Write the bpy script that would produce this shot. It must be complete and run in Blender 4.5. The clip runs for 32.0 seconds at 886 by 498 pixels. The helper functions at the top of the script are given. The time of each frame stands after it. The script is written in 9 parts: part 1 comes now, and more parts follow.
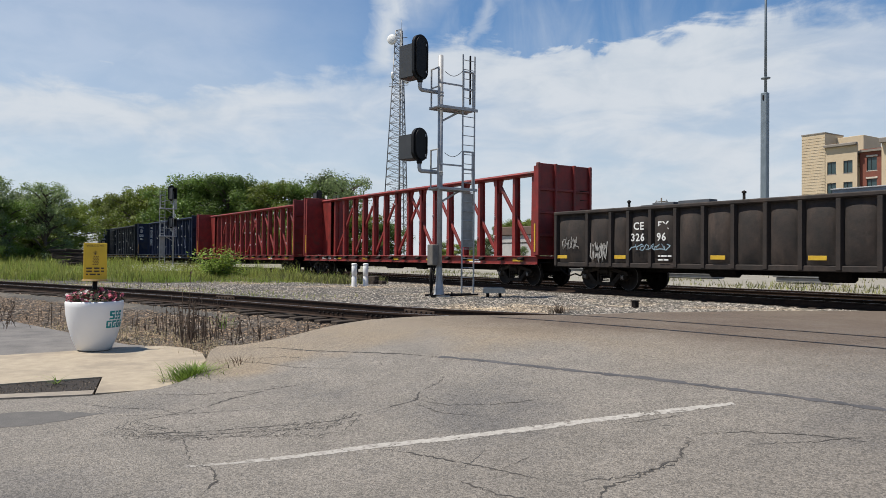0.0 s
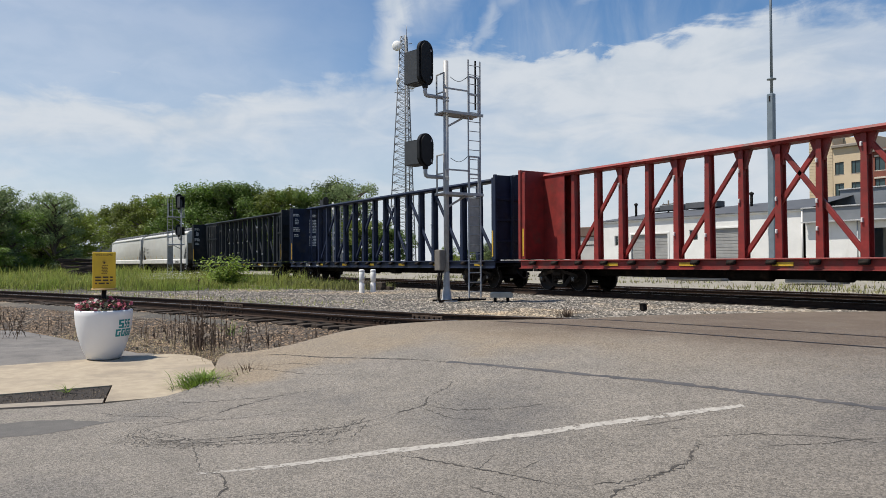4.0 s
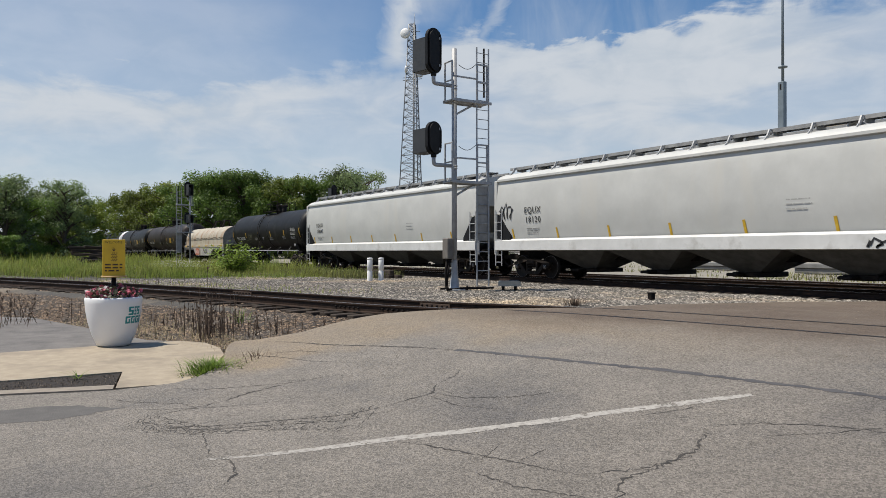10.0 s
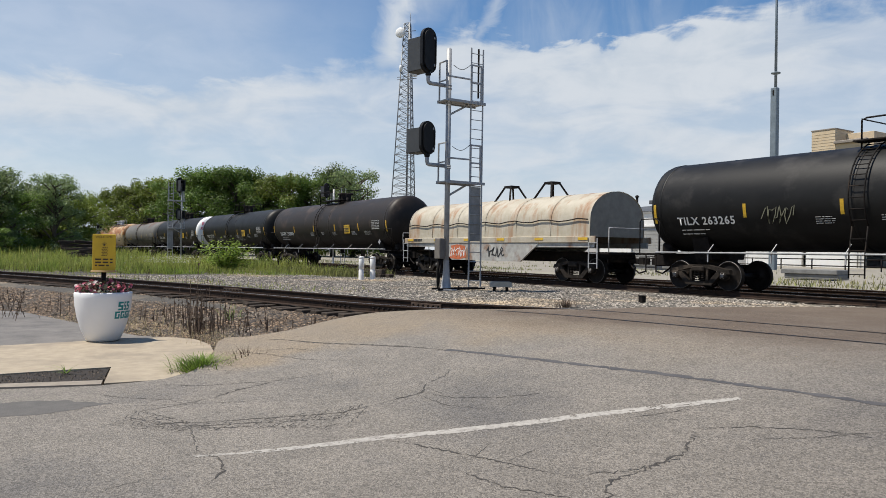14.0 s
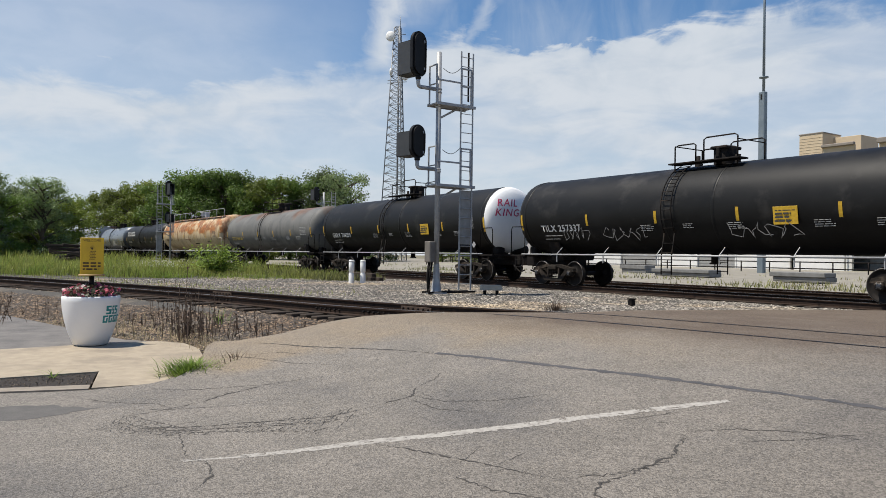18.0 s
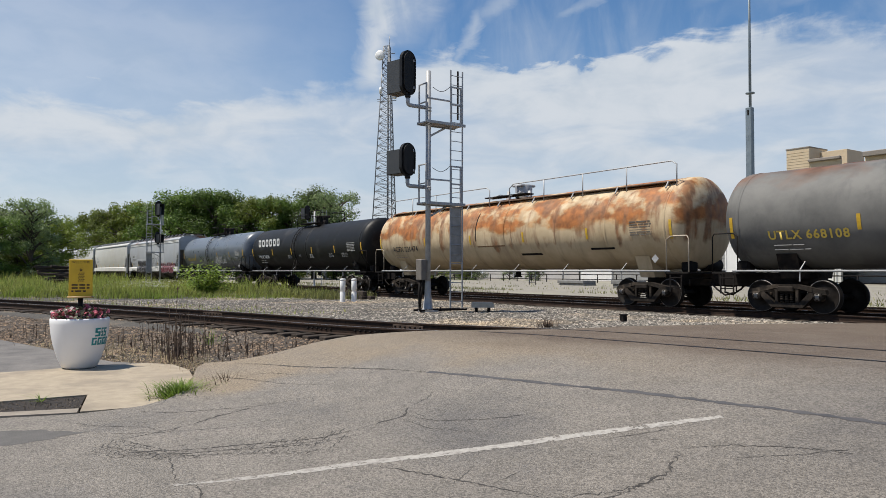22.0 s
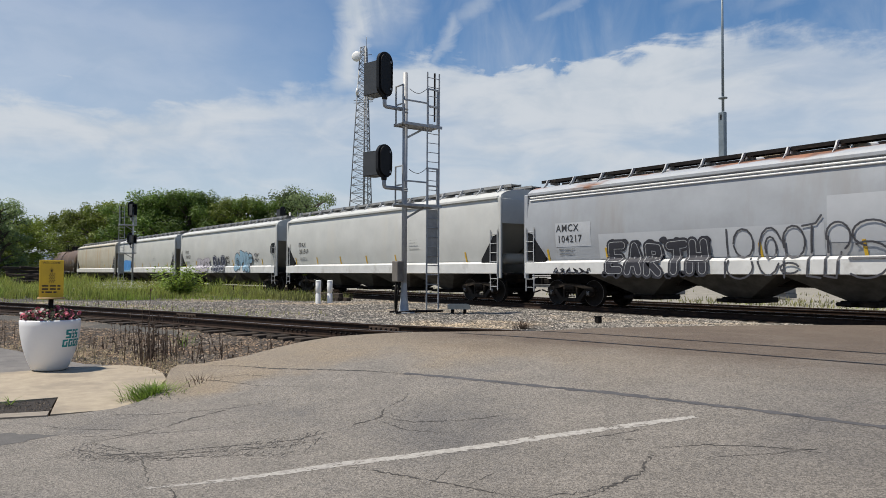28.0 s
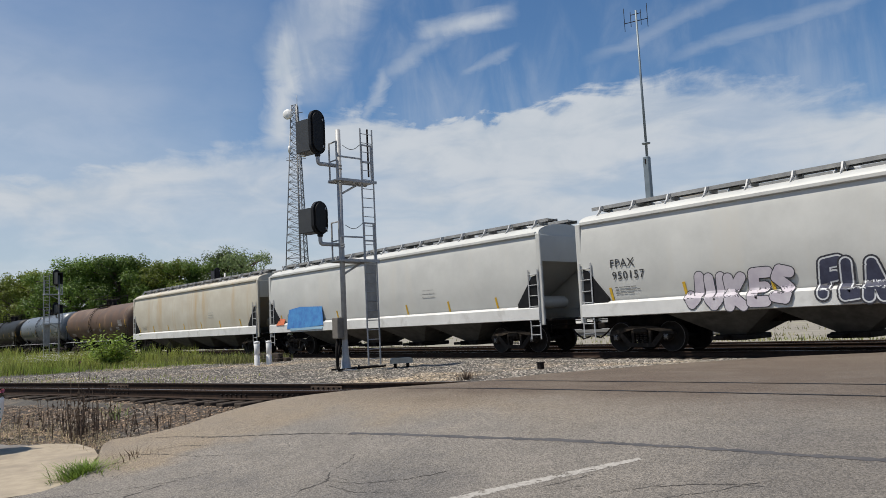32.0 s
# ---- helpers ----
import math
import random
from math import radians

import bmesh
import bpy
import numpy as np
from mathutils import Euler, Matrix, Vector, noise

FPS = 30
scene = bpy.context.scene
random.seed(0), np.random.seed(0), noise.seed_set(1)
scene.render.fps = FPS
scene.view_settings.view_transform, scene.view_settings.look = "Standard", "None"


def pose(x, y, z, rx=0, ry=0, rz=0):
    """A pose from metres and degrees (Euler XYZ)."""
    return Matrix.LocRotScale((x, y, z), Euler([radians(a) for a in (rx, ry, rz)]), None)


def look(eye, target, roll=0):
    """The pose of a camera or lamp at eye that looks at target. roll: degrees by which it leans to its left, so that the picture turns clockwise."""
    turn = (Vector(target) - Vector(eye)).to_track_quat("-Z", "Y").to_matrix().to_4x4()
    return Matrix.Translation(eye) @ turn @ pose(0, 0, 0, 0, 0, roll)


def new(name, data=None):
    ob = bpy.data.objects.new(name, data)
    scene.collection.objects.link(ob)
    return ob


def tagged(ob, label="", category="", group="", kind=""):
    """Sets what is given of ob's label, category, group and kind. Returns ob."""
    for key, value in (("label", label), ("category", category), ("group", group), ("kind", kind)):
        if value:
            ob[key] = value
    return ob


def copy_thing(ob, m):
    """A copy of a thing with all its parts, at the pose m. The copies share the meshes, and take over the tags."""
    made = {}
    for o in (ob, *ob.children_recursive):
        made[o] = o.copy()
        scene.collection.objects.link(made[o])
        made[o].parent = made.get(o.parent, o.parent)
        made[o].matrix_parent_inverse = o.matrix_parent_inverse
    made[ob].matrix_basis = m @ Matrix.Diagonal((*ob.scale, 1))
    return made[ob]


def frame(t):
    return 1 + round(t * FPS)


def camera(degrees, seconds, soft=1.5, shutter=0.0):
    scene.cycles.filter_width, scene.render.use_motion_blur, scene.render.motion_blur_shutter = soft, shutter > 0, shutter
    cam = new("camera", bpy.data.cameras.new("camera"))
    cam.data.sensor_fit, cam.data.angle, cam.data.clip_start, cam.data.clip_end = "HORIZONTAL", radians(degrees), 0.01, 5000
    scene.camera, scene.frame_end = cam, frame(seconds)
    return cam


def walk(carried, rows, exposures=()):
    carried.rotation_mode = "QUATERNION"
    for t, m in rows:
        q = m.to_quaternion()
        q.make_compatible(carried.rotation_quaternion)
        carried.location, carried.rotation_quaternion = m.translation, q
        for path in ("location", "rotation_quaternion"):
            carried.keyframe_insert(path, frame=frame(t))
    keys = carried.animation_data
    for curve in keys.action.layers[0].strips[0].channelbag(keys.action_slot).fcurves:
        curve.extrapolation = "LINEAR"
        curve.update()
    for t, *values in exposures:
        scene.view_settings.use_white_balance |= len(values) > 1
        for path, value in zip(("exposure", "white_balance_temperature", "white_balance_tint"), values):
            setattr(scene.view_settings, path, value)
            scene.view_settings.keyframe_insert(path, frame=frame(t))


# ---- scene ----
cam = camera(61.48, 32.0, 0.75)
PATH = [
    (0, look((-0.017, -0.006, 1.601), (-82.91, 55.92, 2.74), 0.43)),
    (0.5, look((-0.007, -0.005, 1.600), (-82.92, 55.86, 3.85), 0.23)),
    (1, look((-0.007, -0.007, 1.599), (-82.93, 55.82, 4.25), 0.07)),
    (1.5, look((-0.006, -0.008, 1.600), (-83.00, 55.72, 4.11), -0.06)),
    (2, look((-0.007, -0.008, 1.599), (-83.09, 55.59, 3.97), -0.15)),
    (2.5, look((-0.012, -0.006, 1.597), (-83.19, 55.46, 3.83), -0.21)),
    (3, look((-0.006, -0.009, 1.601), (-83.28, 55.33, 3.64), -0.20)),
    (3.5, look((-0.008, -0.009, 1.598), (-83.34, 55.24, 3.52), -0.20)),
    (5.5, look((-0.007, -0.010, 1.602), (-83.69, 54.71, 3.30), -0.38)),
    (6, look((-0.009, -0.009, 1.595), (-83.75, 54.62, 3.29), -0.39)),
    (6.5, look((-0.009, -0.001, 1.598), (-83.86, 54.47, 3.11), -0.42)),
    (7, look((-0.003, -0.010, 1.599), (-83.91, 54.38, 2.86), -0.37)),
    (7.5, look((-0.004, -0.008, 1.599), (-84.02, 54.22, 2.53), -0.37)),
    (8, look((-0.007, -0.011, 1.600), (-84.11, 54.09, 2.16), -0.37)),
    (8.5, look((-0.007, -0.010, 1.596), (-84.19, 53.97, 1.93), -0.35)),
    (9, look((-0.004, -0.008, 1.598), (-84.19, 53.97, 1.71), -0.30)),
    (9.5, look((-0.003, -0.014, 1.598), (-84.11, 54.08, 1.67), -0.20)),
    (10, look((-0.009, -0.011, 1.597), (-84.02, 54.23, 1.89), -0.07)),
    (10.5, look((-0.005, -0.014, 1.594), (-83.97, 54.30, 2.32), 0.03)),
    (11, look((-0.006, -0.007, 1.599), (-83.96, 54.32, 2.77), 0.14)),
    (11.5, look((-0.011, -0.005, 1.597), (-83.98, 54.29, 3.11), 0.20)),
    (12, look((-0.011, -0.005, 1.596), (-83.99, 54.27, 3.20), 0.27)),
    (12.5, look((-0.008, -0.007, 1.595), (-83.92, 54.36, 3.00), 0.44)),
    (13, look((-0.008, -0.006, 1.597), (-83.82, 54.54, 2.58), 0.60)),
    (13.5, look((-0.005, -0.010, 1.594), (-83.62, 54.84, 2.22), 0.74)),
    (14, look((-0.009, -0.011, 1.593), (-83.43, 55.13, 1.90), 0.81)),
    (14.5, look((-0.004, -0.010, 1.597), (-83.32, 55.29, 1.84), 0.78)),
    (16.5, look((-0.003, -0.009, 1.596), (-82.98, 55.79, 2.41), 0.57)),
    (17, look((-0.010, -0.003, 1.592), (-82.91, 55.92, 2.43), 0.60)),
    (17.5, look((-0.006, -0.006, 1.596), (-82.81, 56.06, 2.39), 0.67)),
    (18, look((-0.006, -0.005, 1.593), (-82.71, 56.20, 2.37), 0.76)),
    (18.5, look((-0.005, -0.006, 1.594), (-82.59, 56.38, 2.33), 0.94)),
    (19, look((-0.003, -0.008, 1.595), (-82.44, 56.59, 2.45), 1.13)),
    (19.5, look((-0.008, -0.005, 1.591), (-82.31, 56.78, 2.91), 1.20)),
    (20, look((-0.001, -0.007, 1.593), (-82.24, 56.85, 3.65), 1.14)),
    (20.5, look((-0.010, -0.006, 1.595), (-82.19, 56.90, 4.55), 0.87)),
    (21, look((-0.012, -0.002, 1.602), (-82.19, 56.87, 5.16), 0.54)),
    (21.5, look((-0.011, -0.004, 1.602), (-82.11, 56.98, 5.17), 0.27)),
    (22, look((-0.014, -0.000, 1.602), (-82.02, 57.15, 4.72), 0.14)),
    (22.5, look((-0.010, -0.001, 1.600), (-81.83, 57.45, 3.81), 0.04)),
    (23, look((-0.011, -0.003, 1.599), (-81.61, 57.79, 2.90), 0.01)),
    (23.5, look((-0.005, -0.000, 1.598), (-81.40, 58.09, 2.17), -0.01)),
    (24, look((-0.003, -0.005, 1.600), (-81.13, 58.47, 1.75), 0.06)),
    (24.5, look((-0.005, -0.005, 1.598), (-80.89, 58.79, 1.61), 0.20)),
    (25, look((-0.005, -0.003, 1.600), (-80.68, 59.08, 1.62), 0.36)),
    (25.5, look((-0.009, -0.004, 1.599), (-80.51, 59.32, 1.76), 0.55)),
    (27.5, look((-0.017, -0.001, 1.602), (-80.40, 59.45, 3.57), 0.53)),
    (28, look((-0.006, -0.011, 1.598), (-80.13, 59.72, 4.98), 0.27)),
    (28.5, look((-0.008, -0.010, 1.613), (-79.44, 60.54, 6.57), 0.08)),
    (29, look((0.011, -0.024, 1.610), (-78.26, 61.93, 7.47), -0.04)),
    (29.5, look((0.004, -0.023, 1.617), (-77.25, 63.15, 7.98), -0.32)),
    (30, look((-0.002, -0.026, 1.618), (-76.38, 64.20, 8.15), -0.70)),
    (30.5, look((0.011, -0.024, 1.619), (-75.77, 64.86, 8.52), -1.31)),
    (31, look((0.014, -0.022, 1.626), (-75.11, 65.53, 9.35), -1.92)),
    (31.5, look((0.013, -0.026, 1.624), (-74.61, 65.95, 10.51), -2.43)),
    (32, look((0.015, -0.030, 1.625), (-74.48, 65.91, 11.73), -2.83)),
]
walk(cam, PATH, [(0.0, 0.27), (6.0, 0.26), (7.0, 0.24), (8.0, 0.18), (9.0, 0.19), (10.0, 0.13), (11.5, 0.14), (12.5, 0.2), (13.2, 0.27), (20.0, 0.27), (21.0, 0.23), (23.0, 0.23), (24.0, 0.27), (26.0, 0.24), (28.0, 0.15), (32.0, 0.07)])

# ---- light ----
SUN_AZ, SUN_EL = 240.0, 64.0


def build_world():
    w = bpy.data.worlds.new("sky")
    scene.world = w
    w.use_nodes = True
    nt = w.node_tree
    nd, ln = nt.nodes, nt.links
    nd.clear()
    out, bg = nd.new("ShaderNodeOutputWorld"), nd.new("ShaderNodeBackground")
    sky = nd.new("ShaderNodeTexSky")
    sky.sky_type, sky.sun_disc = "NISHITA", False
    sky.sun_elevation, sky.sun_rotation = radians(SUN_EL), radians(90 - SUN_AZ)
    sky.air_density, sky.dust_density, sky.ozone_density = 1.0, 0.1, 4.0
    bg.inputs["Strength"].default_value = 0.08
    tc = nd.new("ShaderNodeTexCoord")
    sep = nd.new("ShaderNodeSeparateXYZ")
    ln.new(tc.outputs["Generated"], sep.inputs[0])

    def math_node(op, a, b=None, clamp=False):
        n = nd.new("ShaderNodeMath")
        n.operation, n.use_clamp = op, clamp
        for i, v in enumerate((a, b)):
            if v is None:
                continue
            if isinstance(v, (int, float)):
                n.inputs[i].default_value = v
            else:
                ln.new(v, n.inputs[i])
        return n.outputs[0]

    # a bank of soft white cloud low down, thin cirrus above it
    def noise_at(vec, scale, detail, rough=0.55, bend=0.0):
        n = nd.new("ShaderNodeTexNoise")
        for nm, v in (("Scale", scale), ("Detail", detail), ("Roughness", rough), ("Distortion", bend)):
            n.inputs[nm].default_value = v
        ln.new(vec, n.inputs[0])
        return n.outputs[0]

    def spread(v, a, b, lo=0.0, hi=1.0):
        n = nd.new("ShaderNodeMapRange")
        n.interpolation_type = "SMOOTHSTEP"
        for nm, q in (("From Min", a), ("From Max", b), ("To Min", lo), ("To Max", hi)):
            n.inputs[nm].default_value = q
        ln.new(v, n.inputs[0])
        return n.outputs[0]

    def mapped(vec, scale, rot=0.0, loc=(0, 0, 0)):
        mp = nd.new("ShaderNodeMapping")
        mp.inputs["Scale"].default_value, mp.inputs["Rotation"].default_value, mp.inputs["Location"].default_value = scale, (0, 0, radians(rot)), loc
        ln.new(vec, mp.inputs[0])
        return mp.outputs[0]
    # bearing and height of the way looked, in degrees; bearing 0 lies over the tracks, the seam behind the road
    ahead = math_node("ADD", math_node("MULTIPLY", sep.outputs[0], math.cos(radians(140))), math_node("MULTIPLY", sep.outputs[1], math.sin(radians(140))))
    aside = math_node("SUBTRACT", math_node("MULTIPLY", sep.outputs[1], math.cos(radians(140))), math_node("MULTIPLY", sep.outputs[0], math.sin(radians(140))))
    bearing = math_node("MULTIPLY", math_node("ARCTAN2", aside, ahead), 57.296)
    height = math_node("MULTIPLY", math_node("ARCSINE", sep.outputs[2]), 57.296)
    comb = nd.new("ShaderNodeCombineXYZ")
    ln.new(math_node("MULTIPLY", bearing, 0.0175), comb.inputs[0])
    ln.new(math_node("MULTIPLY", height, 0.0175), comb.inputs[1])
    plane = comb.outputs[0]
    slanted = mapped(plane, (1.0, 3.0, 1), 9, (3.1, 0.4, 0))
    big = noise_at(slanted, 3.0, 4, 0.5, 0.3)
    fine = noise_at(slanted, 8.5, 8, 0.56, 0.5)
    curl = noise_at(mapped(plane, (1.0, 1.7, 1), 14, (7.3, 2.2, 0)), 16.0, 6, 0.6, 0.8)
    # the bank's upper edge along the bearings, and how soft it is
    ramp = nd.new("ShaderNodeValToRGB")
    rim = [(-40, 12.5, 2.0), (-33, 14.0, 2.2), (-27, 15.4, 1.6), (-23, 16.7, 1.3), (-18, 17.5, 1.0), (-14, 16.9, 0.8), (-11, 16.2, 0.7), (-6, 16.2, 0.5), (-2.7, 15.8, 0.5), (-0.3, 15.2, 0.6), (2, 16.5, 0.9), (6, 16.5, 1.2), (10, 15.2, 2.0), (17, 14.0, 2.2), (23, 13.6, 2.2), (28, 12.5, 2.2), (33, 13.0, 2.6), (40, 13.4, 3.2)]
    while len(ramp.color_ramp.elements) < len(rim):
        ramp.color_ramp.elements.new(0.5)
    for el, (b, h, soft) in zip(ramp.color_ramp.elements, rim):
        el.position, el.color = (b + 40) / 80, (h / 30, soft / 5, 0, 1)
    ln.new(math_node("ADD", math_node("MULTIPLY", bearing, 1 / 80), 0.5), ramp.inputs[0])
    split = nd.new("ShaderNodeSeparateColor")
    ln.new(ramp.outputs[0], split.inputs[0])
    edge = math_node("MULTIPLY", split.outputs[0], 30.0)
    edge = math_node("ADD", edge, math_node("MULTIPLY", math_node("SUBTRACT", fine, 0.5), 4.5))
    edge = math_node("ADD", edge, math_node("MULTIPLY", math_node("SUBTRACT", curl, 0.5), 2.6))
    over = math_node("DIVIDE", math_node("SUBTRACT", edge, height), math_node("MULTIPLY", split.outputs[1], 5.0))
    bank = spread(over, -0.55, 1.1, 0.0, 1.0)
    holes = spread(math_node("ADD", math_node("MULTIPLY", fine, 0.45), math_node("MULTIPLY", big, 0.7)), 0.44, 0.68, 0.66, 0.97)
    low = spread(height, 12.0, 3.0, 0.0, 1.0)
    bank = math_node("MULTIPLY", bank, math_node("MAXIMUM", holes, math_node("MULTIPLY", low, 0.86)))
    # wind-drawn streaks of ice cloud over the bank
    wb = math_node("ADD", bearing, math_node("MULTIPLY", math_node("SUBTRACT", curl, 0.5), 2.6))
    wh = math_node("ADD", height, math_node("MULTIPLY", math_node("SUBTRACT", fine, 0.5), 2.0))

    def streak(b0, h0, b1, h1, wide, much):
        db, dh = b1 - b0, h1 - h0
        far = math.hypot(db, dh)
        rb, rh = math_node("SUBTRACT", wb, b0), math_node("SUBTRACT", wh, h0)
        along = math_node("ADD", math_node("MULTIPLY", rb, db / far ** 2), math_node("MULTIPLY", rh, dh / far ** 2))
        off = math_node("ABSOLUTE", math_node("SUBTRACT", math_node("MULTIPLY", rb, dh / far / wide), math_node("MULTIPLY", rh, db / far / wide)))
        body = math_node("MULTIPLY", spread(off, 1.0, 0.0), math_node("MULTIPLY", spread(along, -0.15, 0.15), spread(along, 1.15, 0.75)))
        return math_node("MULTIPLY", body, much)
    wisp = noise_at(mapped(plane, (2.6, 0.8, 1), -18, (1.7, 0.6, 0)), 5.0, 9, 0.6, 0.9)
    veil = noise_at(mapped(plane, (1.0, 1.2, 1), 20, (0.4, 5.1, 0)), 2.6, 5, 0.5, 0.4)
    drawn = spread(wisp, 0.3, 0.7, 0.6, 1.0)
    cirrus = math_node("MULTIPLY", spread(math_node("ADD", math_node("MULTIPLY", wisp, 0.5), math_node("MULTIPLY", veil, 0.6)), 0.5, 0.78, 0.03, 0.4), spread(height, 46.0, 24.0))
    haze = math_node("MULTIPLY", math_node("MULTIPLY", spread(bearing, 4.0, 22.0), spread(height, 42.0, 16.0)), spread(veil, 0.3, 0.65, 0.28, 0.6))
    cirrus = math_node("MAXIMUM", cirrus, haze)
    for row in ((10.9, 13.5, 9.3, 23.5, 2.3, 0.95), (10.0, 18.5, 3.5, 29.0, 5.0, 0.85), (4.2, 15.5, 2.0, 19.8, 1.0, 0.62), (2.2, 19.0, -4.5, 23.0, 1.3, 0.5), (-0.3, 21.8, -8.0, 23.3, 1.2, 0.85), (-3.6, 18.6, -8.2, 20.7, 0.8, 0.42), (38.5, 17.5, 34.0, 12.5, 1.1, 0.55), (33.5, 17.2, 26.0, 13.8, 0.9, 0.5), (31.3, 13.5, 29.7, 13.0, 0.4, 0.8), (-14.0, 19.0, -30.0, 24.0, 1.0, 0.3), (-20.0, 18.6, -36.0, 20.5, 0.8, 0.34)):
        cirrus = math_node("MAXIMUM", cirrus, math_node("MULTIPLY", streak(*row), drawn))
    cloud = math_node("MAXIMUM", bank, cirrus)
    tone = nd.new("ShaderNodeMix")
    tone.data_type = "RGBA"
    ln.new(spread(math_node("ADD", math_node("MULTIPLY", fine, 0.6), math_node("MULTIPLY", curl, 0.4)), 0.36, 0.62), tone.inputs["Factor"])
    tone.inputs["A"].default_value, tone.inputs["B"].default_value = (6.0, 6.65, 7.4, 1), (6.95, 7.4, 7.95, 1)
    rich = nd.new("ShaderNodeHueSaturation")
    rich.inputs["Saturation"].default_value, rich.inputs["Value"].default_value = 1.18, 1.16
    ln.new(sky.outputs[0], rich.inputs["Color"])
    mix = nd.new("ShaderNodeMix")
    mix.data_type = "RGBA"
    ln.new(cloud, mix.inputs["Factor"])
    ln.new(rich.outputs[0], mix.inputs["A"])
    ln.new(tone.outputs["Result"], mix.inputs["B"])
    ln.new(mix.outputs["Result"], bg.inputs[0])
    ln.new(bg.outputs[0], out.inputs[0])
    sun = new("sun", bpy.data.lights.new("sun", "SUN"))
    sun.data.energy, sun.data.angle, sun.data.color = 5.0, radians(0.6), (1.0, 0.935, 0.83)
    a, e = radians(SUN_AZ), radians(SUN_EL)
    sun.matrix_world = look((80 * math.cos(a) * math.cos(e), 80 * math.sin(a) * math.cos(e), 80 * math.sin(e)), (0, 0, 0))


build_world()


# ---- materials ----
def mat(name, c1, c2=None, scale=3.0, rough=0.7, metal=0.0, bump=0.0, bscale=40.0, stain=None, sscale=0.6, samt=0.5, stretch=(1, 1, 1), per_object=0.0, island=0.0, detail=6, emit=None):
    """Two tones on noise, a stain at a larger scale, fine relief; stretch lengthens the stain."""
    m = bpy.data.materials.new(name)
    m.use_nodes = True
    nt = m.node_tree
    nd, ln = nt.nodes, nt.links
    bs = nd["Principled BSDF"]
    bs.inputs["Roughness"].default_value, bs.inputs["Metallic"].default_value = rough, metal
    tc = nd.new("ShaderNodeTexCoord")
    c2 = c2 or tuple(v * 0.72 for v in c1)
    n1 = nd.new("ShaderNodeTexNoise")
    n1.inputs["Scale"].default_value, n1.inputs["Detail"].default_value = scale, detail
    n1.inputs["Roughness"].default_value = 0.65
    ln.new(tc.outputs["Object"], n1.inputs[0])
    r1 = nd.new("ShaderNodeValToRGB")
    r1.color_ramp.elements[0].position, r1.color_ramp.elements[1].position = 0.36, 0.66
    r1.color_ramp.elements[0].color, r1.color_ramp.elements[1].color = (*c2, 1), (*c1, 1)
    ln.new(n1.outputs[0], r1.inputs[0])
    col = r1.outputs[0]
    if stain:
        mp = nd.new("ShaderNodeMapping")
        mp.inputs["Scale"].default_value = stretch
        ln.new(tc.outputs["Object"], mp.inputs[0])
        n2 = nd.new("ShaderNodeTexNoise")
        n2.inputs["Scale"].default_value, n2.inputs["Detail"].default_value, n2.inputs["Roughness"].default_value = sscale, 7, 0.62
        ln.new(mp.outputs[0], n2.inputs[0])
        mr = nd.new("ShaderNodeMapRange")
        mr.inputs["From Min"].default_value, mr.inputs["From Max"].default_value = 0.62 - samt * 0.22, 0.75 - samt * 0.16
        ln.new(n2.outputs[0], mr.inputs[0])
        mx = nd.new("ShaderNodeMix")
        mx.data_type = "RGBA"
        ln.new(mr.outputs[0], mx.inputs["Factor"]), ln.new(col, mx.inputs["A"])
        mx.inputs["B"].default_value = (*stain, 1)
        col = mx.outputs["Result"]
    if per_object or island:
        for amt in (per_object, island):
            if not amt:
                continue
            src = nd.new("ShaderNodeObjectInfo").outputs["Random"] if amt == per_object else nd.new("ShaderNodeNewGeometry").outputs["Random Per Island"]
            mr = nd.new("ShaderNodeMapRange")
            mr.inputs["To Min"].default_value, mr.inputs["To Max"].default_value = 1 - amt, 1 + amt
            ln.new(src, mr.inputs[0])
            hs = nd.new("ShaderNodeHueSaturation")
            ln.new(mr.outputs[0], hs.inputs["Value"]), ln.new(col, hs.inputs["Color"])
            col = hs.outputs[0]
    ln.new(col, bs.inputs["Base Color"])
    rr = nd.new("ShaderNodeMapRange")
    rr.inputs["To Min"].default_value, rr.inputs["To Max"].default_value = max(0.03, rough - 0.12), min(1, rough + 0.12)
    ln.new(n1.outputs[0], rr.inputs[0]), ln.new(rr.outputs[0], bs.inputs["Roughness"])
    if bump:
        n3 = nd.new("ShaderNodeTexNoise")
        n3.inputs["Scale"].default_value, n3.inputs["Detail"].default_value = bscale, 4
        ln.new(tc.outputs["Object"], n3.inputs[0])
        b = nd.new("ShaderNodeBump")
        b.inputs["Strength"].default_value, b.inputs["Distance"].default_value = bump, 0.02
        ln.new(n3.outputs[0], b.inputs["Height"]), ln.new(b.outputs[0], bs.inputs["Normal"])
    if emit:
        bs.inputs["Emission Color"].default_value, bs.inputs["Emission Strength"].default_value = (*emit, 1), 1.0
    return m


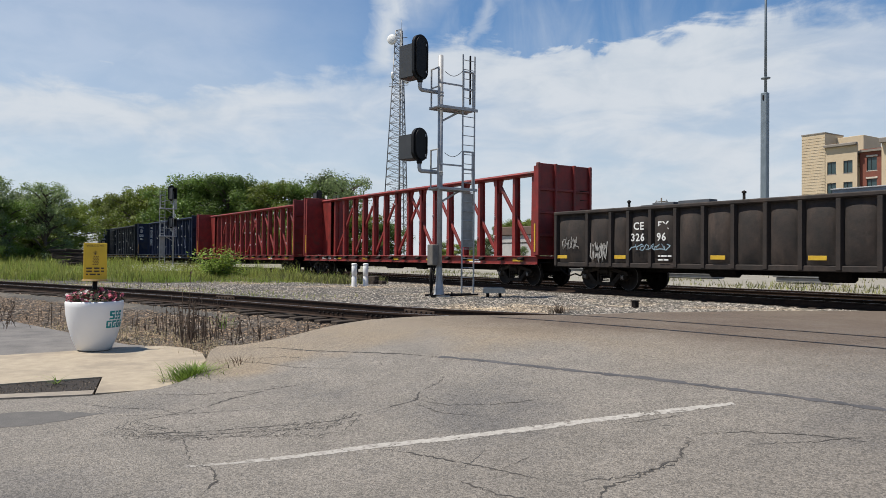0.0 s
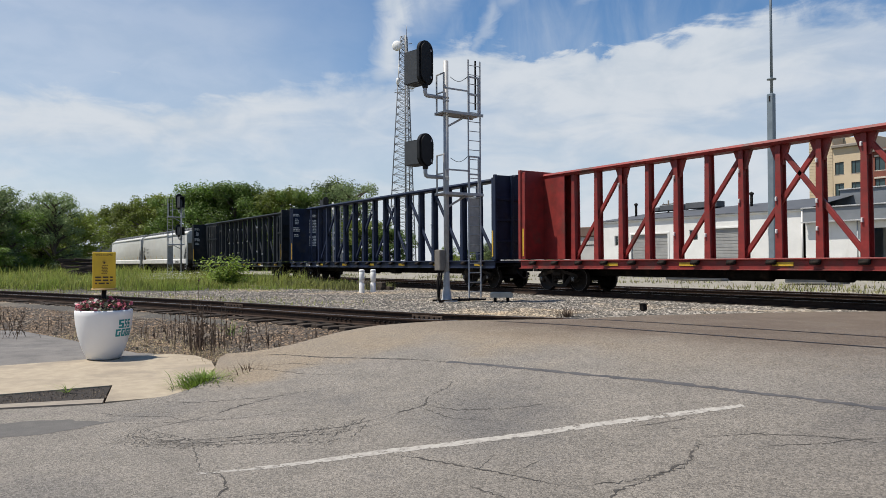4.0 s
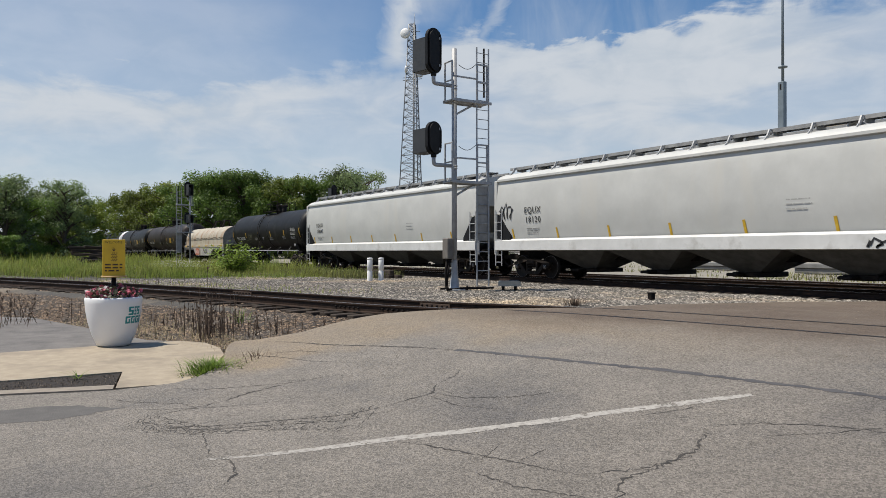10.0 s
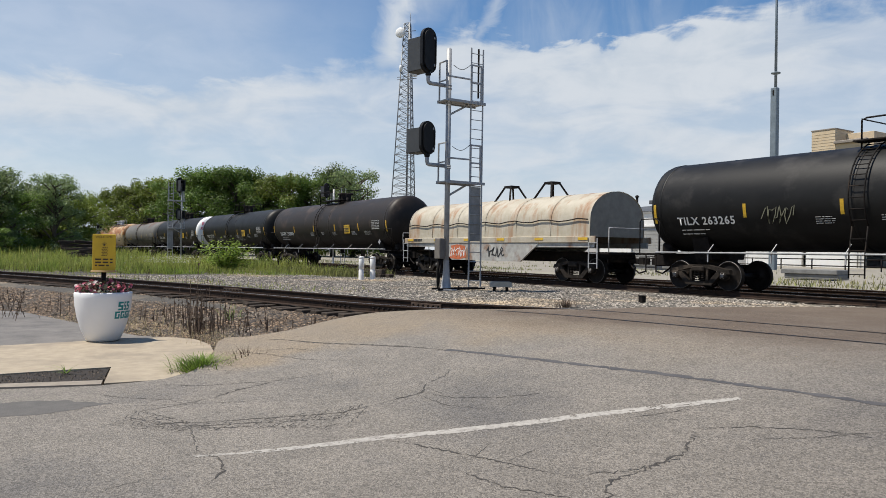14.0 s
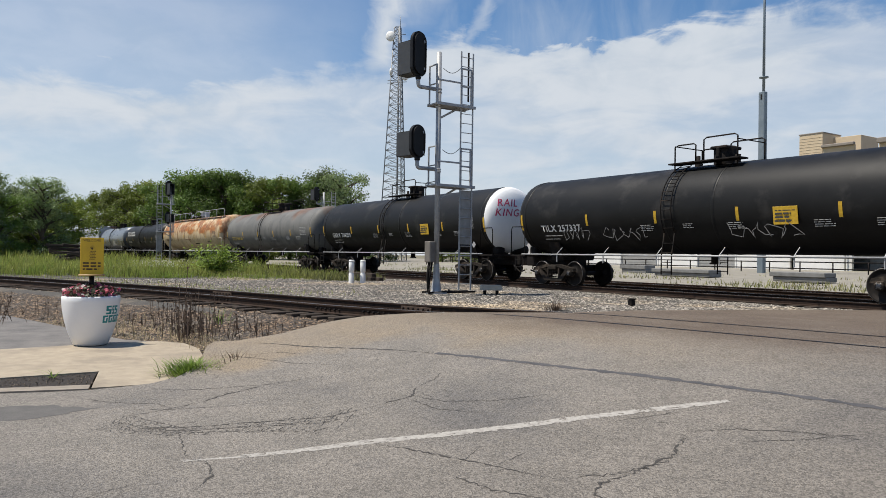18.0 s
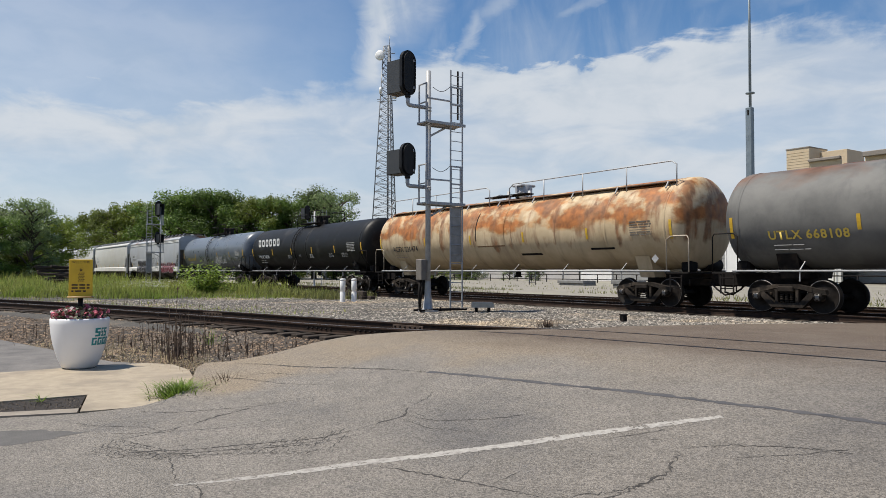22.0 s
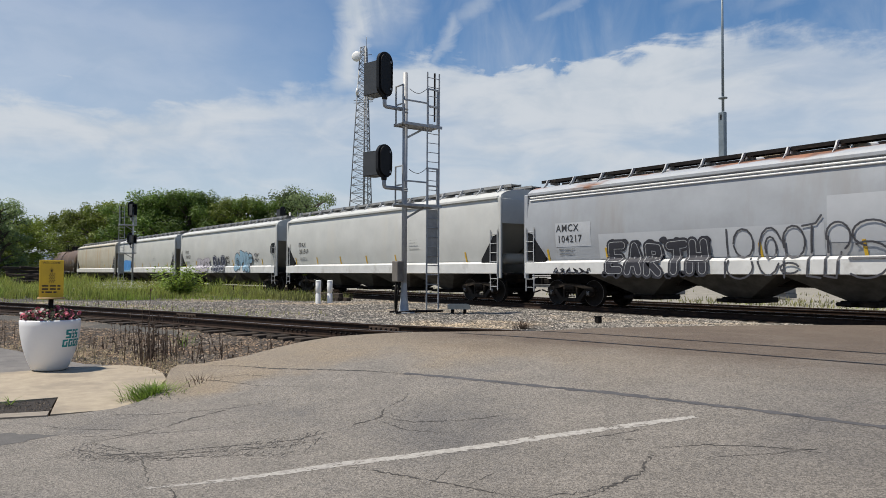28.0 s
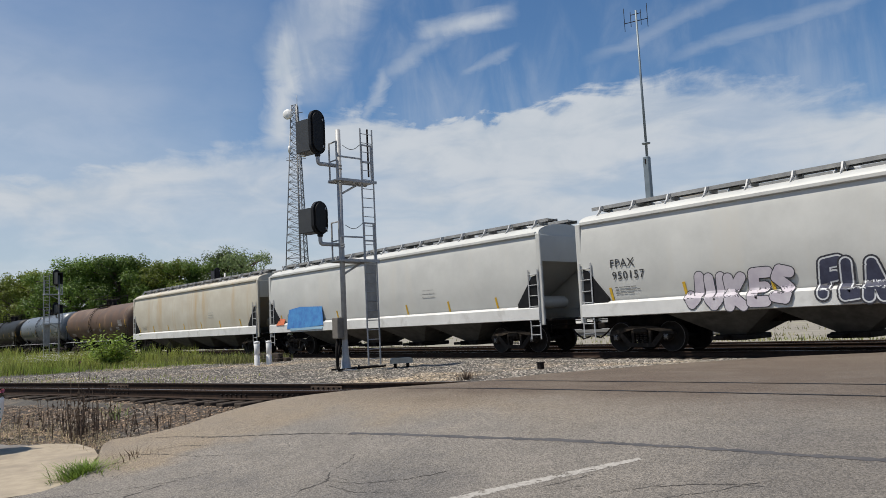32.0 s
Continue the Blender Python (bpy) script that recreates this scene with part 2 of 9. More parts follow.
GALV = mat("galvanised_steel", (0.42, 0.425, 0.43), (0.31, 0.315, 0.32), 6, 0.6, 0.3, 0.05, 30)
WHITE = mat("white_paint", (0.78, 0.78, 0.76), (0.7, 0.7, 0.68), 4, 0.45)
BLACKM = mat("black_metal_and_shade", (0.012, 0.012, 0.013), (0.007, 0.007, 0.008), 5, 0.5)
DARK = mat("grimy_cast_steel", (0.016, 0.013, 0.012), (0.006, 0.005, 0.0045), 7, 0.8, 0.1, 0.3, 25, stain=(0.036, 0.026, 0.019), sscale=2.5, samt=0.4)
FRAME = mat("dusty_truck_casting", (0.034, 0.027, 0.022), (0.012, 0.01, 0.008), 5, 0.8, 0.1, 0.3, 25, stain=(0.095, 0.074, 0.056), sscale=2.0, samt=0.45)
WHEEL = mat("wheel_steel", (0.022, 0.018, 0.016), (0.01, 0.0085, 0.0075), 9, 0.65, 0.2)
RIM = mat("worn_rim_steel", (0.2, 0.19, 0.18), (0.12, 0.11, 0.1), 12, 0.5, 0.4)
RAILM = mat("rail_rust", (0.05, 0.031, 0.022), (0.022, 0.015, 0.012), 9, 0.8, 0.2, 0.2, 40)
RAILTOP = mat("rail_head", (0.4, 0.39, 0.38), (0.22, 0.2, 0.19), 3, 0.32, 0.9)
TIE = mat("creosoted_tie", (0.07, 0.055, 0.043), (0.035, 0.028, 0.023), 8, 0.9, 0, 0.5, 30, per_object=0.25)
YELLOW = mat("reflective_yellow", (0.62, 0.4, 0.03), (0.48, 0.29, 0.02), 8, 0.5)
BLACKTXT = mat("black_stencil", (0.03, 0.03, 0.032), None, 6, 0.6)
WHITETXT = mat("white_stencil", (0.74, 0.74, 0.72), (0.6, 0.6, 0.58), 8, 0.6)
YELTXT = mat("yellow_stencil", (0.62, 0.45, 0.08), (0.5, 0.36, 0.06), 8, 0.6)
CONC = mat("concrete", (0.375, 0.315, 0.23), (0.29, 0.24, 0.175), 5, 0.9, 0, 0.2, 60, stain=(0.24, 0.2, 0.15), sscale=1.1, samt=0.5)


def leafy(m, amount=0.45):
    """Lets light through thin leaves."""
    nd, ln = m.node_tree.nodes, m.node_tree.links
    bs = nd["Principled BSDF"]
    tr, mx = nd.new("ShaderNodeBsdfTranslucent"), nd.new("ShaderNodeMixShader")
    ln.new(bs.inputs["Base Color"].links[0].from_socket, tr.inputs["Color"])
    mx.inputs[0].default_value = amount
    ln.new(bs.outputs[0], mx.inputs[1]), ln.new(tr.outputs[0], mx.inputs[2])
    ln.new(mx.outputs[0], nd["Material Output"].inputs["Surface"])
    return m


def rust_above(m, z0, z1, colour, scale, cut, stretch=(1, 1, 1), soft=0.12):
    """Rust blotches that thin out below a height on the thing."""
    nd, ln = m.node_tree.nodes, m.node_tree.links
    bs = nd["Principled BSDF"]
    src = bs.inputs["Base Color"].links[0].from_socket
    tc, sp, mp = nd.new("ShaderNodeTexCoord"), nd.new("ShaderNodeSeparateXYZ"), nd.new("ShaderNodeMapping")
    ln.new(tc.outputs["Object"], sp.inputs[0]), ln.new(tc.outputs["Object"], mp.inputs[0])
    mp.inputs["Scale"].default_value = stretch
    n = nd.new("ShaderNodeTexNoise")
    n.inputs["Scale"].default_value, n.inputs["Detail"].default_value, n.inputs["Roughness"].default_value = scale, 8, 0.55
    ln.new(mp.outputs[0], n.inputs[0])
    hgt = nd.new("ShaderNodeMapRange")
    hgt.inputs["From Min"].default_value, hgt.inputs["From Max"].default_value = z0, z1
    hgt.inputs["To Min"].default_value, hgt.inputs["To Max"].default_value = -0.35, 0.06
    ln.new(sp.outputs[2], hgt.inputs[0])
    sm = nd.new("ShaderNodeMath")
    ln.new(n.outputs[0], sm.inputs[0]), ln.new(hgt.outputs[0], sm.inputs[1])
    f = nd.new("ShaderNodeMapRange")
    f.inputs["From Min"].default_value, f.inputs["From Max"].default_value = cut, cut + soft
    f.inputs["To Max"].default_value = 0.92
    ln.new(sm.outputs[0], f.inputs[0])
    n2 = nd.new("ShaderNodeTexNoise")
    n2.inputs["Scale"].default_value, n2.inputs["Detail"].default_value = scale * 3, 8
    ln.new(tc.outputs["Object"], n2.inputs[0])
    r = nd.new("ShaderNodeValToRGB")
    r.color_ramp.elements[0].position, r.color_ramp.elements[1].position = 0.38, 0.62
    r.color_ramp.elements[0].color, r.color_ramp.elements[1].color = (*[v * 0.5 for v in colour], 1), (*colour, 1)
    ln.new(n2.outputs[0], r.inputs[0])
    mx = nd.new("ShaderNodeMix")
    mx.data_type = "RGBA"
    ln.new(f.outputs[0], mx.inputs["Factor"]), ln.new(src, mx.inputs["A"]), ln.new(r.outputs[0], mx.inputs["B"])
    ln.new(mx.outputs["Result"], bs.inputs["Base Color"])
    return m


for _m in (DARK, BLACKM, RAILM, TIE, FRAME, WHEEL):
    _m.node_tree.nodes["Principled BSDF"].inputs["Specular IOR Level"].default_value = 0.2


# ---- mesh tools ----
class Mesh:
    """Gathers vertices and faces of one part."""

    def __init__(self):
        self.v, self.f, self.s = [], [], []

    def add(self, vs, fs, smooth=False):
        n = len(self.v)
        self.v += [tuple(p) for p in vs]
        self.f += [tuple(i + n for i in q) for q in fs]
        self.s += [smooth] * len(fs)
        return self

    def box(self, c, s, ch=0.0, m=None):
        """A box round c of sizes s, its edges cut back by ch."""
        hx, hy, hz = s[0] / 2, s[1] / 2, s[2] / 2
        ch = min(ch, hx * 0.6, hy * 0.6, hz * 0.6)
        if ch <= 0:
            vs = [(x * hx, y * hy, z * hz) for x in (-1, 1) for y in (-1, 1) for z in (-1, 1)]
            fs = [(0, 1, 3, 2), (4, 6, 7, 5), (0, 4, 5, 1), (2, 3, 7, 6), (0, 2, 6, 4), (1, 5, 7, 3)]
        else:
            vs, ix = [], {}
            for sx in (-1, 1):
                for sy in (-1, 1):
                    for sz in (-1, 1):
                        for k in range(3):
                            p = [sx * (hx - ch), sy * (hy - ch), sz * (hz - ch)]
                            p[k] = (sx * hx, sy * hy, sz * hz)[k]
                            ix[sx, sy, sz, k] = len(vs)
                            vs.append(tuple(p))
            fs = []
            for k in range(3):
                a, b = (k + 1) % 3, (k + 2) % 3
                for sg in (-1, 1):
                    def key(u, w):
                        q = [0, 0, 0]
                        q[k], q[a], q[b] = sg, u, w
                        return ix[q[0], q[1], q[2], k]
                    loop = [key(-1, -1), key(1, -1), key(1, 1), key(-1, 1)]
                    fs.append(tuple(loop if sg > 0 else loop[::-1]))
                for u in (-1, 1):
                    for w in (-1, 1):
                        q0, q1 = [0, 0, 0], [0, 0, 0]
                        q0[k], q1[k] = -1, 1
                        q0[a] = q1[a] = u
                        q0[b] = q1[b] = w
                        loop = [ix[(*q0, a)], ix[(*q1, a)], ix[(*q1, b)], ix[(*q0, b)]]
                        fs.append(tuple(loop if u * w > 0 else loop[::-1]))
            for sx in (-1, 1):
                for sy in (-1, 1):
                    for sz in (-1, 1):
                        loop = [ix[sx, sy, sz, k] for k in range(3)]
                        fs.append(tuple(loop if sx * sy * sz > 0 else loop[::-1]))
        mm = Matrix.Translation(c) if m is None else Matrix.Translation(c) @ m
        return self.add([mm @ Vector(p) for p in vs], fs)

    def beam(self, p, q, w, h=None, ch=0.0):
        """A square bar from p to q."""
        p, q = Vector(p), Vector(q)
        d = q - p
        rot = d.to_track_quat("X", "Z").to_matrix().to_4x4()
        return self.box((p + q) / 2, (d.length, w, h or w), ch, rot)

    def tube(self, pts, r, seg=8, caps=True, r_end=None):
        """A round bar along points."""
        pts = [Vector(p) for p in pts]
        rings, up = [], None
        for i, p in enumerate(pts):
            d = (pts[min(i + 1, len(pts) - 1)] - pts[max(i - 1, 0)]).normalized()
            if up is None:
                up = d.orthogonal().normalized()
            up = (up - d * up.dot(d)).normalized()
            w = d.cross(up)
            rr = r if r_end is None else r + (r_end - r) * i / max(1, len(pts) - 1)
            rings.append([p + (up * math.cos(2 * math.pi * k / seg) + w * math.sin(2 * math.pi * k / seg)) * rr for k in range(seg)])
        self.loft(rings, smooth=True)
        if caps:
            n = len(self.v)
            self.f += [tuple(range(n - seg, n)), tuple(range(n - seg * len(rings), n - seg * (len(rings) - 1)))[::-1]]
            self.s += [False, False]
        return self

    def loft(self, rings, closed=True, smooth=False):
        n, seg = len(self.v), len(rings[0])
        for r in rings:
            self.v += [tuple(p) for p in r]
        for i in range(len(rings) - 1):
            for k in range(seg if closed else seg - 1):
                a, b = n + i * seg + k, n + i * seg + (k + 1) % seg
                self.f.append((a, b, b + seg, a + seg))
                self.s.append(smooth)
        return self

    def turn(self, prof, centre=(0, 0, 0), axis="z", seg=24, smooth=True):
        """A profile of (radius, along) turned round an axis."""
        c, rings = Vector(centre), []
        for r, h in prof:
            ring = []
            for k in range(seg):
                a = 2 * math.pi * k / seg
                u, w = r * math.cos(a), r * math.sin(a)
                ring.append(c + Vector({"z": (u, w, h), "y": (w, h, u), "x": (h, u, w)}[axis]))
            rings.append(ring)
        return self.loft(rings, smooth=smooth)

    def prism(self, poly, y0, y1, plane="xz"):
        """A flat outline given thickness. plane xz: thickness along y; yz: along x; xy: along z."""
        put = {"xz": lambda a, b, t: (a, t, b), "yz": lambda a, b, t: (t, a, b), "xy": lambda a, b, t: (a, b, t)}[plane]
        k = len(poly)
        vs = [put(a, b, y0) for a, b in poly] + [put(a, b, y1) for a, b in poly]
        fs = [tuple(range(k))[::-1], tuple(range(k, 2 * k))] + [(i, (i + 1) % k, (i + 1) % k + k, i + k) for i in range(k)]
        return self.add(vs, fs)

    def data(self, name, *materials):
        me = bpy.data.meshes.new(name)
        me.from_pydata(self.v, [], self.f)
        me.polygons.foreach_set("use_smooth", self.s)
        for m in materials:
            me.materials.append(m)
        me.validate()
        me.update()
        return me


def part(name, mesh, material, parent, label="", at=None):
    """One mesh object under a thing or a part. mesh: a Mesh, or mesh data to share."""
    data = mesh.data(name, material) if isinstance(mesh, Mesh) else mesh
    ob = new(name, data)
    ob.parent = parent
    if at is not None:
        ob.matrix_basis = at if isinstance(at, Matrix) else Matrix.Translation(at)
    if label:
        ob["label"] = label
    return ob


def thing(name, label, category, group="", at=None):
    ob = new(name)
    ob.empty_display_size = 0.3
    if at is not None:
        ob.matrix_world = at if isinstance(at, Matrix) else Matrix.Translation(at)
    return tagged(ob, label, category, group)


def single(name, mesh, material, label, category, group="", kind="", at=None):
    """A thing or piece of the setting that is one mesh."""
    ob = new(name, mesh.data(name, material) if isinstance(mesh, Mesh) else mesh)
    if at is not None:
        ob.matrix_world = at if isinstance(at, Matrix) else Matrix.Translation(at)
    return tagged(ob, label, category, group, kind)


def letters(body, height, material, name="lettering", bold=0.0, slant=0.0):
    """Mesh data of a line of text, its lower left corner at the origin, in the xz plane, facing -y."""
    cu = bpy.data.curves.new(name, "FONT")
    cu.body, cu.size, cu.resolution_u, cu.offset, cu.shear, cu.space_character = body, height * 1.4, 2, bold, slant, 1.12
    ob = bpy.data.objects.new(name, cu)
    me = bpy.data.meshes.new_from_object(ob)
    me.name = name
    me.materials.clear()
    me.materials.append(material)
    me.transform(Matrix.Rotation(radians(90), 4, "X"))
    bpy.data.objects.remove(ob)
    return me


def smooth01(a, b, x):
    t = min(1.0, max(0.0, (x - a) / (b - a)))
    return t * t * (3 - 2 * t)


# ---- the lie of the land ----
RAIL = 0.5          # rail tops of the main line, above the road at the camera
MAIN_Y, FAR_Y = 20.6, 24.8
NEAR_X = np.array([-70.0, -33.3, -23.9, -16.7, -12.4, -7.6, -4.0, 6.0, 30.0])
NEAR_YS = np.array([-10.6, 2.1, 5.05, 7.0, 8.1, 9.1, 9.62, 10.6, 12.2])
NEAR_FIT = np.polyfit(NEAR_X, NEAR_YS, 4)


def near_y(x):
    return float(np.polyval(NEAR_FIT, x)) if -70 < x < 30 else float(np.interp(x, (-400, -70, 30, 400), (-125, -10.6, 12.2, 30)))


def near_z(x):
    return 0.5 + 0.1 * smooth01(-15, -8, x)


def near_d(x, y):
    """Distance from the curved track, towards the camera."""
    s = (near_y(x + 0.5) - near_y(x - 0.5))
    return (near_y(x) - y) / math.hypot(1, s)


def road_z(x, y):
    d = near_d(x, y)
    top = near_z(x) + 0.005
    if d >= 0:
        return top * smooth01(7.5, 0.6, d)
    return top + (RAIL + 0.005 - top) * smooth01(0.8, 5.0, -d) if y < FAR_Y + 3 else RAIL


def land_z(x, y):
    """Bare ground beside road and tracks."""
    d = near_d(x, y)
    if d > 0:
        return -0.03 + 0.12 * smooth01(5, 1.5, d)
    return 0.27 + 0.3 * smooth01(28, 60, y)


# ---- ground, road, tracks ----
SOIL = mat("dry_soil", (0.2, 0.165, 0.115), (0.13, 0.115, 0.07), 1.2, 0.95, 0, 0.4, 14, stain=(0.1, 0.13, 0.045), sscale=0.13, samt=0.6)
GRAVEL = mat("crushed_stone_bed", (0.1, 0.09, 0.075), (0.022, 0.02, 0.017), 16, 0.9, 0, 1.0, 22, stain=(0.25, 0.2, 0.14), sscale=0.3, samt=0.5, detail=8)
STONES = mat("ballast_stone", (0.36, 0.325, 0.275), (0.09, 0.08, 0.068), 9, 0.9, 0, 0.4, 40, stain=(0.36, 0.28, 0.185), sscale=0.3, samt=0.5, island=0.85)
LOT = mat("pale_gravel_lot", (0.28, 0.255, 0.21), (0.2, 0.183, 0.148), 1.5, 0.95, 0, 0.3, 20, stain=(0.3, 0.29, 0.2), sscale=0.12, samt=0.35)


def asphalt():
    m = mat("worn_asphalt", (0.232, 0.208, 0.179), (0.182, 0.164, 0.141), 1.7, 0.9, 0, 0.9, 95, stain=(0.13, 0.121, 0.112), sscale=0.42, samt=0.42, detail=9)
    nt = m.node_tree
    nd, ln = nt.nodes, nt.links
    bs = nd["Principled BSDF"]
    src = bs.inputs["Base Color"].links[0].from_socket
    tc = nd.new("ShaderNodeTexCoord")
    # stone chips in the surface
    vo = nd.new("ShaderNodeTexVoronoi")
    vo.inputs["Scale"].default_value = 76
    ln.new(tc.outputs["Object"], vo.inputs[0])
    hs = nd.new("ShaderNodeHueSaturation")
    mr = nd.new("ShaderNodeMapRange")
    mr.inputs["To Min"].default_value, mr.inputs["To Max"].default_value = 0.58, 1.42
    sep = nd.new("ShaderNodeSeparateColor")
    ln.new(vo.outputs["Color"], sep.inputs[0]), ln.new(sep.outputs[0], mr.inputs[0])
    ln.new(mr.outputs[0], hs.inputs["Value"])
    # tan sand drifted along the curved track's crossing
    sp = nd.new("ShaderNodeSeparateXYZ")
    ln.new(tc.outputs["Object"], sp.inputs[0])

    def calc(op, a, b, clamp=False):
        n = nd.new("ShaderNodeMath")
        n.operation, n.use_clamp = op, clamp
        for i, v in enumerate((a, b)):
            if isinstance(v, (int, float)):
                n.inputs[i].default_value = v
            else:
                ln.new(v, n.inputs[i])
        return n.outputs[0]
    def ease(v, a, b):
        n = nd.new("ShaderNodeMapRange")
        n.interpolation_type = "SMOOTHSTEP"
        n.inputs["From Min"].default_value, n.inputs["From Max"].default_value = a, b
        ln.new(v, n.inputs[0])
        return n.outputs[0]
    past = calc("SUBTRACT", calc("SUBTRACT", sp.outputs[1], calc("MULTIPLY", sp.outputs[0], 0.24)), 7.1)
    nz = nd.new("ShaderNodeTexNoise")
    nz.inputs["Scale"].default_value, nz.inputs["Detail"].default_value = 1.1, 9
    ln.new(tc.outputs["Object"], nz.inputs[0])
    wob = calc("MULTIPLY", calc("SUBTRACT", nz.outputs[0], 0.5), 2.2)
    east = calc("ADD", calc("MULTIPLY", ease(calc("MULTIPLY", sp.outputs[0], -1.0), 3.5, 9.0), 0.88), 0.12)
    band = calc("MULTIPLY", ease(calc("ADD", past, wob), 0.0, 1.8), east)
    west = calc("MULTIPLY", ease(calc("ADD", calc("MULTIPLY", sp.outputs[0], -1.0), wob), 8.7, 9.6), ease(sp.outputs[1], 2.4, 3.1))
    fac = calc("MULTIPLY", calc("MAXIMUM", band, west), calc("ADD", nz.outputs[0], 0.32), True)
    mx = nd.new("ShaderNodeMix")
    mx.data_type = "RGBA"
    ln.new(fac, mx.inputs["Factor"]), ln.new(src, mx.inputs["A"])
    mx.inputs["B"].default_value = (0.25, 0.2, 0.14, 1)
    # oily brown paving along the rails further east
    oil = calc("MULTIPLY", calc("MULTIPLY", ease(calc("ADD", past, calc("MULTIPLY", wob, 0.7)), 1.1, 3.2), ease(sp.outputs[0], -12.5, -9.0)), calc("ADD", nz.outputs[0], 0.42), True)
    mo = nd.new("ShaderNodeMix")
    mo.data_type = "RGBA"
    ln.new(oil, mo.inputs["Factor"]), ln.new(mx.outputs["Result"], mo.inputs["A"])
    mo.inputs["B"].default_value = (0.118, 0.088, 0.064, 1)
    # the eastern carriageway is worn darker and browner
    worn = nd.new("ShaderNodeMix")
    worn.data_type = "RGBA"
    ln.new(calc("MULTIPLY", ease(calc("ADD", sp.outputs[0], wob), -6.5, -1.0), 0.38), worn.inputs["Factor"]), ln.new(mo.outputs["Result"], worn.inputs["A"])
    worn.inputs["B"].default_value = (0.12, 0.103, 0.086, 1)
    ln.new(worn.outputs["Result"], hs.inputs["Color"])
    ln.new(hs.outputs[0], bs.inputs["Base Color"])
    return m


ASPHALT = asphalt()


def sheet(left, right, n, m, height, lift=0.0, bow=1.0):
    """A sheet between two polylines, with n steps along them and m across, laid on a height function."""
    def along(line, k):
        cum = [0.0]
        for a, b in zip(line, line[1:]):
            cum.append(cum[-1] + math.hypot(b[0] - a[0], b[1] - a[1]))
        s = cum[-1] * k / n
        return np.interp(s, cum, [p[0] for p in line]), np.interp(s, cum, [p[1] for p in line])
    rows = []
    for i in range(n + 1):
        (ax, ay), (bx, by) = along(left, i), along(right, i)
        row = []
        for j in range(m + 1):
            f = (j / m) ** bow
            x, y = ax + (bx - ax) * f, ay + (by - ay) * f
            row.append((x, y, height(x, y) + lift))
        rows.append(row)
    return Mesh().loft(rows, closed=False, smooth=True)


def build_ground():
    xs = sorted({-900, -600, -400, -300, -220, -170, -140, -120, *range(-100, 41, 2), 60, 90, 140, 220, 400, 700})
    ys = sorted({-700, -400, -200, -120, -70, -40, *range(-26, 31, 2), *range(32, 110, 6), 130, 180, 260, 400, 700, 1100})
    rows = [[(x, y, (land_z(x, y) if abs(x) < 150 and -60 < y < 200 else 0.3) - (0.12 if y < 30 else 0.0)) for y in ys] for x in xs]
    single("ground", Mesh().loft(rows, closed=False, smooth=True), SOIL, "dry soil and thin grass round the railway crossing", "ground", kind="structure")
    # road: its broken edge runs from the camera's left up to the rails and on along the main line
    left = [(-15.9, -30), (-10.82, -6), (-10.2, -3.0), (-9.66, 0.2), (-9.3, 1.35), (-9.2, 1.6), (-9.15, 2.2), (-9.4, 2.55), (-10.2, 3.0), (-11.1, 3.32), (-11.5, 3.5), (-11.2, 3.85), (-11.1, 4.45), (-11.36, 5.05), (-11.57, 5.66), (-11.58, 6.2), (-11.36, 6.77), (-11.1, 7.25), (-10.75, 7.85), (-10.1, 8.7), (-9.7, 9.4), (-9.75, 10.3), (-10.0, 11.45), (-9.9, 13.0), (-9.5, 14.4), (-8.9, 15.6), (-7.84, 17.4), (-6.4, 18.6), (-5.7, 19.5), (-5.5, 27)]
    right = [(40, -30), (40, -6), (40, 0), (40, 2), (40, 4), (40, 6), (40, 8), (40, 10), (40, 14), (40, 18), (40, 22), (40, 27)]
    fine = [(x + 0.06 * noise.noise((x * 2, y * 2, 0)), y) for x, y in left]
    m = sheet(fine, right, 170, 90, road_z, 0.004, 2.0)
    # broken shoulder under the road's edge
    rim = [m.v[i * 91] for i in range(171)]
    rnd = random.Random(21)
    m.loft([[(x - rnd.uniform(0.18, 0.3), y - 0.05, z - 0.34), (x - rnd.uniform(0.03, 0.09), y, z - 0.05), (x, y, z)] for x, y, z in rim], closed=False)
    single("road", m, ASPHALT, "cracked grey asphalt road rising over the railway crossing", "road", kind="structure")
    single("gravel_lot", sheet([(-150, 29), (-60, 29), (60, 29)], [(-150, 95), (-60, 95), (60, 95)], 40, 16, land_z, 0.02), LOT, "pale gravel yard beyond the tracks", "gravel", kind="structure")


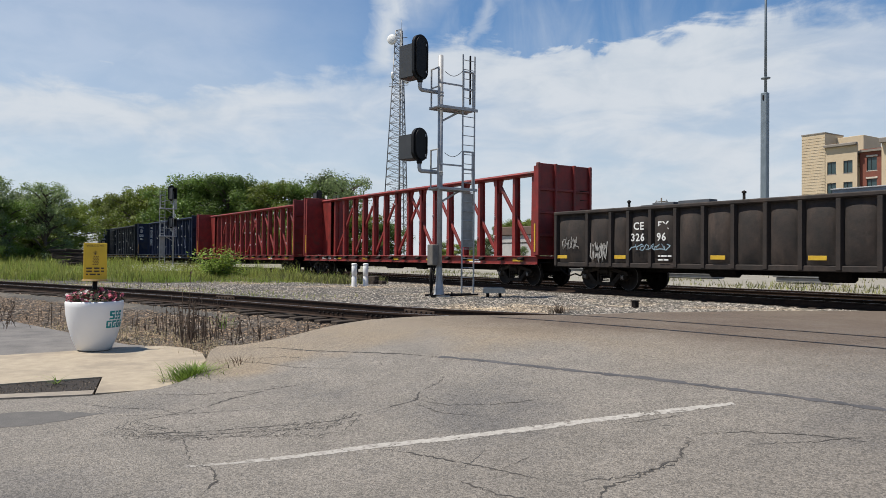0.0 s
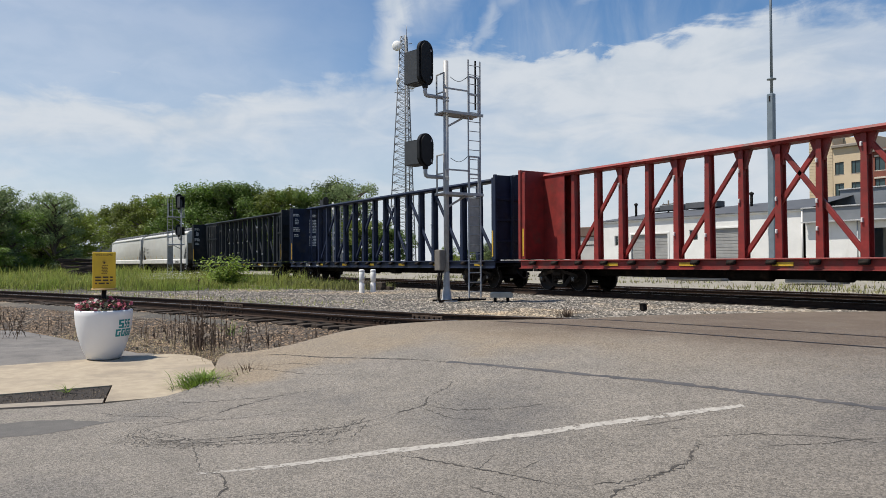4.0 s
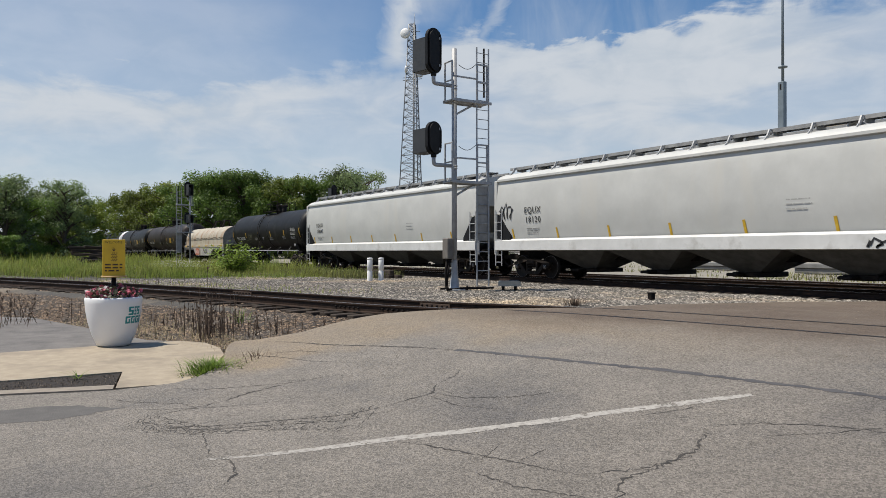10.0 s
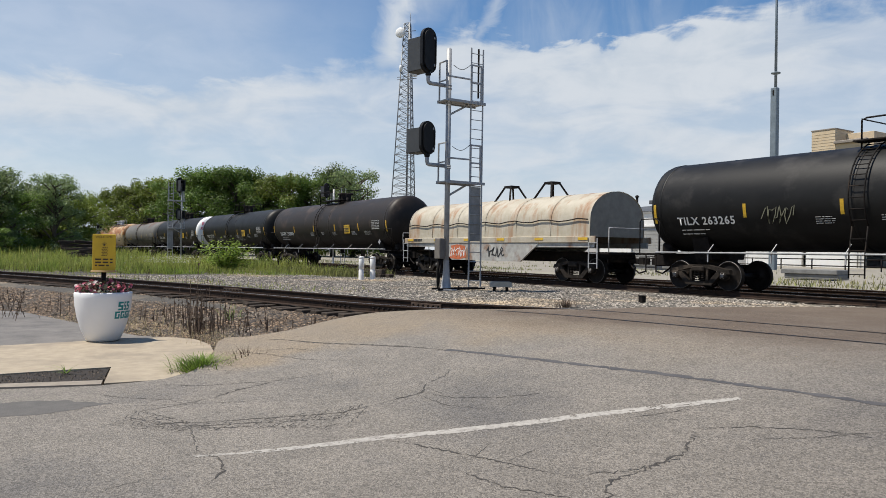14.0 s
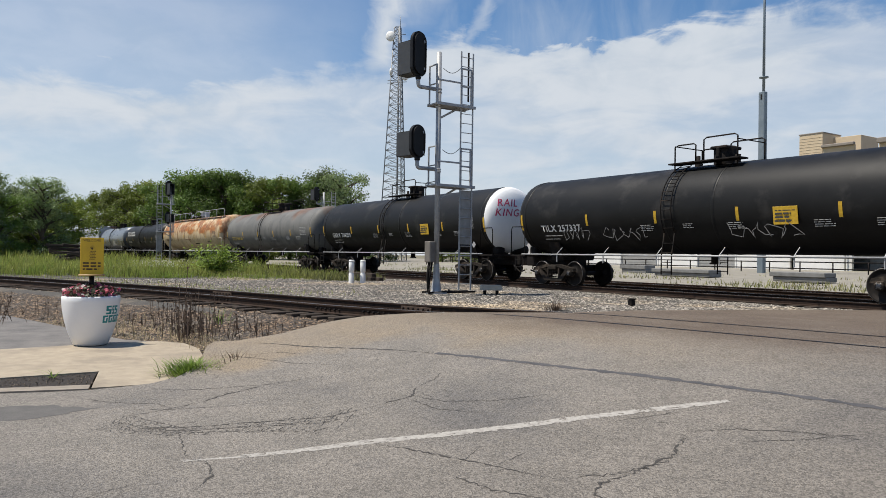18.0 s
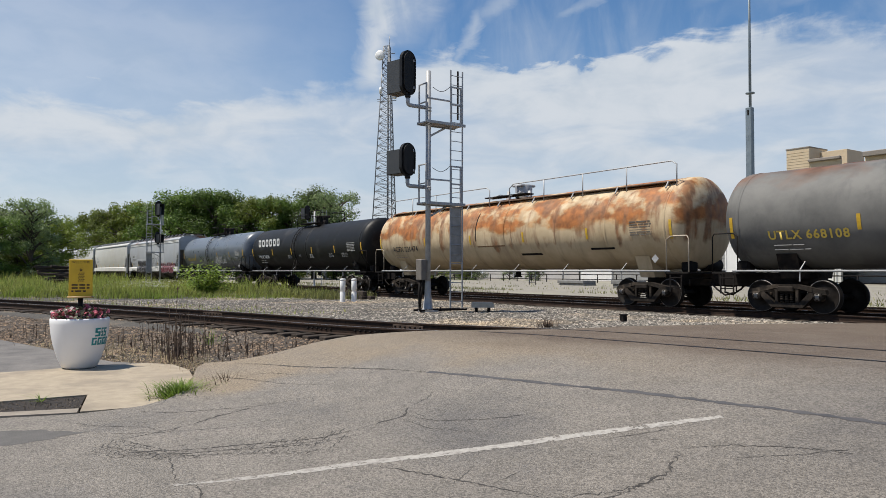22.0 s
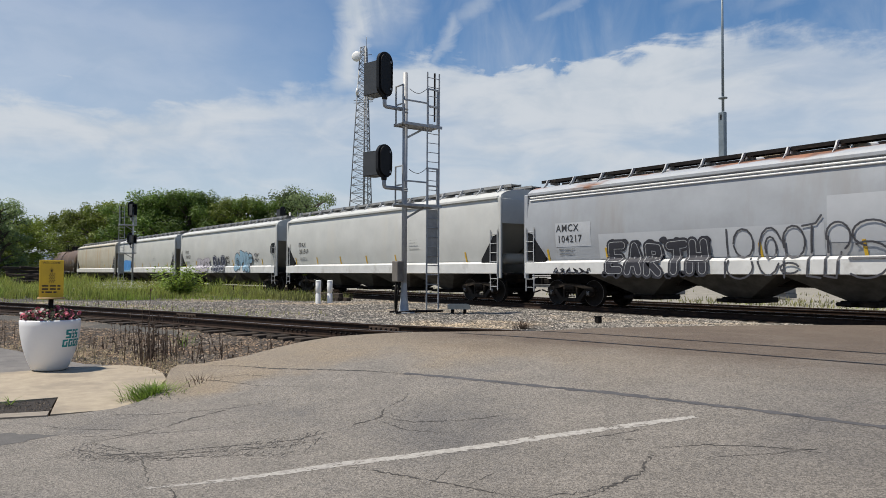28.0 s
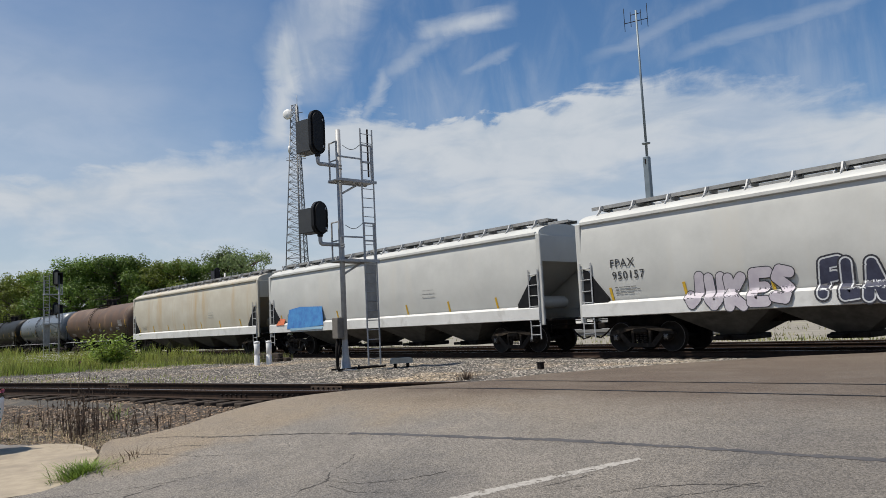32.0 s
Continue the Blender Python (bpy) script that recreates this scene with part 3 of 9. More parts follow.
def lay_track(name, line, label, ties_from, ties_to, bed=(2.6, 2.6), drop=0.0, stone=None):
    """line(x) gives y and the rail top's height. Rails, ties and stone bed."""
    xs = np.arange(-140, 40.1, 1.0)
    prof = [(-bed[0], -0.42), (-1.7, -0.26), (-1.32, -0.23), (1.32, -0.23), (1.7, -0.26), (bed[1], -0.42)]
    rows = []
    for x in xs:
        y, z = line(x)
        s = (line(x + 0.5)[0] - line(x - 0.5)[0])
        k = math.hypot(1, s)
        rows.append([(x - o * s / k, y + o / k, z + h + 0.015 * noise.noise((x, o * 3, 1))) for o, h in prof])
    rows = [[(x, y, z - drop * smooth01(-19, -13, x)) for x, y, z in r] for r in rows]
    single(name + "_bed", Mesh().loft(rows[::-1], closed=False, smooth=True), stone or GRAVEL, "grey crushed stone bed under the " + label, "ballast", kind="structure")
    rail = [(-0.07, -0.172), (-0.065, -0.16), (-0.012, -0.145), (-0.012, -0.045), (-0.036, -0.032), (-0.036, -0.006), (-0.028, 0), (0.028, 0), (0.036, -0.006), (0.036, -0.032), (0.012, -0.045), (0.012, -0.145), (0.065, -0.16), (0.07, -0.172)]
    track = thing(name, "steel rails on creosoted wooden ties, " + label, "railway track")
    for side in (-1, 1):
        rings, tops = [], []
        for x in xs:
            y, z = line(x)
            s = (line(x + 0.5)[0] - line(x - 0.5)[0])
            k = math.hypot(1, s)
            rings.append([(x - (side * 0.753 + o) * s / k, y + (side * 0.753 + o) / k, z + h) for o, h in rail])
            tops.append([(x - (side * 0.753 + o) * s / k, y + (side * 0.753 + o) / k, z + 0.0015) for o in (-0.024, 0.024)])
        part("rail", Mesh().loft(rings[::-1], smooth=False), RAILM, track)
        part("rail_head", Mesh().loft(tops[::-1], closed=False), RAILTOP, track, "running surface worn bright")
    tie = Mesh().box((0, 0, 0), (0.22, 2.6, 0.17), 0.015).data("tie", TIE)
    x = ties_from
    while x < ties_to:
        y, z = line(x)
        s = line(x + 0.5)[0] - line(x - 0.5)[0]
        o = random.uniform(-0.1, 0.1) if drop else 0.0
        part("tie", tie, TIE, track, at=pose(x, y + o, z - 0.172 - 0.08 - (random.uniform(0, 0.04) if drop else 0), 0, 0, math.degrees(math.atan(s)) + random.uniform(-1.2, 1.2)))
        x += 0.52
    return track


# ---- rail cars: x along the train, the near side at -y, z from the rail tops ----
CACHE = {}


def shared(key, make):
    if key not in CACHE:
        CACHE[key] = make()
    return CACHE[key]


WHEELS = []


def wheelset_mesh():
    m = Mesh()
    for s in (-1, 1):
        y = s * 0.76
        m.turn([(0.02, y - s * 0.09), (0.13, y - s * 0.09), (0.15, y - s * 0.03), (0.36, y - s * 0.02), (0.40, y - s * 0.085), (0.482, y - s * 0.085), (0.482, y - s * 0.06), (0.457, y - s * 0.045), (0.452, y + s * 0.05), (0.438, y + s * 0.054), (0.41, y + s * 0.055), (0.37, y + s * 0.01), (0.15, y + s * 0.02), (0.12, y + s * 0.09), (0.02, y + s * 0.09)], axis="y", seg=28)
        for k in range(5):
            a = 2 * math.pi * k / 5
            m.turn([(0.0, 0), (0.03, 0.005), (0.035, 0.03)], (0.25 * math.sin(a), y + s * 0.015, 0.25 * math.cos(a)), "y", 6)
    m.tube([(0, -0.98, 0), (0, 0.98, 0)], 0.08, 12)
    me = m.data("wheelset", WHEEL, RIM)
    for p in me.polygons:
        if 0.438 < math.hypot(p.center.x, p.center.z) < 0.45 and abs(p.center.y) > 0.78:
            p.material_index = 1
    return me


def side_frame_mesh():
    m = Mesh()
    # upper arch, lower bow and columns leave the two windows and the spring nest open
    m.prism([(-1.13, 0.52), (-1.08, 0.65), (-0.7, 0.72), (-0.35, 0.79), (0.35, 0.79), (0.7, 0.72), (1.08, 0.65), (1.13, 0.52), (0.98, 0.52), (0.95, 0.57), (0.68, 0.6), (0.35, 0.68), (-0.35, 0.68), (-0.68, 0.6), (-0.95, 0.57), (-0.98, 0.52)], -0.09, 0.09)
    m.prism([(-0.78, 0.58), (-0.66, 0.58), (-0.36, 0.28), (0.36, 0.28), (0.66, 0.58), (0.78, 0.58), (0.74, 0.44), (0.46, 0.16), (-0.46, 0.16), (-0.74, 0.44)], -0.085, 0.085)
    for x in (-0.3, 0.3):
        m.box((x, 0, 0.48), (0.09, 0.15, 0.44), 0.015)
    m.box((0, 0, 0.66), (0.46, 0.3, 0.16), 0.03)
    for x in (-0.14, 0, 0.14):
        for k in range(5):
            m.turn([(0.045, -0.018), (0.06, 0), (0.045, 0.018)], (x, -0.04, 0.32 + k * 0.06), "z", 8)
    for x in (-0.89, 0.89):
        m.turn([(0.0, -0.15), (0.05, -0.15), (0.06, -0.14), (0.1, -0.13), (0.125, -0.1), (0.125, 0.1)], (x, 0, 0.457), "y", 14)
        m.box((x, 0, 0.55), (0.24, 0.2, 0.08), 0.02)
    me = m.data("side_frame", FRAME, RIM)
    for p in me.polygons:
        if abs(abs(p.center.x) - 0.89) < 0.07 and abs(p.center.z - 0.457) < 0.07 and p.center.y < -0.12:
            p.material_index = 1
    return me


def add_truck(car, x):
    truck = part("truck", shared("bolster", lambda: Mesh().box((0, 0, 0.62), (0.36, 2.1, 0.22), 0.04).turn([(0.0, 0.78), (0.2, 0.78), (0.22, 0.72)], axis="z", seg=14).box((0.62, 0, 0.5), (0.06, 1.6, 0.1), 0.01).box((-0.62, 0, 0.5), (0.06, 1.6, 0.1), 0.01).data("truck", DARK)), DARK, car, at=(x, 0, 0))
    sf = shared("side_frame", side_frame_mesh)
    part("side_frame", sf, FRAME, truck, at=pose(0, -0.99, 0))
    part("side_frame", sf, FRAME, truck, at=pose(0, 0.99, 0, 0, 0, 180))
    for dx in (-0.89, 0.89):
        w = part("wheelset", shared("wheelset", wheelset_mesh), WHEEL, truck)
        w.matrix_parent_inverse = Matrix.Translation((dx, 0, 0.457))
        WHEELS.append(w)
    return truck


def coupler_mesh():
    m = Mesh().box((0.25, 0, 0.84), (0.6, 0.16, 0.2), 0.03)
    m.prism([(0.5, -0.14), (0.72, -0.17), (0.86, -0.05), (0.84, 0.05), (0.74, 0.0), (0.7, 0.12), (0.5, 0.14)], 0.72, 0.98, "xy")
    m.tube([(0.2, -0.35, 0.8), (0.42, -0.36, 0.6), (0.7, -0.34, 0.42), (0.98, -0.32, 0.5)], 0.03, 6)
    m.tube([(0.1, 0.2, 0.92), (0.12, -0.9, 0.95), (0.12, -1.3, 0.92), (0.14, -1.32, 0.7)], 0.018, 6)
    return m.data("coupler", DARK)


def add_ends(car, half, trucks=2.0):
    cm = shared("coupler", coupler_mesh)
    part("coupler", cm, DARK, car, at=pose(half - 0.1, 0, 0))
    part("coupler", cm, DARK, car, at=pose(-half + 0.1, 0, 0, 0, 0, 180))
    add_truck(car, half - trucks)
    add_truck(car, -half + trucks)


def ladder_mesh(key, h, w, rungs, r=0.014, material=None, stiles=True):
    """In the xz plane, standing on z = 0."""
    def make():
        m = Mesh()
        if stiles:
            for x in (-w / 2, w / 2):
                m.box((x, 0, h / 2), (0.05, 0.02, h), 0.004)
        for k in range(rungs):
            m.tube([(-w / 2, 0, h * (k + 0.5) / rungs), (w / 2, 0, h * (k + 0.5) / rungs)], r, 6)
        return m.data("ladder", material)
    return shared(key, make)


def mark(car, body, x, z, h, y, material, name="lettering", bold=0.0, slant=0.0, turn=0, label=""):
    """Lettering on the near side (or, turned, on an end)."""
    me = shared(("txt", body, h, material.name, slant, bold), lambda: letters(body, h, material, name, bold, slant))
    return part(name, me, material, car, label, at=pose(x, y, z, turn if turn else 0, 0, 0))


def bars(car, x, z, y, rows, w, h, gap, material, name="data_panel", ragged=0.3, tilt=0.0):
    """Writing too small to read: plain bars."""
    rnd = random.Random(int(x * 100 + z * 7))
    m = Mesh()
    for k in range(rows):
        ww = w * (1 - ragged * rnd.random())
        x0 = 0.0
        while x0 < ww:
            l = min(rnd.uniform(0.12, 0.45) * w, ww - x0)
            m.box((x0 + l / 2, tilt * k, -k * gap), (l * 0.93, 0.004, h))
            x0 += l + 0.02
    ob = part(name, m, material, car, at=(x, y, z))
    ob["kind"] = "stuff"
    return ob


def gondola(u0, u1):
    L = u0 - u1
    hl = L / 2
    rust = mat("weathered_brown_gondola_paint", (0.034, 0.024, 0.02), (0.014, 0.0115, 0.01), 2.5, 0.85, 0, 0.3, 12, stain=(0.055, 0.038, 0.03), sscale=1.3, samt=0.5, stretch=(1, 1, 0.5))
    car = thing("gondola_car", "dark brown weathered gondola car with ribbed sides and chalk marks", "rail car", "cars of the freight train")
    W, zb, zt = 1.52, 0.88, 2.76
    for s, nm in ((-1, "side_wall"), (1, "side_wall")):
        m = Mesh().box((0, s * (W - 0.03), (zb + zt) / 2), (L, 0.05, zt - zb), 0.008)
        # sheets bulged between the ribs
        ribs = [0.1, 1.71, 2.82, 3.61, 4.54] + [5.53 + k * (L - 5.63) / 11 for k in range(12)]
        for p, q in zip(ribs, ribs[1:]):
            x, pitch = -hl + (p + q) / 2, q - p
            rings = []
            for q, (a, d) in enumerate(((0.0, 0.0), (0.1, 0.07), (0.28, 0.12), (0.5, 0.13), (0.72, 0.12), (0.9, 0.07), (1.0, 0.0))):
                rings.append([(x + (a - 0.5) * (pitch - 0.2), s * (W + d * math.sin(math.pi * b) ** 0.6 + 0.02 * noise.noise((x * 1.7 + a * 2, b * 3, s)) * math.sin(math.pi * a)), zb + 0.1 + b * (zt - zb - 0.25)) for b in (0, 0.15, 0.4, 0.7, 0.9, 1)])
            m.loft(rings if s < 0 else rings[::-1], closed=False, smooth=True)
        w = part(nm, m, rust, car)
        rib = shared(("gond_rib", s), lambda: Mesh().prism([(-0.1, 0), (-0.06, s * 0.13), (0.06, s * 0.13), (0.1, 0)], zb - 0.03, zt - 0.06, "xy").data("rib", rust))
        for p in ribs:
            part("rib", rib, rust, w, at=(-hl + p, s * W, 0))
        part("top_rail", Mesh().box((0, s * (W + 0.04), zt), (L, 0.2, 0.13), 0.03), rust, car)
        part("side_sill", Mesh().box((0, s * (W + 0.02), zb), (L, 0.14, 0.16), 0.02), rust, car)
    for s in (-1, 1):
        part("end_wall", Mesh().box((s * (hl - 0.03), 0, (zb + zt) / 2), (0.06, 2 * W - 0.1, zt - zb), 0.01).box((s * (hl + 0.03), 0, 1.5), (0.1, 2.9, 0.16), 0.03).box((s * (hl + 0.03), 0, 2.1), (0.1, 2.9, 0.16), 0.03).box((s * hl, 0, zt), (0.16, 2 * W, 0.13), 0.03), rust, car)
    part("floor", Mesh().box((0, 0, zb + 0.05), (L - 0.1, 2 * W - 0.1, 0.08)), rust, car)
    part("centre_sill", Mesh().box((0, 0, 0.85), (L - 0.3, 0.6, 0.42), 0.03).box((1.6, -0.5, 0.7), (0.9, 0.5, 0.4), 0.08).tube([(-2.2, -0.7, 0.75), (-1.3, -0.7, 0.75)], 0.2, 12), DARK, car)
    add_ends(car, hl)
    y = -W - 0.1
    mark(car, "CE", -hl + 3.9, 2.06, 0.25, y - 0.07, WHITETXT, bold=0.008), mark(car, "FX", -hl + 4.84, 2.06, 0.25, y, WHITETXT, bold=0.008)
    mark(car, "326", -hl + 3.8, 1.69, 0.25, y - 0.07, WHITETXT, bold=0.008), mark(car, "96", -hl + 4.86, 1.69, 0.25, y - 0.07, WHITETXT, bold=0.008)
    bars(car, -hl + 4.9, 1.2, y - 0.05, 2, 0.6, 0.05, 0.12, WHITETXT)
    for k in range(5):
        part("reflector", Mesh().box((0, 0, 0), (0.5, 0.012, 0.12), 0.003), YELLOW, car, "yellow reflective strip", at=(-hl + (0.5, 3.3, 7.1, 10.1, 13.2)[k], y - 0.045, 1.16))
    chalk = mat("grey_chalk", (0.38, 0.37, 0.35), None, 9, 0.8)
    scrawl(car, -hl + 1.95, 0.95, 0.75, 0.8, y - 0.055, chalk, 7, 0.02)
    scrawl(car, -hl + 0.5, 1.4, 0.8, 0.5, y - 0.055, chalk, 3, 0.012)
    scrawl(car, -hl + 3.85, 1.36, 1.5, 0.24, y - 0.06, mat("pale_blue_chalk", (0.3, 0.42, 0.5), None, 9, 0.8), 5, 0.016)
    return car, hl


def scrawl(car, x, z, w, h, y, material, seed, r=0.02, loops=7, name="graffiti"):
    """A spray-can tag: one running line of loops, drawn as a thin flat ribbon."""
    rnd = random.Random(seed)
    pts, n = [], loops * 6
    ph = [rnd.uniform(0, 6.28) for _ in range(6)]
    for k in range(n + 1):
        t = k / n
        a = t * loops * 2 * math.pi
        px = t * w + 0.32 * w / loops * math.sin(a + ph[0]) + 0.05 * w * math.sin(3.1 * a / 2 + ph[1])
        pz = h * (0.5 + 0.36 * math.sin(a * 0.93 + ph[2]) + 0.14 * math.sin(2.3 * a + ph[3]))
        pts.append((px, pz))
    m = Mesh()
    ribbon(m, pts, r)
    return part(name, m, material, car, at=(x, y, z))


def ribbon(m, pts, r, closed=False):
    n = len(pts)
    rings = []
    for i, (x, z) in enumerate(pts):
        a, b = pts[(i - 1) % n if closed else max(0, i - 1)], pts[(i + 1) % n if closed else min(n - 1, i + 1)]
        dx, dz = b[0] - a[0], b[1] - a[1]
        k = math.hypot(dx, dz) or 1
        rings.append([(x - dz / k * r, 0, z + dx / k * r), (x + dz / k * r, 0, z - dx / k * r)])
    if closed:
        rings.append(rings[0])
    m.loft(rings, closed=False)


def centerbeam(u0, u1, paint, label, ovals=False, seed=0, panel=None, number=None, marks=None):
    """A bulkhead flat car with a truss of posts and diagonals along its middle."""
    L = u0 - u1
    hl = L / 2
    rnd = random.Random(seed)
    car = thing("centerbeam_flat_car", label, "rail car", "cars of the freight train")
    zd, zt = 1.22, 4.72
    zc = zt + (0.17 if marks else 0.0)
    gw = 0.2 if marks else 0.32
    part("deck", Mesh().box((0, 0, zd - 0.1), (L - 0.2, 2.7, 0.1), 0.01), paint, car)
    for s in (-1, 1):
        sill = part("side_sill", Mesh().box((0, s * 1.38, zd - 0.2), (L - 0.1, 0.05, 0.34), 0.008), paint, car)
        for z in (zd - 0.06, zd - 0.36):
            part("sill_flange", Mesh().box((0, s * 1.42, z), (L - 0.1, 0.13, 0.03), 0.006), paint, sill)
        winch = shared("winch", lambda: Mesh().box((0, 0, 0), (0.28, 0.14, 0.14), 0.03).turn([(0.0, -0.12), (0.06, -0.12), (0.06, 0.12), (0, 0.12)], (0, -0.04, -0.02), "x", 10).data("winch", DARK))
        for k in range(17):
            part("winch", winch, DARK, sill, at=(-hl + 0.9 + k * (L - 1.8) / 16, s * 1.5, zd - 0.14))
    part("centre_sill", Mesh().box((0, 0, 0.82), (L - 0.3, 0.5, 0.5), 0.03).tube([(-2.0, -0.5, 0.7), (-0.6, -0.5, 0.7)], 0.2, 12).box((1.4, -0.5, 0.68), (0.7, 0.35, 0.32), 0.05), DARK, car)
    part("top_chord", Mesh().prism([(-0.24, zc - 0.16), (-0.3, zc - 0.08), (-0.24, zc), (0.24, zc), (0.3, zc - 0.08), (0.24, zc - 0.16)], -hl + 0.05, hl - 0.05, "yz"), paint, car)
    inset = 4.95 if ovals else 1.76
    n = 15 if not ovals else 11
    span = L - 2 * inset
    xs = [-span / 2 + k * span / n for k in range(n + 1)]
    post = shared(("cb_post", paint.name), lambda: Mesh().prism([(-0.115, zd - 0.06), (-0.075, zc - 0.14), (0.075, zc - 0.14), (0.115, zd - 0.06)], -0.15, -0.12).prism([(-0.115, zd - 0.06), (-0.075, zc - 0.14), (0.075, zc - 0.14), (0.115, zd - 0.06)], 0.12, 0.15).box((0, 0, (zd + zc) / 2 - 0.1), (0.04, 0.26, zc - zd - 0.1)).data("post", paint))
    for k, x in enumerate(xs):
        part("post", post, paint, car, at=(x, 0, 0))
    rods = shared(("cb_hole", 0), lambda: Mesh().box((0, 0, 0), (0.05, 0.42, 0.13), 0.01).data("tie_slot", WHITETXT))
    for k in range(2, n - 1, 1):
        for z in (2.0, 3.0, 4.1):
            if rnd.random() < 0.6:
                part("tie_slot", rods, WHITETXT, car, "small bright slot", at=(xs[k] - 0.05, 0, z + rnd.uniform(-0.2, 0.2)))
    pairs = [(k, k + 2) for k in range(0, n // 2 + 1, 2)]
    for i, j in pairs + [(n - i, n - j) for i, j in pairs]:
        xa, xb = xs[j], xs[i]
        part("diagonal", Mesh().beam((xb, 0, zd), (xa, 0, zc - 0.25), 0.1, 0.15, 0.015), paint, car)
        part("gusset", Mesh().prism([(xa - gw, zc - 0.14), (xa + gw, zc - 0.14), (xa + 0.1, zc - 0.75), (xa - 0.1, zc - 0.75)], -0.06, 0.06), paint, car)
    # bulkheads: a deep box of plates at each end
    for s in (-1, 1):
        b = part("bulkhead", Mesh().box((s * (hl - 0.09), 0, (zd + zt) / 2 + 0.05), (0.07, 2.8, zt - zd + 0.1), 0.01), paint, car)
        for y in (-1.39, 1.39, -0.5, 0.5):
            part("stiffener", Mesh().box((s * (hl - 0.02), y, (zd + zt) / 2 + 0.05), (0.16, 0.12, zt - zd + 0.12), 0.02), paint, b)
        for z in (2.0, 2.9, 3.8):
            part("stiffener", Mesh().box((s * (hl - 0.03), 0, z), (0.1, 2.7, 0.12), 0.02), paint, b)
        part("wing_plate", Mesh().box((s * (hl - 0.75), -0.22, (zd + zt) / 2), (0.9 if ovals else 0.3 if marks else 1.25, 0.05, zt - zd), 0.008), panel or paint, b)
        part("wing_plate", Mesh().box((s * (hl - 0.75), 0.22, (zd + zt) / 2), (0.3 if marks and not ovals else 1.25, 0.05, zt - zd), 0.008), panel or paint, b)
        part("corner_plate", Mesh().box((s * (hl - 0.18), -1.36, (zd + zt) / 2), (0.24, 0.05, zt - zd), 0.01), panel or paint, b)
        part("reflector", Mesh().box((s * (hl - 0.2), -1.4, 1.9), (0.08, 0.012, 1.1), 0.003), YELLOW, b, "yellow reflective strip")
        part("ladder", ladder_mesh("cb_ladder", 2.6, 0.4, 7, 0.014, DARK, False), DARK, car, at=pose(s * (hl + 0.09), 0.95, 1.4, 0, 0, 90))
        if ovals:
            # perforated end panel with an oval window
            m = Mesh()
            cx, cz, rx, rz = 0.0, 2.9, 0.27, 1.12
            angles = sorted([2 * math.pi * (k + 0.5) / 28 for k in range(28)] + [q * math.pi + p * math.atan2(1.75, 0.5) for q, p in ((0, 1), (1, -1), (1, 1), (2, -1))])
            inner = [(cx + rx * math.cos(a), cz + (rz - rx) * (1 if math.sin(a) > 0 else -1) * (abs(math.sin(a)) > 1e-6) + rx * math.sin(a)) for a in angles]
            outer = []
            for a in angles:
                q = max(abs(math.cos(a)) / 0.5, abs(math.sin(a)) / 1.75)
                outer.append((cx + math.cos(a) / q, 2.97 + math.sin(a) / q))
            for yy in (-0.03, 0.03):
                m.loft([[(x, yy, z) for x, z in outer], [(x, yy, z) for x, z in inner]])
            m.loft([[(x, -0.03, z) for x, z in inner], [(x, 0.03, z) for x, z in inner]])
            part("oval_panel", m, paint, b, at=(s * (hl - 4.25), 0, 0))
            part("wing_plate", Mesh().box((s * (hl - 2.45), -0.2, (zd + zc) / 2), (2.6, 0.05, zc - zd - 0.2), 0.008), paint, b)
            for xx in (1.2, 1.9, 2.6, 3.2, 3.7):
                part("stiffener", Mesh().box((s * (hl - xx), -0.26, 2.9), (0.07, 0.09, 3.3), 0.01), paint, b)
            part("stiffener", Mesh().box((s * (hl - 2.3), -0.27, 3.35), (3.2, 0.07, 0.1), 0.01), paint, b)
    y = -1.39 - 0.02
    for k in range(6):
        part("reflector", Mesh().box((0, 0, 0), (0.62, 0.012, 0.11), 0.003), YELLOW, car, "yellow reflective strip", at=(-hl + 5.0 + k * (L - 6.2) / 5, y - 0.01, zd - 0.2))
    if number:
        for k, word in enumerate(number.split()):
            mark(car, word, -hl + 2.7 + (0.85 if len(number.split()) > 2 else 1.6) * k, zd - 0.27, 0.15, y - 0.012, WHITETXT, bold=0.006)
    bars(car, hl - 4.5, zd - 0.2, y - 0.008, 2, 0.9, 0.05, 0.09, WHITETXT)
    if marks:
        for y0, w0, z0, lines in ((-1.28, 0.55, 4.42, 2), (-1.15, 0.3, 4.1, 4), (-1.28, 0.58, 3.5, 3), (-1.2, 0.4, 3.05, 2), (-0.05, 0.6, 4.4, 2), (-0.1, 0.8, 4.05, 9), (-0.1, 0.75, 2.95, 7)):
            w = bars(car, 0, 0, 0, lines, w0, 0.06, 0.105, marks, "warning_panel")
            w.matrix_basis = pose(-hl + 0.14, y0, z0, 0, 0, 90)
        if ovals:
            dull = mat("dull_stencil", (0.22, 0.23, 0.24), None, 6, 0.7)
            for row in range(6):
                bars(car, -hl + 1.35 + (row % 2) * 0.9, 3.9 - (row // 2) * 0.5, -0.25, 5, 0.4, 0.02, 0.065, dull, "warning_panel")
    add_ends(car, hl, 1.85)
    return car, hl


def hopper_y(z):
    """How far the near side of a hopper's body lies out at a height."""
    b = max(0.0, min(1.0, (z - 1.5) / 2.52))
    return -(1.55 - (0.14 if b < 0.5 else 0.09) * (2 * b - 1) ** 2)


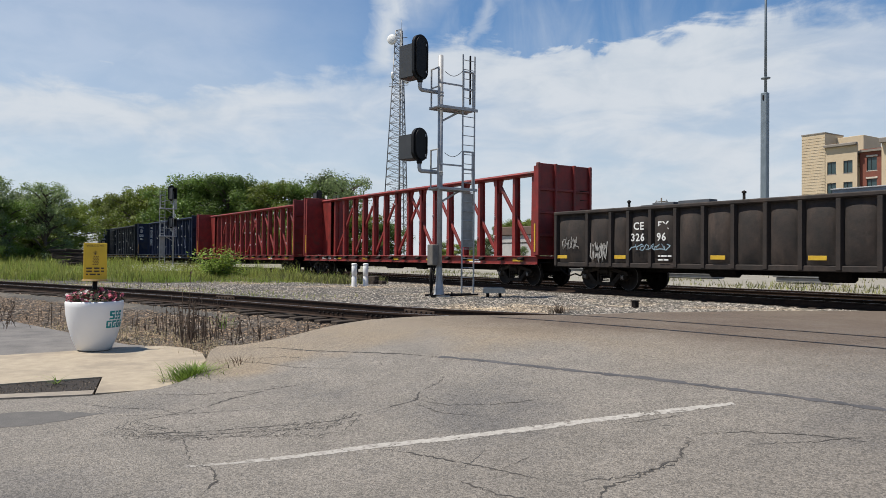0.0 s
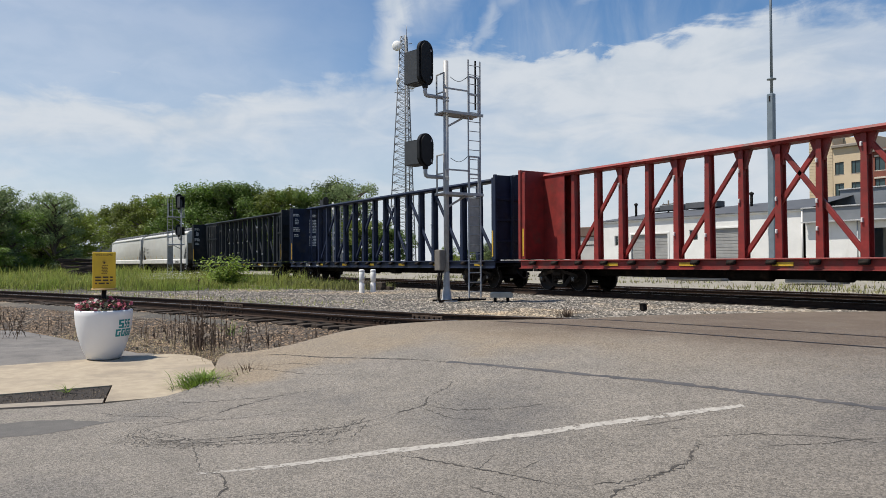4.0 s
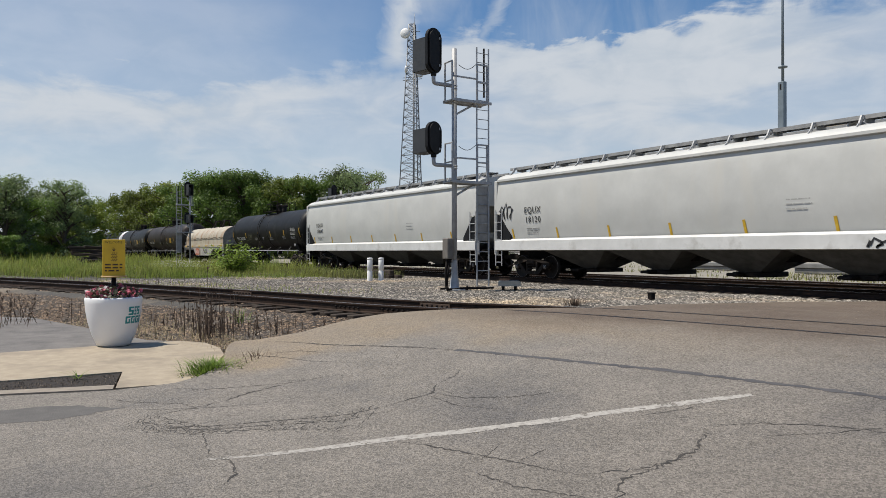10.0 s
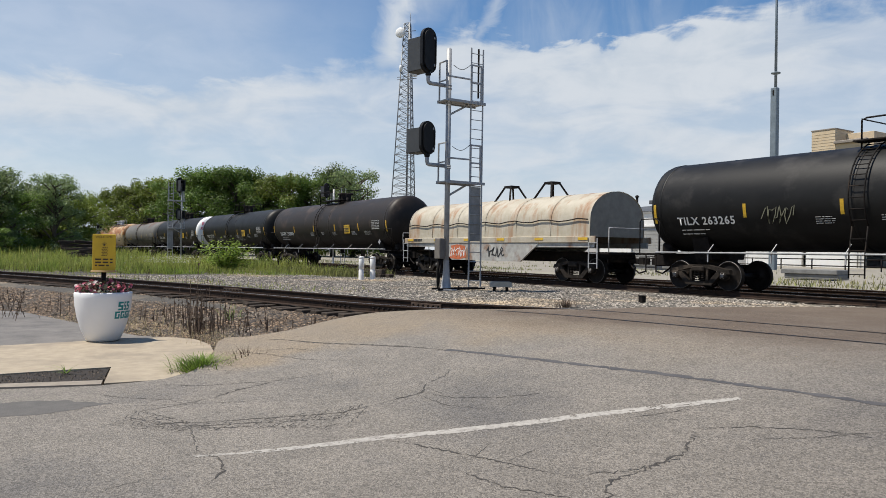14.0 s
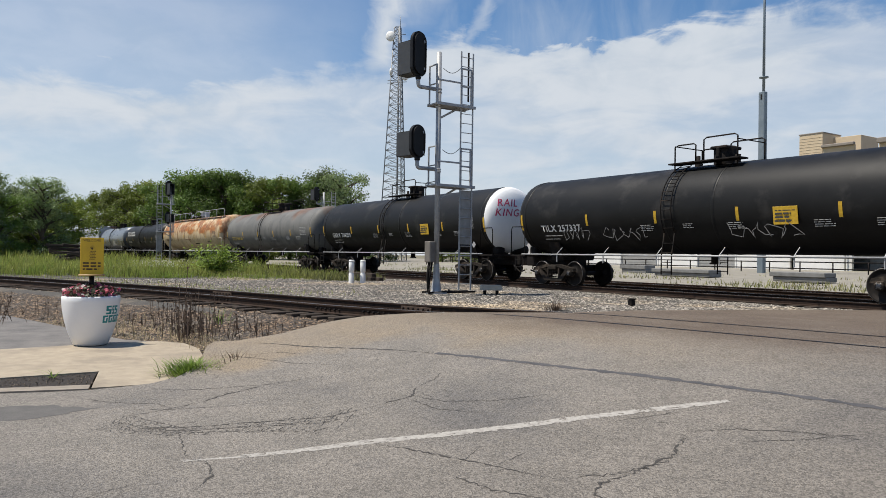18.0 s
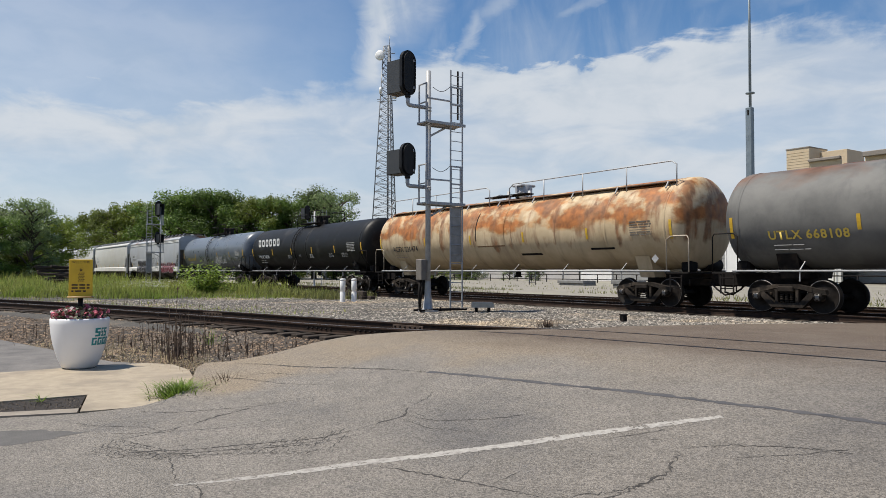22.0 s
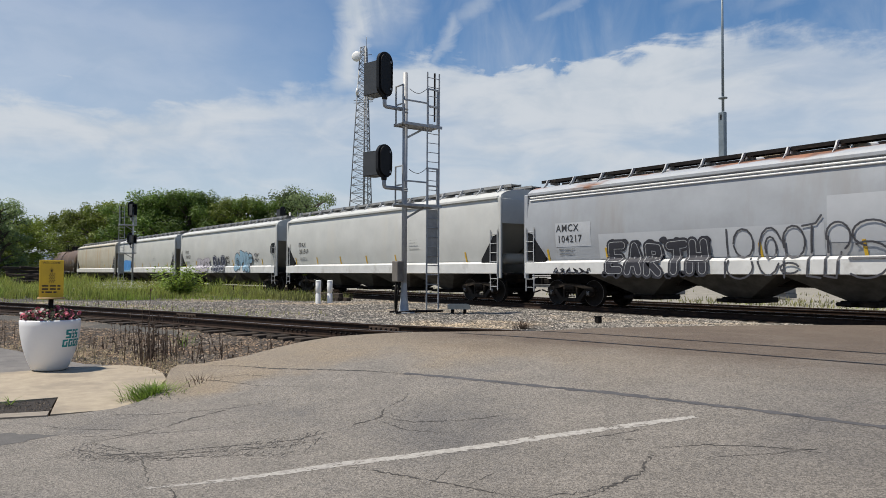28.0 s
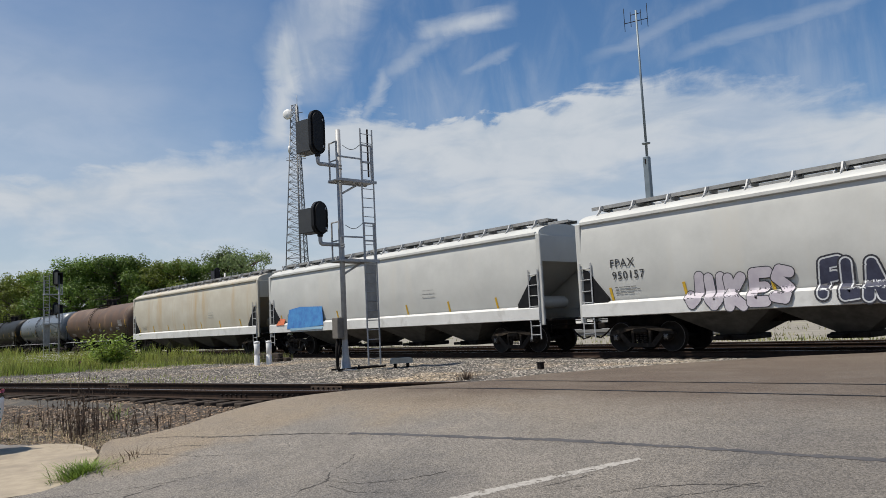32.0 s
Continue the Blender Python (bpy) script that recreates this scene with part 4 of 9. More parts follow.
def cling(ob, out):
    """Lays flat paint on the hopper's curved side."""
    loc = ob.matrix_basis.translation
    for v in ob.data.vertices:
        z = v.co.z + loc.z
        face = float(np.interp(z, (1.0, 1.52, 1.61, 1.64), (-1.62, -1.62, -1.485, hopper_y(1.64)))) if z < 1.64 else hopper_y(z)
        v.co.y += face - out - loc.y


def hopper(u0, u1, paint, label, mark_text=None, number=None, dark_roof=False, seed=0, bays=4, rise=0.0, text_x=1.75):
    """A curved-side covered grain hopper with outlet gates, end slopes, ladders and roof walk."""
    L = u0 - u1
    hl = L / 2
    car = thing("covered_hopper_car", label, "rail car", "cars of the freight train")
    W, zs, ze, zc = 1.55, 1.5, 4.02 + rise, 4.46 + rise
    # body: side curve, eave, cambered roof
    side = [(-(W - (0.14 if b < 0.5 else 0.09) * (2 * b - 1) ** 2), zs + (ze - zs) * b) for b in [k / 8 for k in range(9)]]
    roof = [(-(W - 0.1) * math.cos(a), ze + 0.06 + (zc - ze - 0.06) * math.sin(a)) for a in [math.pi / 2 * k / 6 for k in range(1, 7)]]
    prof = side + roof
    full = prof + [(-y, z) for y, z in prof[-2::-1]]
    endx = hl - 0.18
    m = Mesh()
    nx = 22
    rings = [[(-endx + 2 * endx * k / nx, y, z) for y, z in full] for k in range(nx + 1)]
    body = part("body", m.loft(rings, closed=False, smooth=True), paint, car)
    # plates that close the ends above the slope
    for s in (-1, 1):
        slope = Mesh()
        top = [(s * endx, y, z) for y, z in full]
        # end wall bends inwards as a slope sheet below two thirds of its height
        zk = 3.2
        up = [p for p in top if p[2] >= zk]
        slope.add(up, [tuple(range(len(up)))] if s > 0 else [tuple(range(len(up)))[::-1]])
        a0, a1 = up[0], up[-1]
        lo0, lo1 = (s * (hl - 3.0), a0[1] * 0.86, zs), (s * (hl - 3.0), a1[1] * 0.86, zs)
        a0, a1 = (a0[0], a0[1] * 0.97, a0[2]), (a1[0], a1[1] * 0.97, a1[2])
        slope.add([a0, a1, lo1, lo0], [(0, 1, 2, 3) if s > 0 else (3, 2, 1, 0)])
        part("end_slope", slope, paint, body)
        part("corner_post", Mesh().box((s * (endx + 0.02), -(W - 0.06), (1.0 + ze) / 2), (0.2, 0.1, ze - 0.9), 0.02), paint, car)
        part("corner_post", Mesh().box((s * (endx + 0.02), (W - 0.06), (1.0 + ze) / 2), (0.2, 0.1, ze - 0.9), 0.02), paint, car)
        part("end_sheet", Mesh().box((s * (endx + 0.06), 0, (3.1 + ze) / 2), (0.05, 2 * W - 0.25, ze - 3.1), 0.01), paint, car)
        part("end_platform", Mesh().box((s * (hl - 0.2), 0, 1.12), (0.7, 2.8, 0.08), 0.01), DARK, car)
        part("air_reservoir", Mesh().turn([(0.0, -0.7), (0.16, -0.66), (0.22, -0.55), (0.22, 0.55), (0.16, 0.66), (0.0, 0.7)], (s * (hl - 1.1), 0.2, 1.75), "y", 14), paint, car)
        # a black plate paints in the slope opening's shade; its ladder beside it
        lad = ladder_mesh("hop_ladder", 1.8, 0.42, 5, 0.016, GALV)
        part("ladder", lad, GALV, car, at=(s * (hl - 0.42), -W - 0.04, 1.05))
        part("ladder", ladder_mesh("hop_end_ladder", 3.3, 0.42, 9, 0.014, GALV), GALV, car, at=pose(s * (hl + 0.0), 1.1, 1.1, 0, 0, 90))
        part("step", ladder_mesh("hop_step", 0.6, 0.42, 2, 0.016, GALV), GALV, car, at=(s * (hl - 0.42), -W - 0.02, 0.48))
        part("slope_gusset", Mesh().prism(([(s * (hl - 0.3), zs + 0.03), (s * (hl - 1.2), zs + 0.03), (s * (hl - 1.2), zs + 0.2), (s * (hl - 0.5), 2.6), (s * (hl - 0.3), 2.65)] if s < 0 or number != "950157" else [(hl - 0.32, 2.3), (hl - 0.85, 2.3), (hl - 0.95, 2.42), (hl - 0.95, 2.75), (hl - 0.8, 2.95), (hl - 0.32, 3.0)]), -W - 0.008, -W + 0.1), BLACKM, car, "black plate for the shaded opening under the end slope")
    for s in (-1, 1):
        part("side_sill", Mesh().prism([(s * (W - 0.02), 1.12), (s * (W + 0.07), 1.14), (s * (W + 0.07), 1.52), (s * (W - 0.06), 1.6)][:: (1 if s > 0 else -1)], -hl + 0.2, hl - 0.2, "yz"), shared("sillpaint", lambda: mat("white_sill_paint", (0.64, 0.64, 0.62), (0.55, 0.55, 0.53), 1.5, 0.5, stain=(0.4, 0.39, 0.36), sscale=0.8, samt=0.3)), car, "bright side sill")
        part("eave_rail", Mesh().box((0, s * (W - 0.06), ze + 0.05), (L - 0.5, 0.1, 0.12), 0.02), paint, car)
        part("roof_walk", Mesh().box((0, s * 0.55, zc + 0.16), (L - 0.5, 0.5, 0.025), 0.004).box((0, s * 0.8, zc + 0.13), (L - 0.5, 0.03, 0.11)).box((0, s * 0.3, zc + 0.15), (L - 0.5, 0.03, 0.09)), shared("walkmesh", lambda: mat("dull_grating", (0.3, 0.3, 0.29), (0.2, 0.2, 0.2), 3, 0.6, 0.2)) if not dark_roof else DARK, car)
        bracket = shared(("hop_bracket", s, rise), lambda: Mesh().beam((0, s * (W - 0.3), ze + 0.2), (0, s * 0.82, zc + 0.18), 0.03, 0.05, 0.006).box((0, s * 0.55, zc + 0.05), (0.04, 0.5, 0.12), 0.008).prism([(s * (W - 0.58), zc - 0.06), (s * (W - 0.44), zc - 0.12), (s * (W - 0.6), zc + 0.17), (s * (W - 0.7), zc + 0.17)][:: s], -0.022, 0.022, "yz").data("walk_bracket", GALV))
        for k in range(15):
            part("walk_bracket", bracket, GALV, car, at=(-hl + 0.7 + k * (L - 1.4) / 14, 0, 0))
    hatch = shared("hatch", lambda: Mesh().turn([(0.0, 0.1), (0.3, 0.09), (0.34, 0.04), (0.34, -0.05)], axis="z", seg=16).data("hatch", WHITE))
    for k in range(6):
        part("hatch", hatch, WHITE, car, at=(-hl + 2 + k * (L - 4) / 5, 0, zc + 0.05))
    # hopper bays
    bay_l = (L - 6.2) / bays
    # bays in dark grey, well below the tone of the body paint
    bay_grey = mat("hopper_bay_grey", (0.1, 0.095, 0.084), (0.05, 0.046, 0.04), 3, 0.85, 0, 0.2, 15)
    for k in range(bays):
        cx = -(L - 6.2) / 2 + (k + 0.5) * bay_l
        a, b = bay_l / 2 - 0.05, 0.35
        m = Mesh()
        tp = [(cx - a, -1.45, 1.12), (cx + a, -1.45, 1.12), (cx + a, 1.45, 1.12), (cx - a, 1.45, 1.12)]
        bt = [(cx - b, -0.55, 0.45), (cx + b, -0.55, 0.45), (cx + b, 0.55, 0.45), (cx - b, 0.55, 0.45)]
        m.loft([bt, tp])
        m.add(bt, [(3, 2, 1, 0)])
        bay = part("hopper_bay", m, bay_grey, car)
        part("outlet_gate", Mesh().box((cx, 0, 0.38), (0.95, 1.5, 0.16), 0.03).box((cx - 0.2, -0.9, 0.38), (0.4, 0.5, 0.1), 0.03), DARK, bay)
    part("centre_sill", Mesh().box((0, 0, 0.95), (L - 0.3, 0.5, 0.36), 0.03), DARK, car)
    y = -W - 0.004
    if mark_text:
        cling(mark(car, mark_text, -hl + text_x, 2.62, 0.25, y - 0.004, BLACKTXT, bold=0.003), 0.016)
        cling(mark(car, number, -hl + text_x + 0.05, 2.24, 0.25, y - 0.004, BLACKTXT, bold=0.003), 0.016)
    cling(bars(car, -hl + text_x + 0.1, 2.0, y, 3, 0.9, 0.022, 0.09, shared("fadedstencil", lambda: mat("faded_stencil", (0.16, 0.16, 0.155), None, 6, 0.7))), 0.012)
    bars(car, hl - 6.4, 2.9, y + 0.01, 6, 0.8, 0.03, 0.13, mat("faint_stencil", (0.4, 0.4, 0.38), None, 6, 0.7))
    for k in range(7):
        part("reflector", Mesh().box((0, 0, 0), (0.09, 0.012, 0.42), 0.003), YELLOW, car, "yellow reflective strip", at=pose(-hl + 1.3 + k * (L - 3.6) / 6, hopper_y(1.8) - 0.012, 1.8, 9, -7, 0))
    add_ends(car, hl, 1.95)
    return car, hl


def tank(u0, u1, paint, label, R=1.43, head=None, head_label="", rail_long=False, code=None, code_mat=None, code_x=1.75, code_h=0.25, panel=False, short_rail=False, belts=True, seed=0, jacket=False):
    """A tank car: domed barrel on saddles, top platform with railings, ladders, end railings."""
    L = u0 - u1
    hl = L / 2
    zc = 1.22 + R
    car = thing("tank_car", label, "rail car", "cars of the freight train")
    seg = 40
    prof = [(R * math.sin(a), -hl + 0.52 * (1 - math.cos(a))) for a in [math.pi / 2 * k / 7 for k in range(8)]]
    prof[0] = (0.001, -hl)
    barrel = Mesh().turn(prof[7:] + [(R, -hl + 0.52 + (L - 1.04) * k / 12) for k in range(1, 12)] + [(r, -x) for r, x in prof[:6:-1]], (0, 0, zc), "x", seg)
    b = part("barrel", barrel, paint, car)
    for s in (-1, 1):
        pr = [(r, s * abs(x)) for r, x in prof]
        part("tank_head", Mesh().turn(pr if s < 0 else pr[::-1], (0, 0, zc), "x", seg), head if (head and s > 0) else paint, car, head_label if (head and s > 0) else "")
    if belts:
        for x in (-hl + 0.75, -0.9, 0.9, hl - 0.75) if not jacket else [(-hl + 0.8) + k * (L - 1.6) / 7 for k in range(8)]:
            part("weld_band", Mesh().turn([(R + 0.001, -0.05), (R + 0.012, -0.04), (R + 0.012, 0.04), (R + 0.001, 0.05)], (x, 0, zc), "x", seg), paint, b)
    # stub sills and saddles
    for s in (-1, 1):
        part("stub_sill", Mesh().box((s * (hl - 1.0), 0, 0.9), (3.0, 0.5, 0.42), 0.04), DARK, car)
        m = Mesh()
        xs = s * (hl - 2.0)
        arc = [(-(R + 0.02) * math.sin(a), zc - (R + 0.02) * math.cos(a)) for a in [radians(-46 + 92 * k / 12) for k in range(13)]]
        m.prism([(0.8, 0.95), (-0.8, 0.95)] + [p for p in arc[::-1]], xs - 0.3, xs + 0.3, "yz")
        part("saddle", m, paint if jacket else DARK, car)
        # end platform with railing
        part("end_platform", Mesh().box((s * (hl - 0.35), 0, 1.1), (0.9, 2.9, 0.06), 0.01), DARK, car)
        for y in (-1.42, 1.42):
            rail = Mesh().tube([(s * (hl - 0.75), y, 1.1), (s * (hl - 0.75), y, 2.15), (s * (hl - 0.6), y, 2.25), (s * (hl + 0.02), y, 2.25), (s * (hl + 0.08), y, 2.15), (s * (hl + 0.08), y, 1.1)], 0.02, 6)
            part("end_railing", rail, shared("creamrail", lambda: mat("cream_rail_paint", (0.5, 0.44, 0.35), (0.36, 0.3, 0.23), 8, 0.6)) if jacket else DARK, car)
        for y in (-1.42, 1.42):
            part("step", ladder_mesh("tank_step", 0.6, 0.42, 2, 0.016, DARK), DARK, car, at=(s * (hl - 0.4), y, 0.5))
        part("brake_valve", Mesh().box((s * (hl - 0.5), -0.6, 1.3), (0.4, 0.4, 0.35), 0.06), DARK, car)
        part("air_reservoir", Mesh().tube([(s * (hl - 0.5), 0.1, 1.35), (s * (hl - 0.5), 0.9, 1.35)], 0.2, 12), DARK, car)
    # long running rail under the barrel with drop brackets
    for s in (-1, 1):
        part("side_rail", Mesh().tube([(-hl + 0.6, s * 1.44, 1.16), (hl - 0.6, s * 1.44, 1.16)], 0.028, 6), GALV, car, "pale handrail along the lower side")
    brk = shared(("tank_brk", round(R, 2)), lambda: Mesh().beam((0, -1.44, 1.16), (0.0, -1.15, 1.42), 0.022).box((0, -1.42, 1.02), (0.03, 0.03, 0.28)).data("rail_bracket", GALV))
    for k in range(6):
        part("rail_bracket", brk, GALV, car, at=(-hl + 2.6 + k * (L - 5.2) / 5, 0, 0))
    # bottom outlet
    part("bottom_outlet", Mesh().tube([(0, 0, 1.3), (0, 0, 0.95)], 0.12, 14).box((0, 0, 0.93), (0.26, 0.26, 0.06), 0.02), DARK, car)
    top = zc + R
    # top platform and its railings
    part("top_platform", Mesh().box((0.1, -0.62, top + 0.06), (2.6, 0.5, 0.05), 0.01).box((0.1, 0.62, top + 0.06), (2.6, 0.5, 0.05), 0.01), DARK, car)
    metal = DARK if not jacket else GALV
    part("manway", Mesh().turn([(0.0, 0.6), (0.32, 0.58), (0.36, 0.52), (0.36, 0.0)], (0.35, 0, top - 0.03), "z", 18).box((0.35, 0, top + 0.5), (0.6, 0.82, 0.1), 0.03).box((0.35, -0.38, top + 0.25), (0.12, 0.1, 0.5), 0.02), metal, car)
    part("valve", Mesh().turn([(0.0, 0.42), (0.07, 0.4), (0.07, 0.2), (0.11, 0.18), (0.11, 0.0)], (-0.75, 0.1, top - 0.03), "z", 12), metal, car)
    part("valve", Mesh().turn([(0.0, 0.3), (0.09, 0.28), (0.09, 0.0)], (0.85, -0.1, top - 0.03), "z", 12), metal, car)
    if rail_long:
        m = Mesh()
        y = -0.95
        zz = zc + math.sqrt(R * R - y * y)
        for xa, xb in ((-hl + 0.7, -0.75), (0.55, hl - 0.7)):
            m.tube([(xa, y, zz), (xa, y, zz + 0.66), (xa + 0.25, y, zz + 0.82), (xb - 0.2, y, zz + 0.82), (xb, y, zz + 0.7), (xb, y, zz)], 0.024, 6)
            for k in range(1, 4):
                x = xa + k * (xb - xa) / 4
                m.tube([(x, y, zz - 0.1), (x, y, zz + 0.82)], 0.022, 6)
        for xa in (-0.75, 0.55):
            m.tube([(xa, y, zz + 0.35), (xa + 0.3, y + 0.35, zz + 0.5), (xa + 0.3, y + 0.9, zz + 0.45)], 0.02, 6)
        part("long_railing", m, GALV, car, "full-length walkway railing on the tank's top")
        part("top_walk", Mesh().box((0, -0.8, zc + math.sqrt(R * R - 0.64) + 0.05), (L - 1.6, 0.35, 0.04), 0.01), shared("rustywalk", lambda: mat("rusty_walkway", (0.2, 0.13, 0.09), (0.1, 0.07, 0.05), 4, 0.8)), car)
        for k in range(9):
            part("walk_bracket", shared("jacket_bracket", lambda: Mesh().beam((0, -0.98, 0), (0, -1.12, -0.22), 0.05, 0.05, 0.01).data("walk_bracket", GALV)), GALV, car, at=(-hl + 1.0 + k * (L - 2.0) / 8, 0, zc + math.sqrt(R * R - 0.64) + 0.05))
        # a plate let into the jacket, and the slots of its steps
        def plate(xa, xb, za, zb, out):
            return Mesh().loft([[(xa, -math.sqrt(R * R - (z - zc) ** 2) - out, z), (xb, -math.sqrt(R * R - (z - zc) ** 2) - out, z)] for z in [za + (zb - za) * k / 8 for k in range(9)]], closed=False, smooth=True)
        xp = (-275.5 + 284.05) - hl
        part("jacket_plate", plate(xp, xp + 1.8, 2.2, 3.72, 0.016), paint, car, "rusted plate let into the jacket")
        part("plate_edge", plate(xp - 0.06, xp, 2.4, 3.6, 0.02), DARK, car, "dark open edge of the jacket plate")
        part("plate_lip", plate(xp, xp + 1.8, 2.15, 2.2, 0.022), shared("liprust", lambda: mat("lip_rust", (0.25, 0.13, 0.06), (0.14, 0.08, 0.04), 6, 0.8)), car)
        part("step_slot", plate(xp + 2.6, xp + 3.8, 1.77, 1.85, 0.012), DARK, car, "dark slot in the jacket")
        part("step_slot", plate(xp + 6.4, xp + 7.5, 1.9, 1.97, 0.012), DARK, car, "dark slot in the jacket")
    else:
        for s in (-1, 1):
            m = Mesh()
            x0, x1, y = (-1.05, 1.25, s * 0.7) if short_rail else (-1.65, 1.75, s * 0.8)
            zz = top + 0.06
            m.tube([(x0, y, zz - 0.25), (x0, y, zz + 0.55), (x0 + 0.12, y, zz + 0.6), (-0.32, y, zz + 0.6), (-0.25, y, zz + 0.55), (-0.25, y, zz)], 0.024, 6)
            part("railing", m, metal, car)
            m = Mesh()
            m.tube([(0.05, y, zz), (0.05, y, zz + 0.68), (0.15, y, zz + 0.74), (x1 - 0.1, y, zz + 0.74), (x1, y, zz + 0.68), (x1, y, zz - 0.25)], 0.024, 6)
            part("railing", m, metal, car)
        for x in (x0, x1):
            part("railing", Mesh().tube([(x, -abs(y), top + 0.64), (x, abs(y), top + 0.64)], 0.02, 6), metal, car)
    # curved side ladder
    for s in ((-1, 1) if not jacket else (1,)):
        m = Mesh()
        for x in (-0.95, -0.55):
            m.tube([(x, s * (R + 0.09) * math.sin(a), zc - (R + 0.09) * math.cos(a)) for a in [radians(60 + 100 * k / 10) for k in range(11)]][::1] + [], 0.02, 6)
            m.tube([(x, s * (R + 0.09) * math.sin(radians(60)), zc - (R + 0.09) * math.cos(radians(60))), (x, s * 1.45, 1.15), (x, s * 1.45, 0.55)], 0.02, 6)
        for k in range(9):
            a = radians(66 + 90 * k / 8)
            m.tube([(-0.95, s * (R + 0.09) * math.sin(a), zc - (R + 0.09) * math.cos(a)), (-0.55, s * (R + 0.09) * math.sin(a), zc - (R + 0.09) * math.cos(a))], 0.014, 6)
        for z in (0.65, 0.95, 1.25, 1.55):
            m.tube([(-0.95, s * 1.42, z), (-0.55, s * 1.42, z)], 0.014, 6)
        part("ladder", m, metal, car)

    def on_side(z, extra=0.008):
        return -math.sqrt(max(0.01, R * R - (z - zc) ** 2)) - extra

    for k in range(6):
        z, tall = zc - 0.25, 0.3 if k in (0, 5) else 0.2
        m = Mesh()
        m.loft([[(-0.05, on_side(z + tall * (0.5 * q - 1)), z + tall * (0.5 * q - 1)), (0.05, on_side(z + tall * (0.5 * q - 1)), z + tall * (0.5 * q - 1))] for q in range(5)][::-1], closed=False)
        part("reflector", m, YELLOW, car, "yellow reflective strip", at=(-hl + 0.55 + (0, 0.225, 0.42, 0.61, 0.8, 1)[k] * (L - 1.1), 0, 0))
    txt = code_mat or WHITETXT
    if code:
        z = zc - 0.62
        mark(car, code, -hl + code_x - 0.1, z, code_h, on_side(z, 0.014), txt, bold=0.008, turn=math.degrees(math.asin((zc - z - 0.12) / R)))
    dim = shared(("dim", txt.name), lambda: mat("dull_" + txt.name, (0.3, 0.3, 0.29) if txt is not BLACKTXT else (0.12, 0.1, 0.08), None, 6, 0.7))
    bars(car, -hl + code_x, zc - 0.78, on_side(zc - 0.74, 0.02), 2, 1.3, 0.022, 0.12, dim, ragged=0.4, tilt=0.045)
    if not jacket:
        for x, w in ((-1.9, 0.6), (-0.2, 0.4), (1.4, 0.6), (4.0, 0.6), (5.6, 0.8)):
            bars(car, x, zc - 0.5, on_side(zc - 0.5, 0.03), 4 if w > 0.5 else 3, w, 0.018, 0.055, dim, ragged=0.3, tilt=0.02)
    bars(car, hl - 2.2, zc + 0.05, on_side(zc, 0.012), 6, 0.95, 0.04, 0.085, dim, ragged=0.1, tilt=0.01)
    if panel:
        m = Mesh().box((0, 0, 0), (0.72, 0.012, 0.5), 0.003)
        part("warning_panel", m, YELLOW, car, "yellow notice panel", at=pose(hl - 5.2, on_side(zc - 0.35, 0.03), zc - 0.35, 8))
        bars(car, hl - 5.5, zc - 0.2, on_side(zc - 0.35, 0.055), 4, 0.6, 0.05, 0.1, BLACKTXT)
    dia = Mesh().prism([(0, -0.14), (0.14, 0), (0, 0.14), (-0.14, 0)], -0.004, 0.004)
    part("placard", dia, GALV if seed % 2 else DARK, car, "diamond placard", at=(hl - 1.15, -1.47, 1.55))
    add_ends(car, hl, 2.0)
    return car, hl


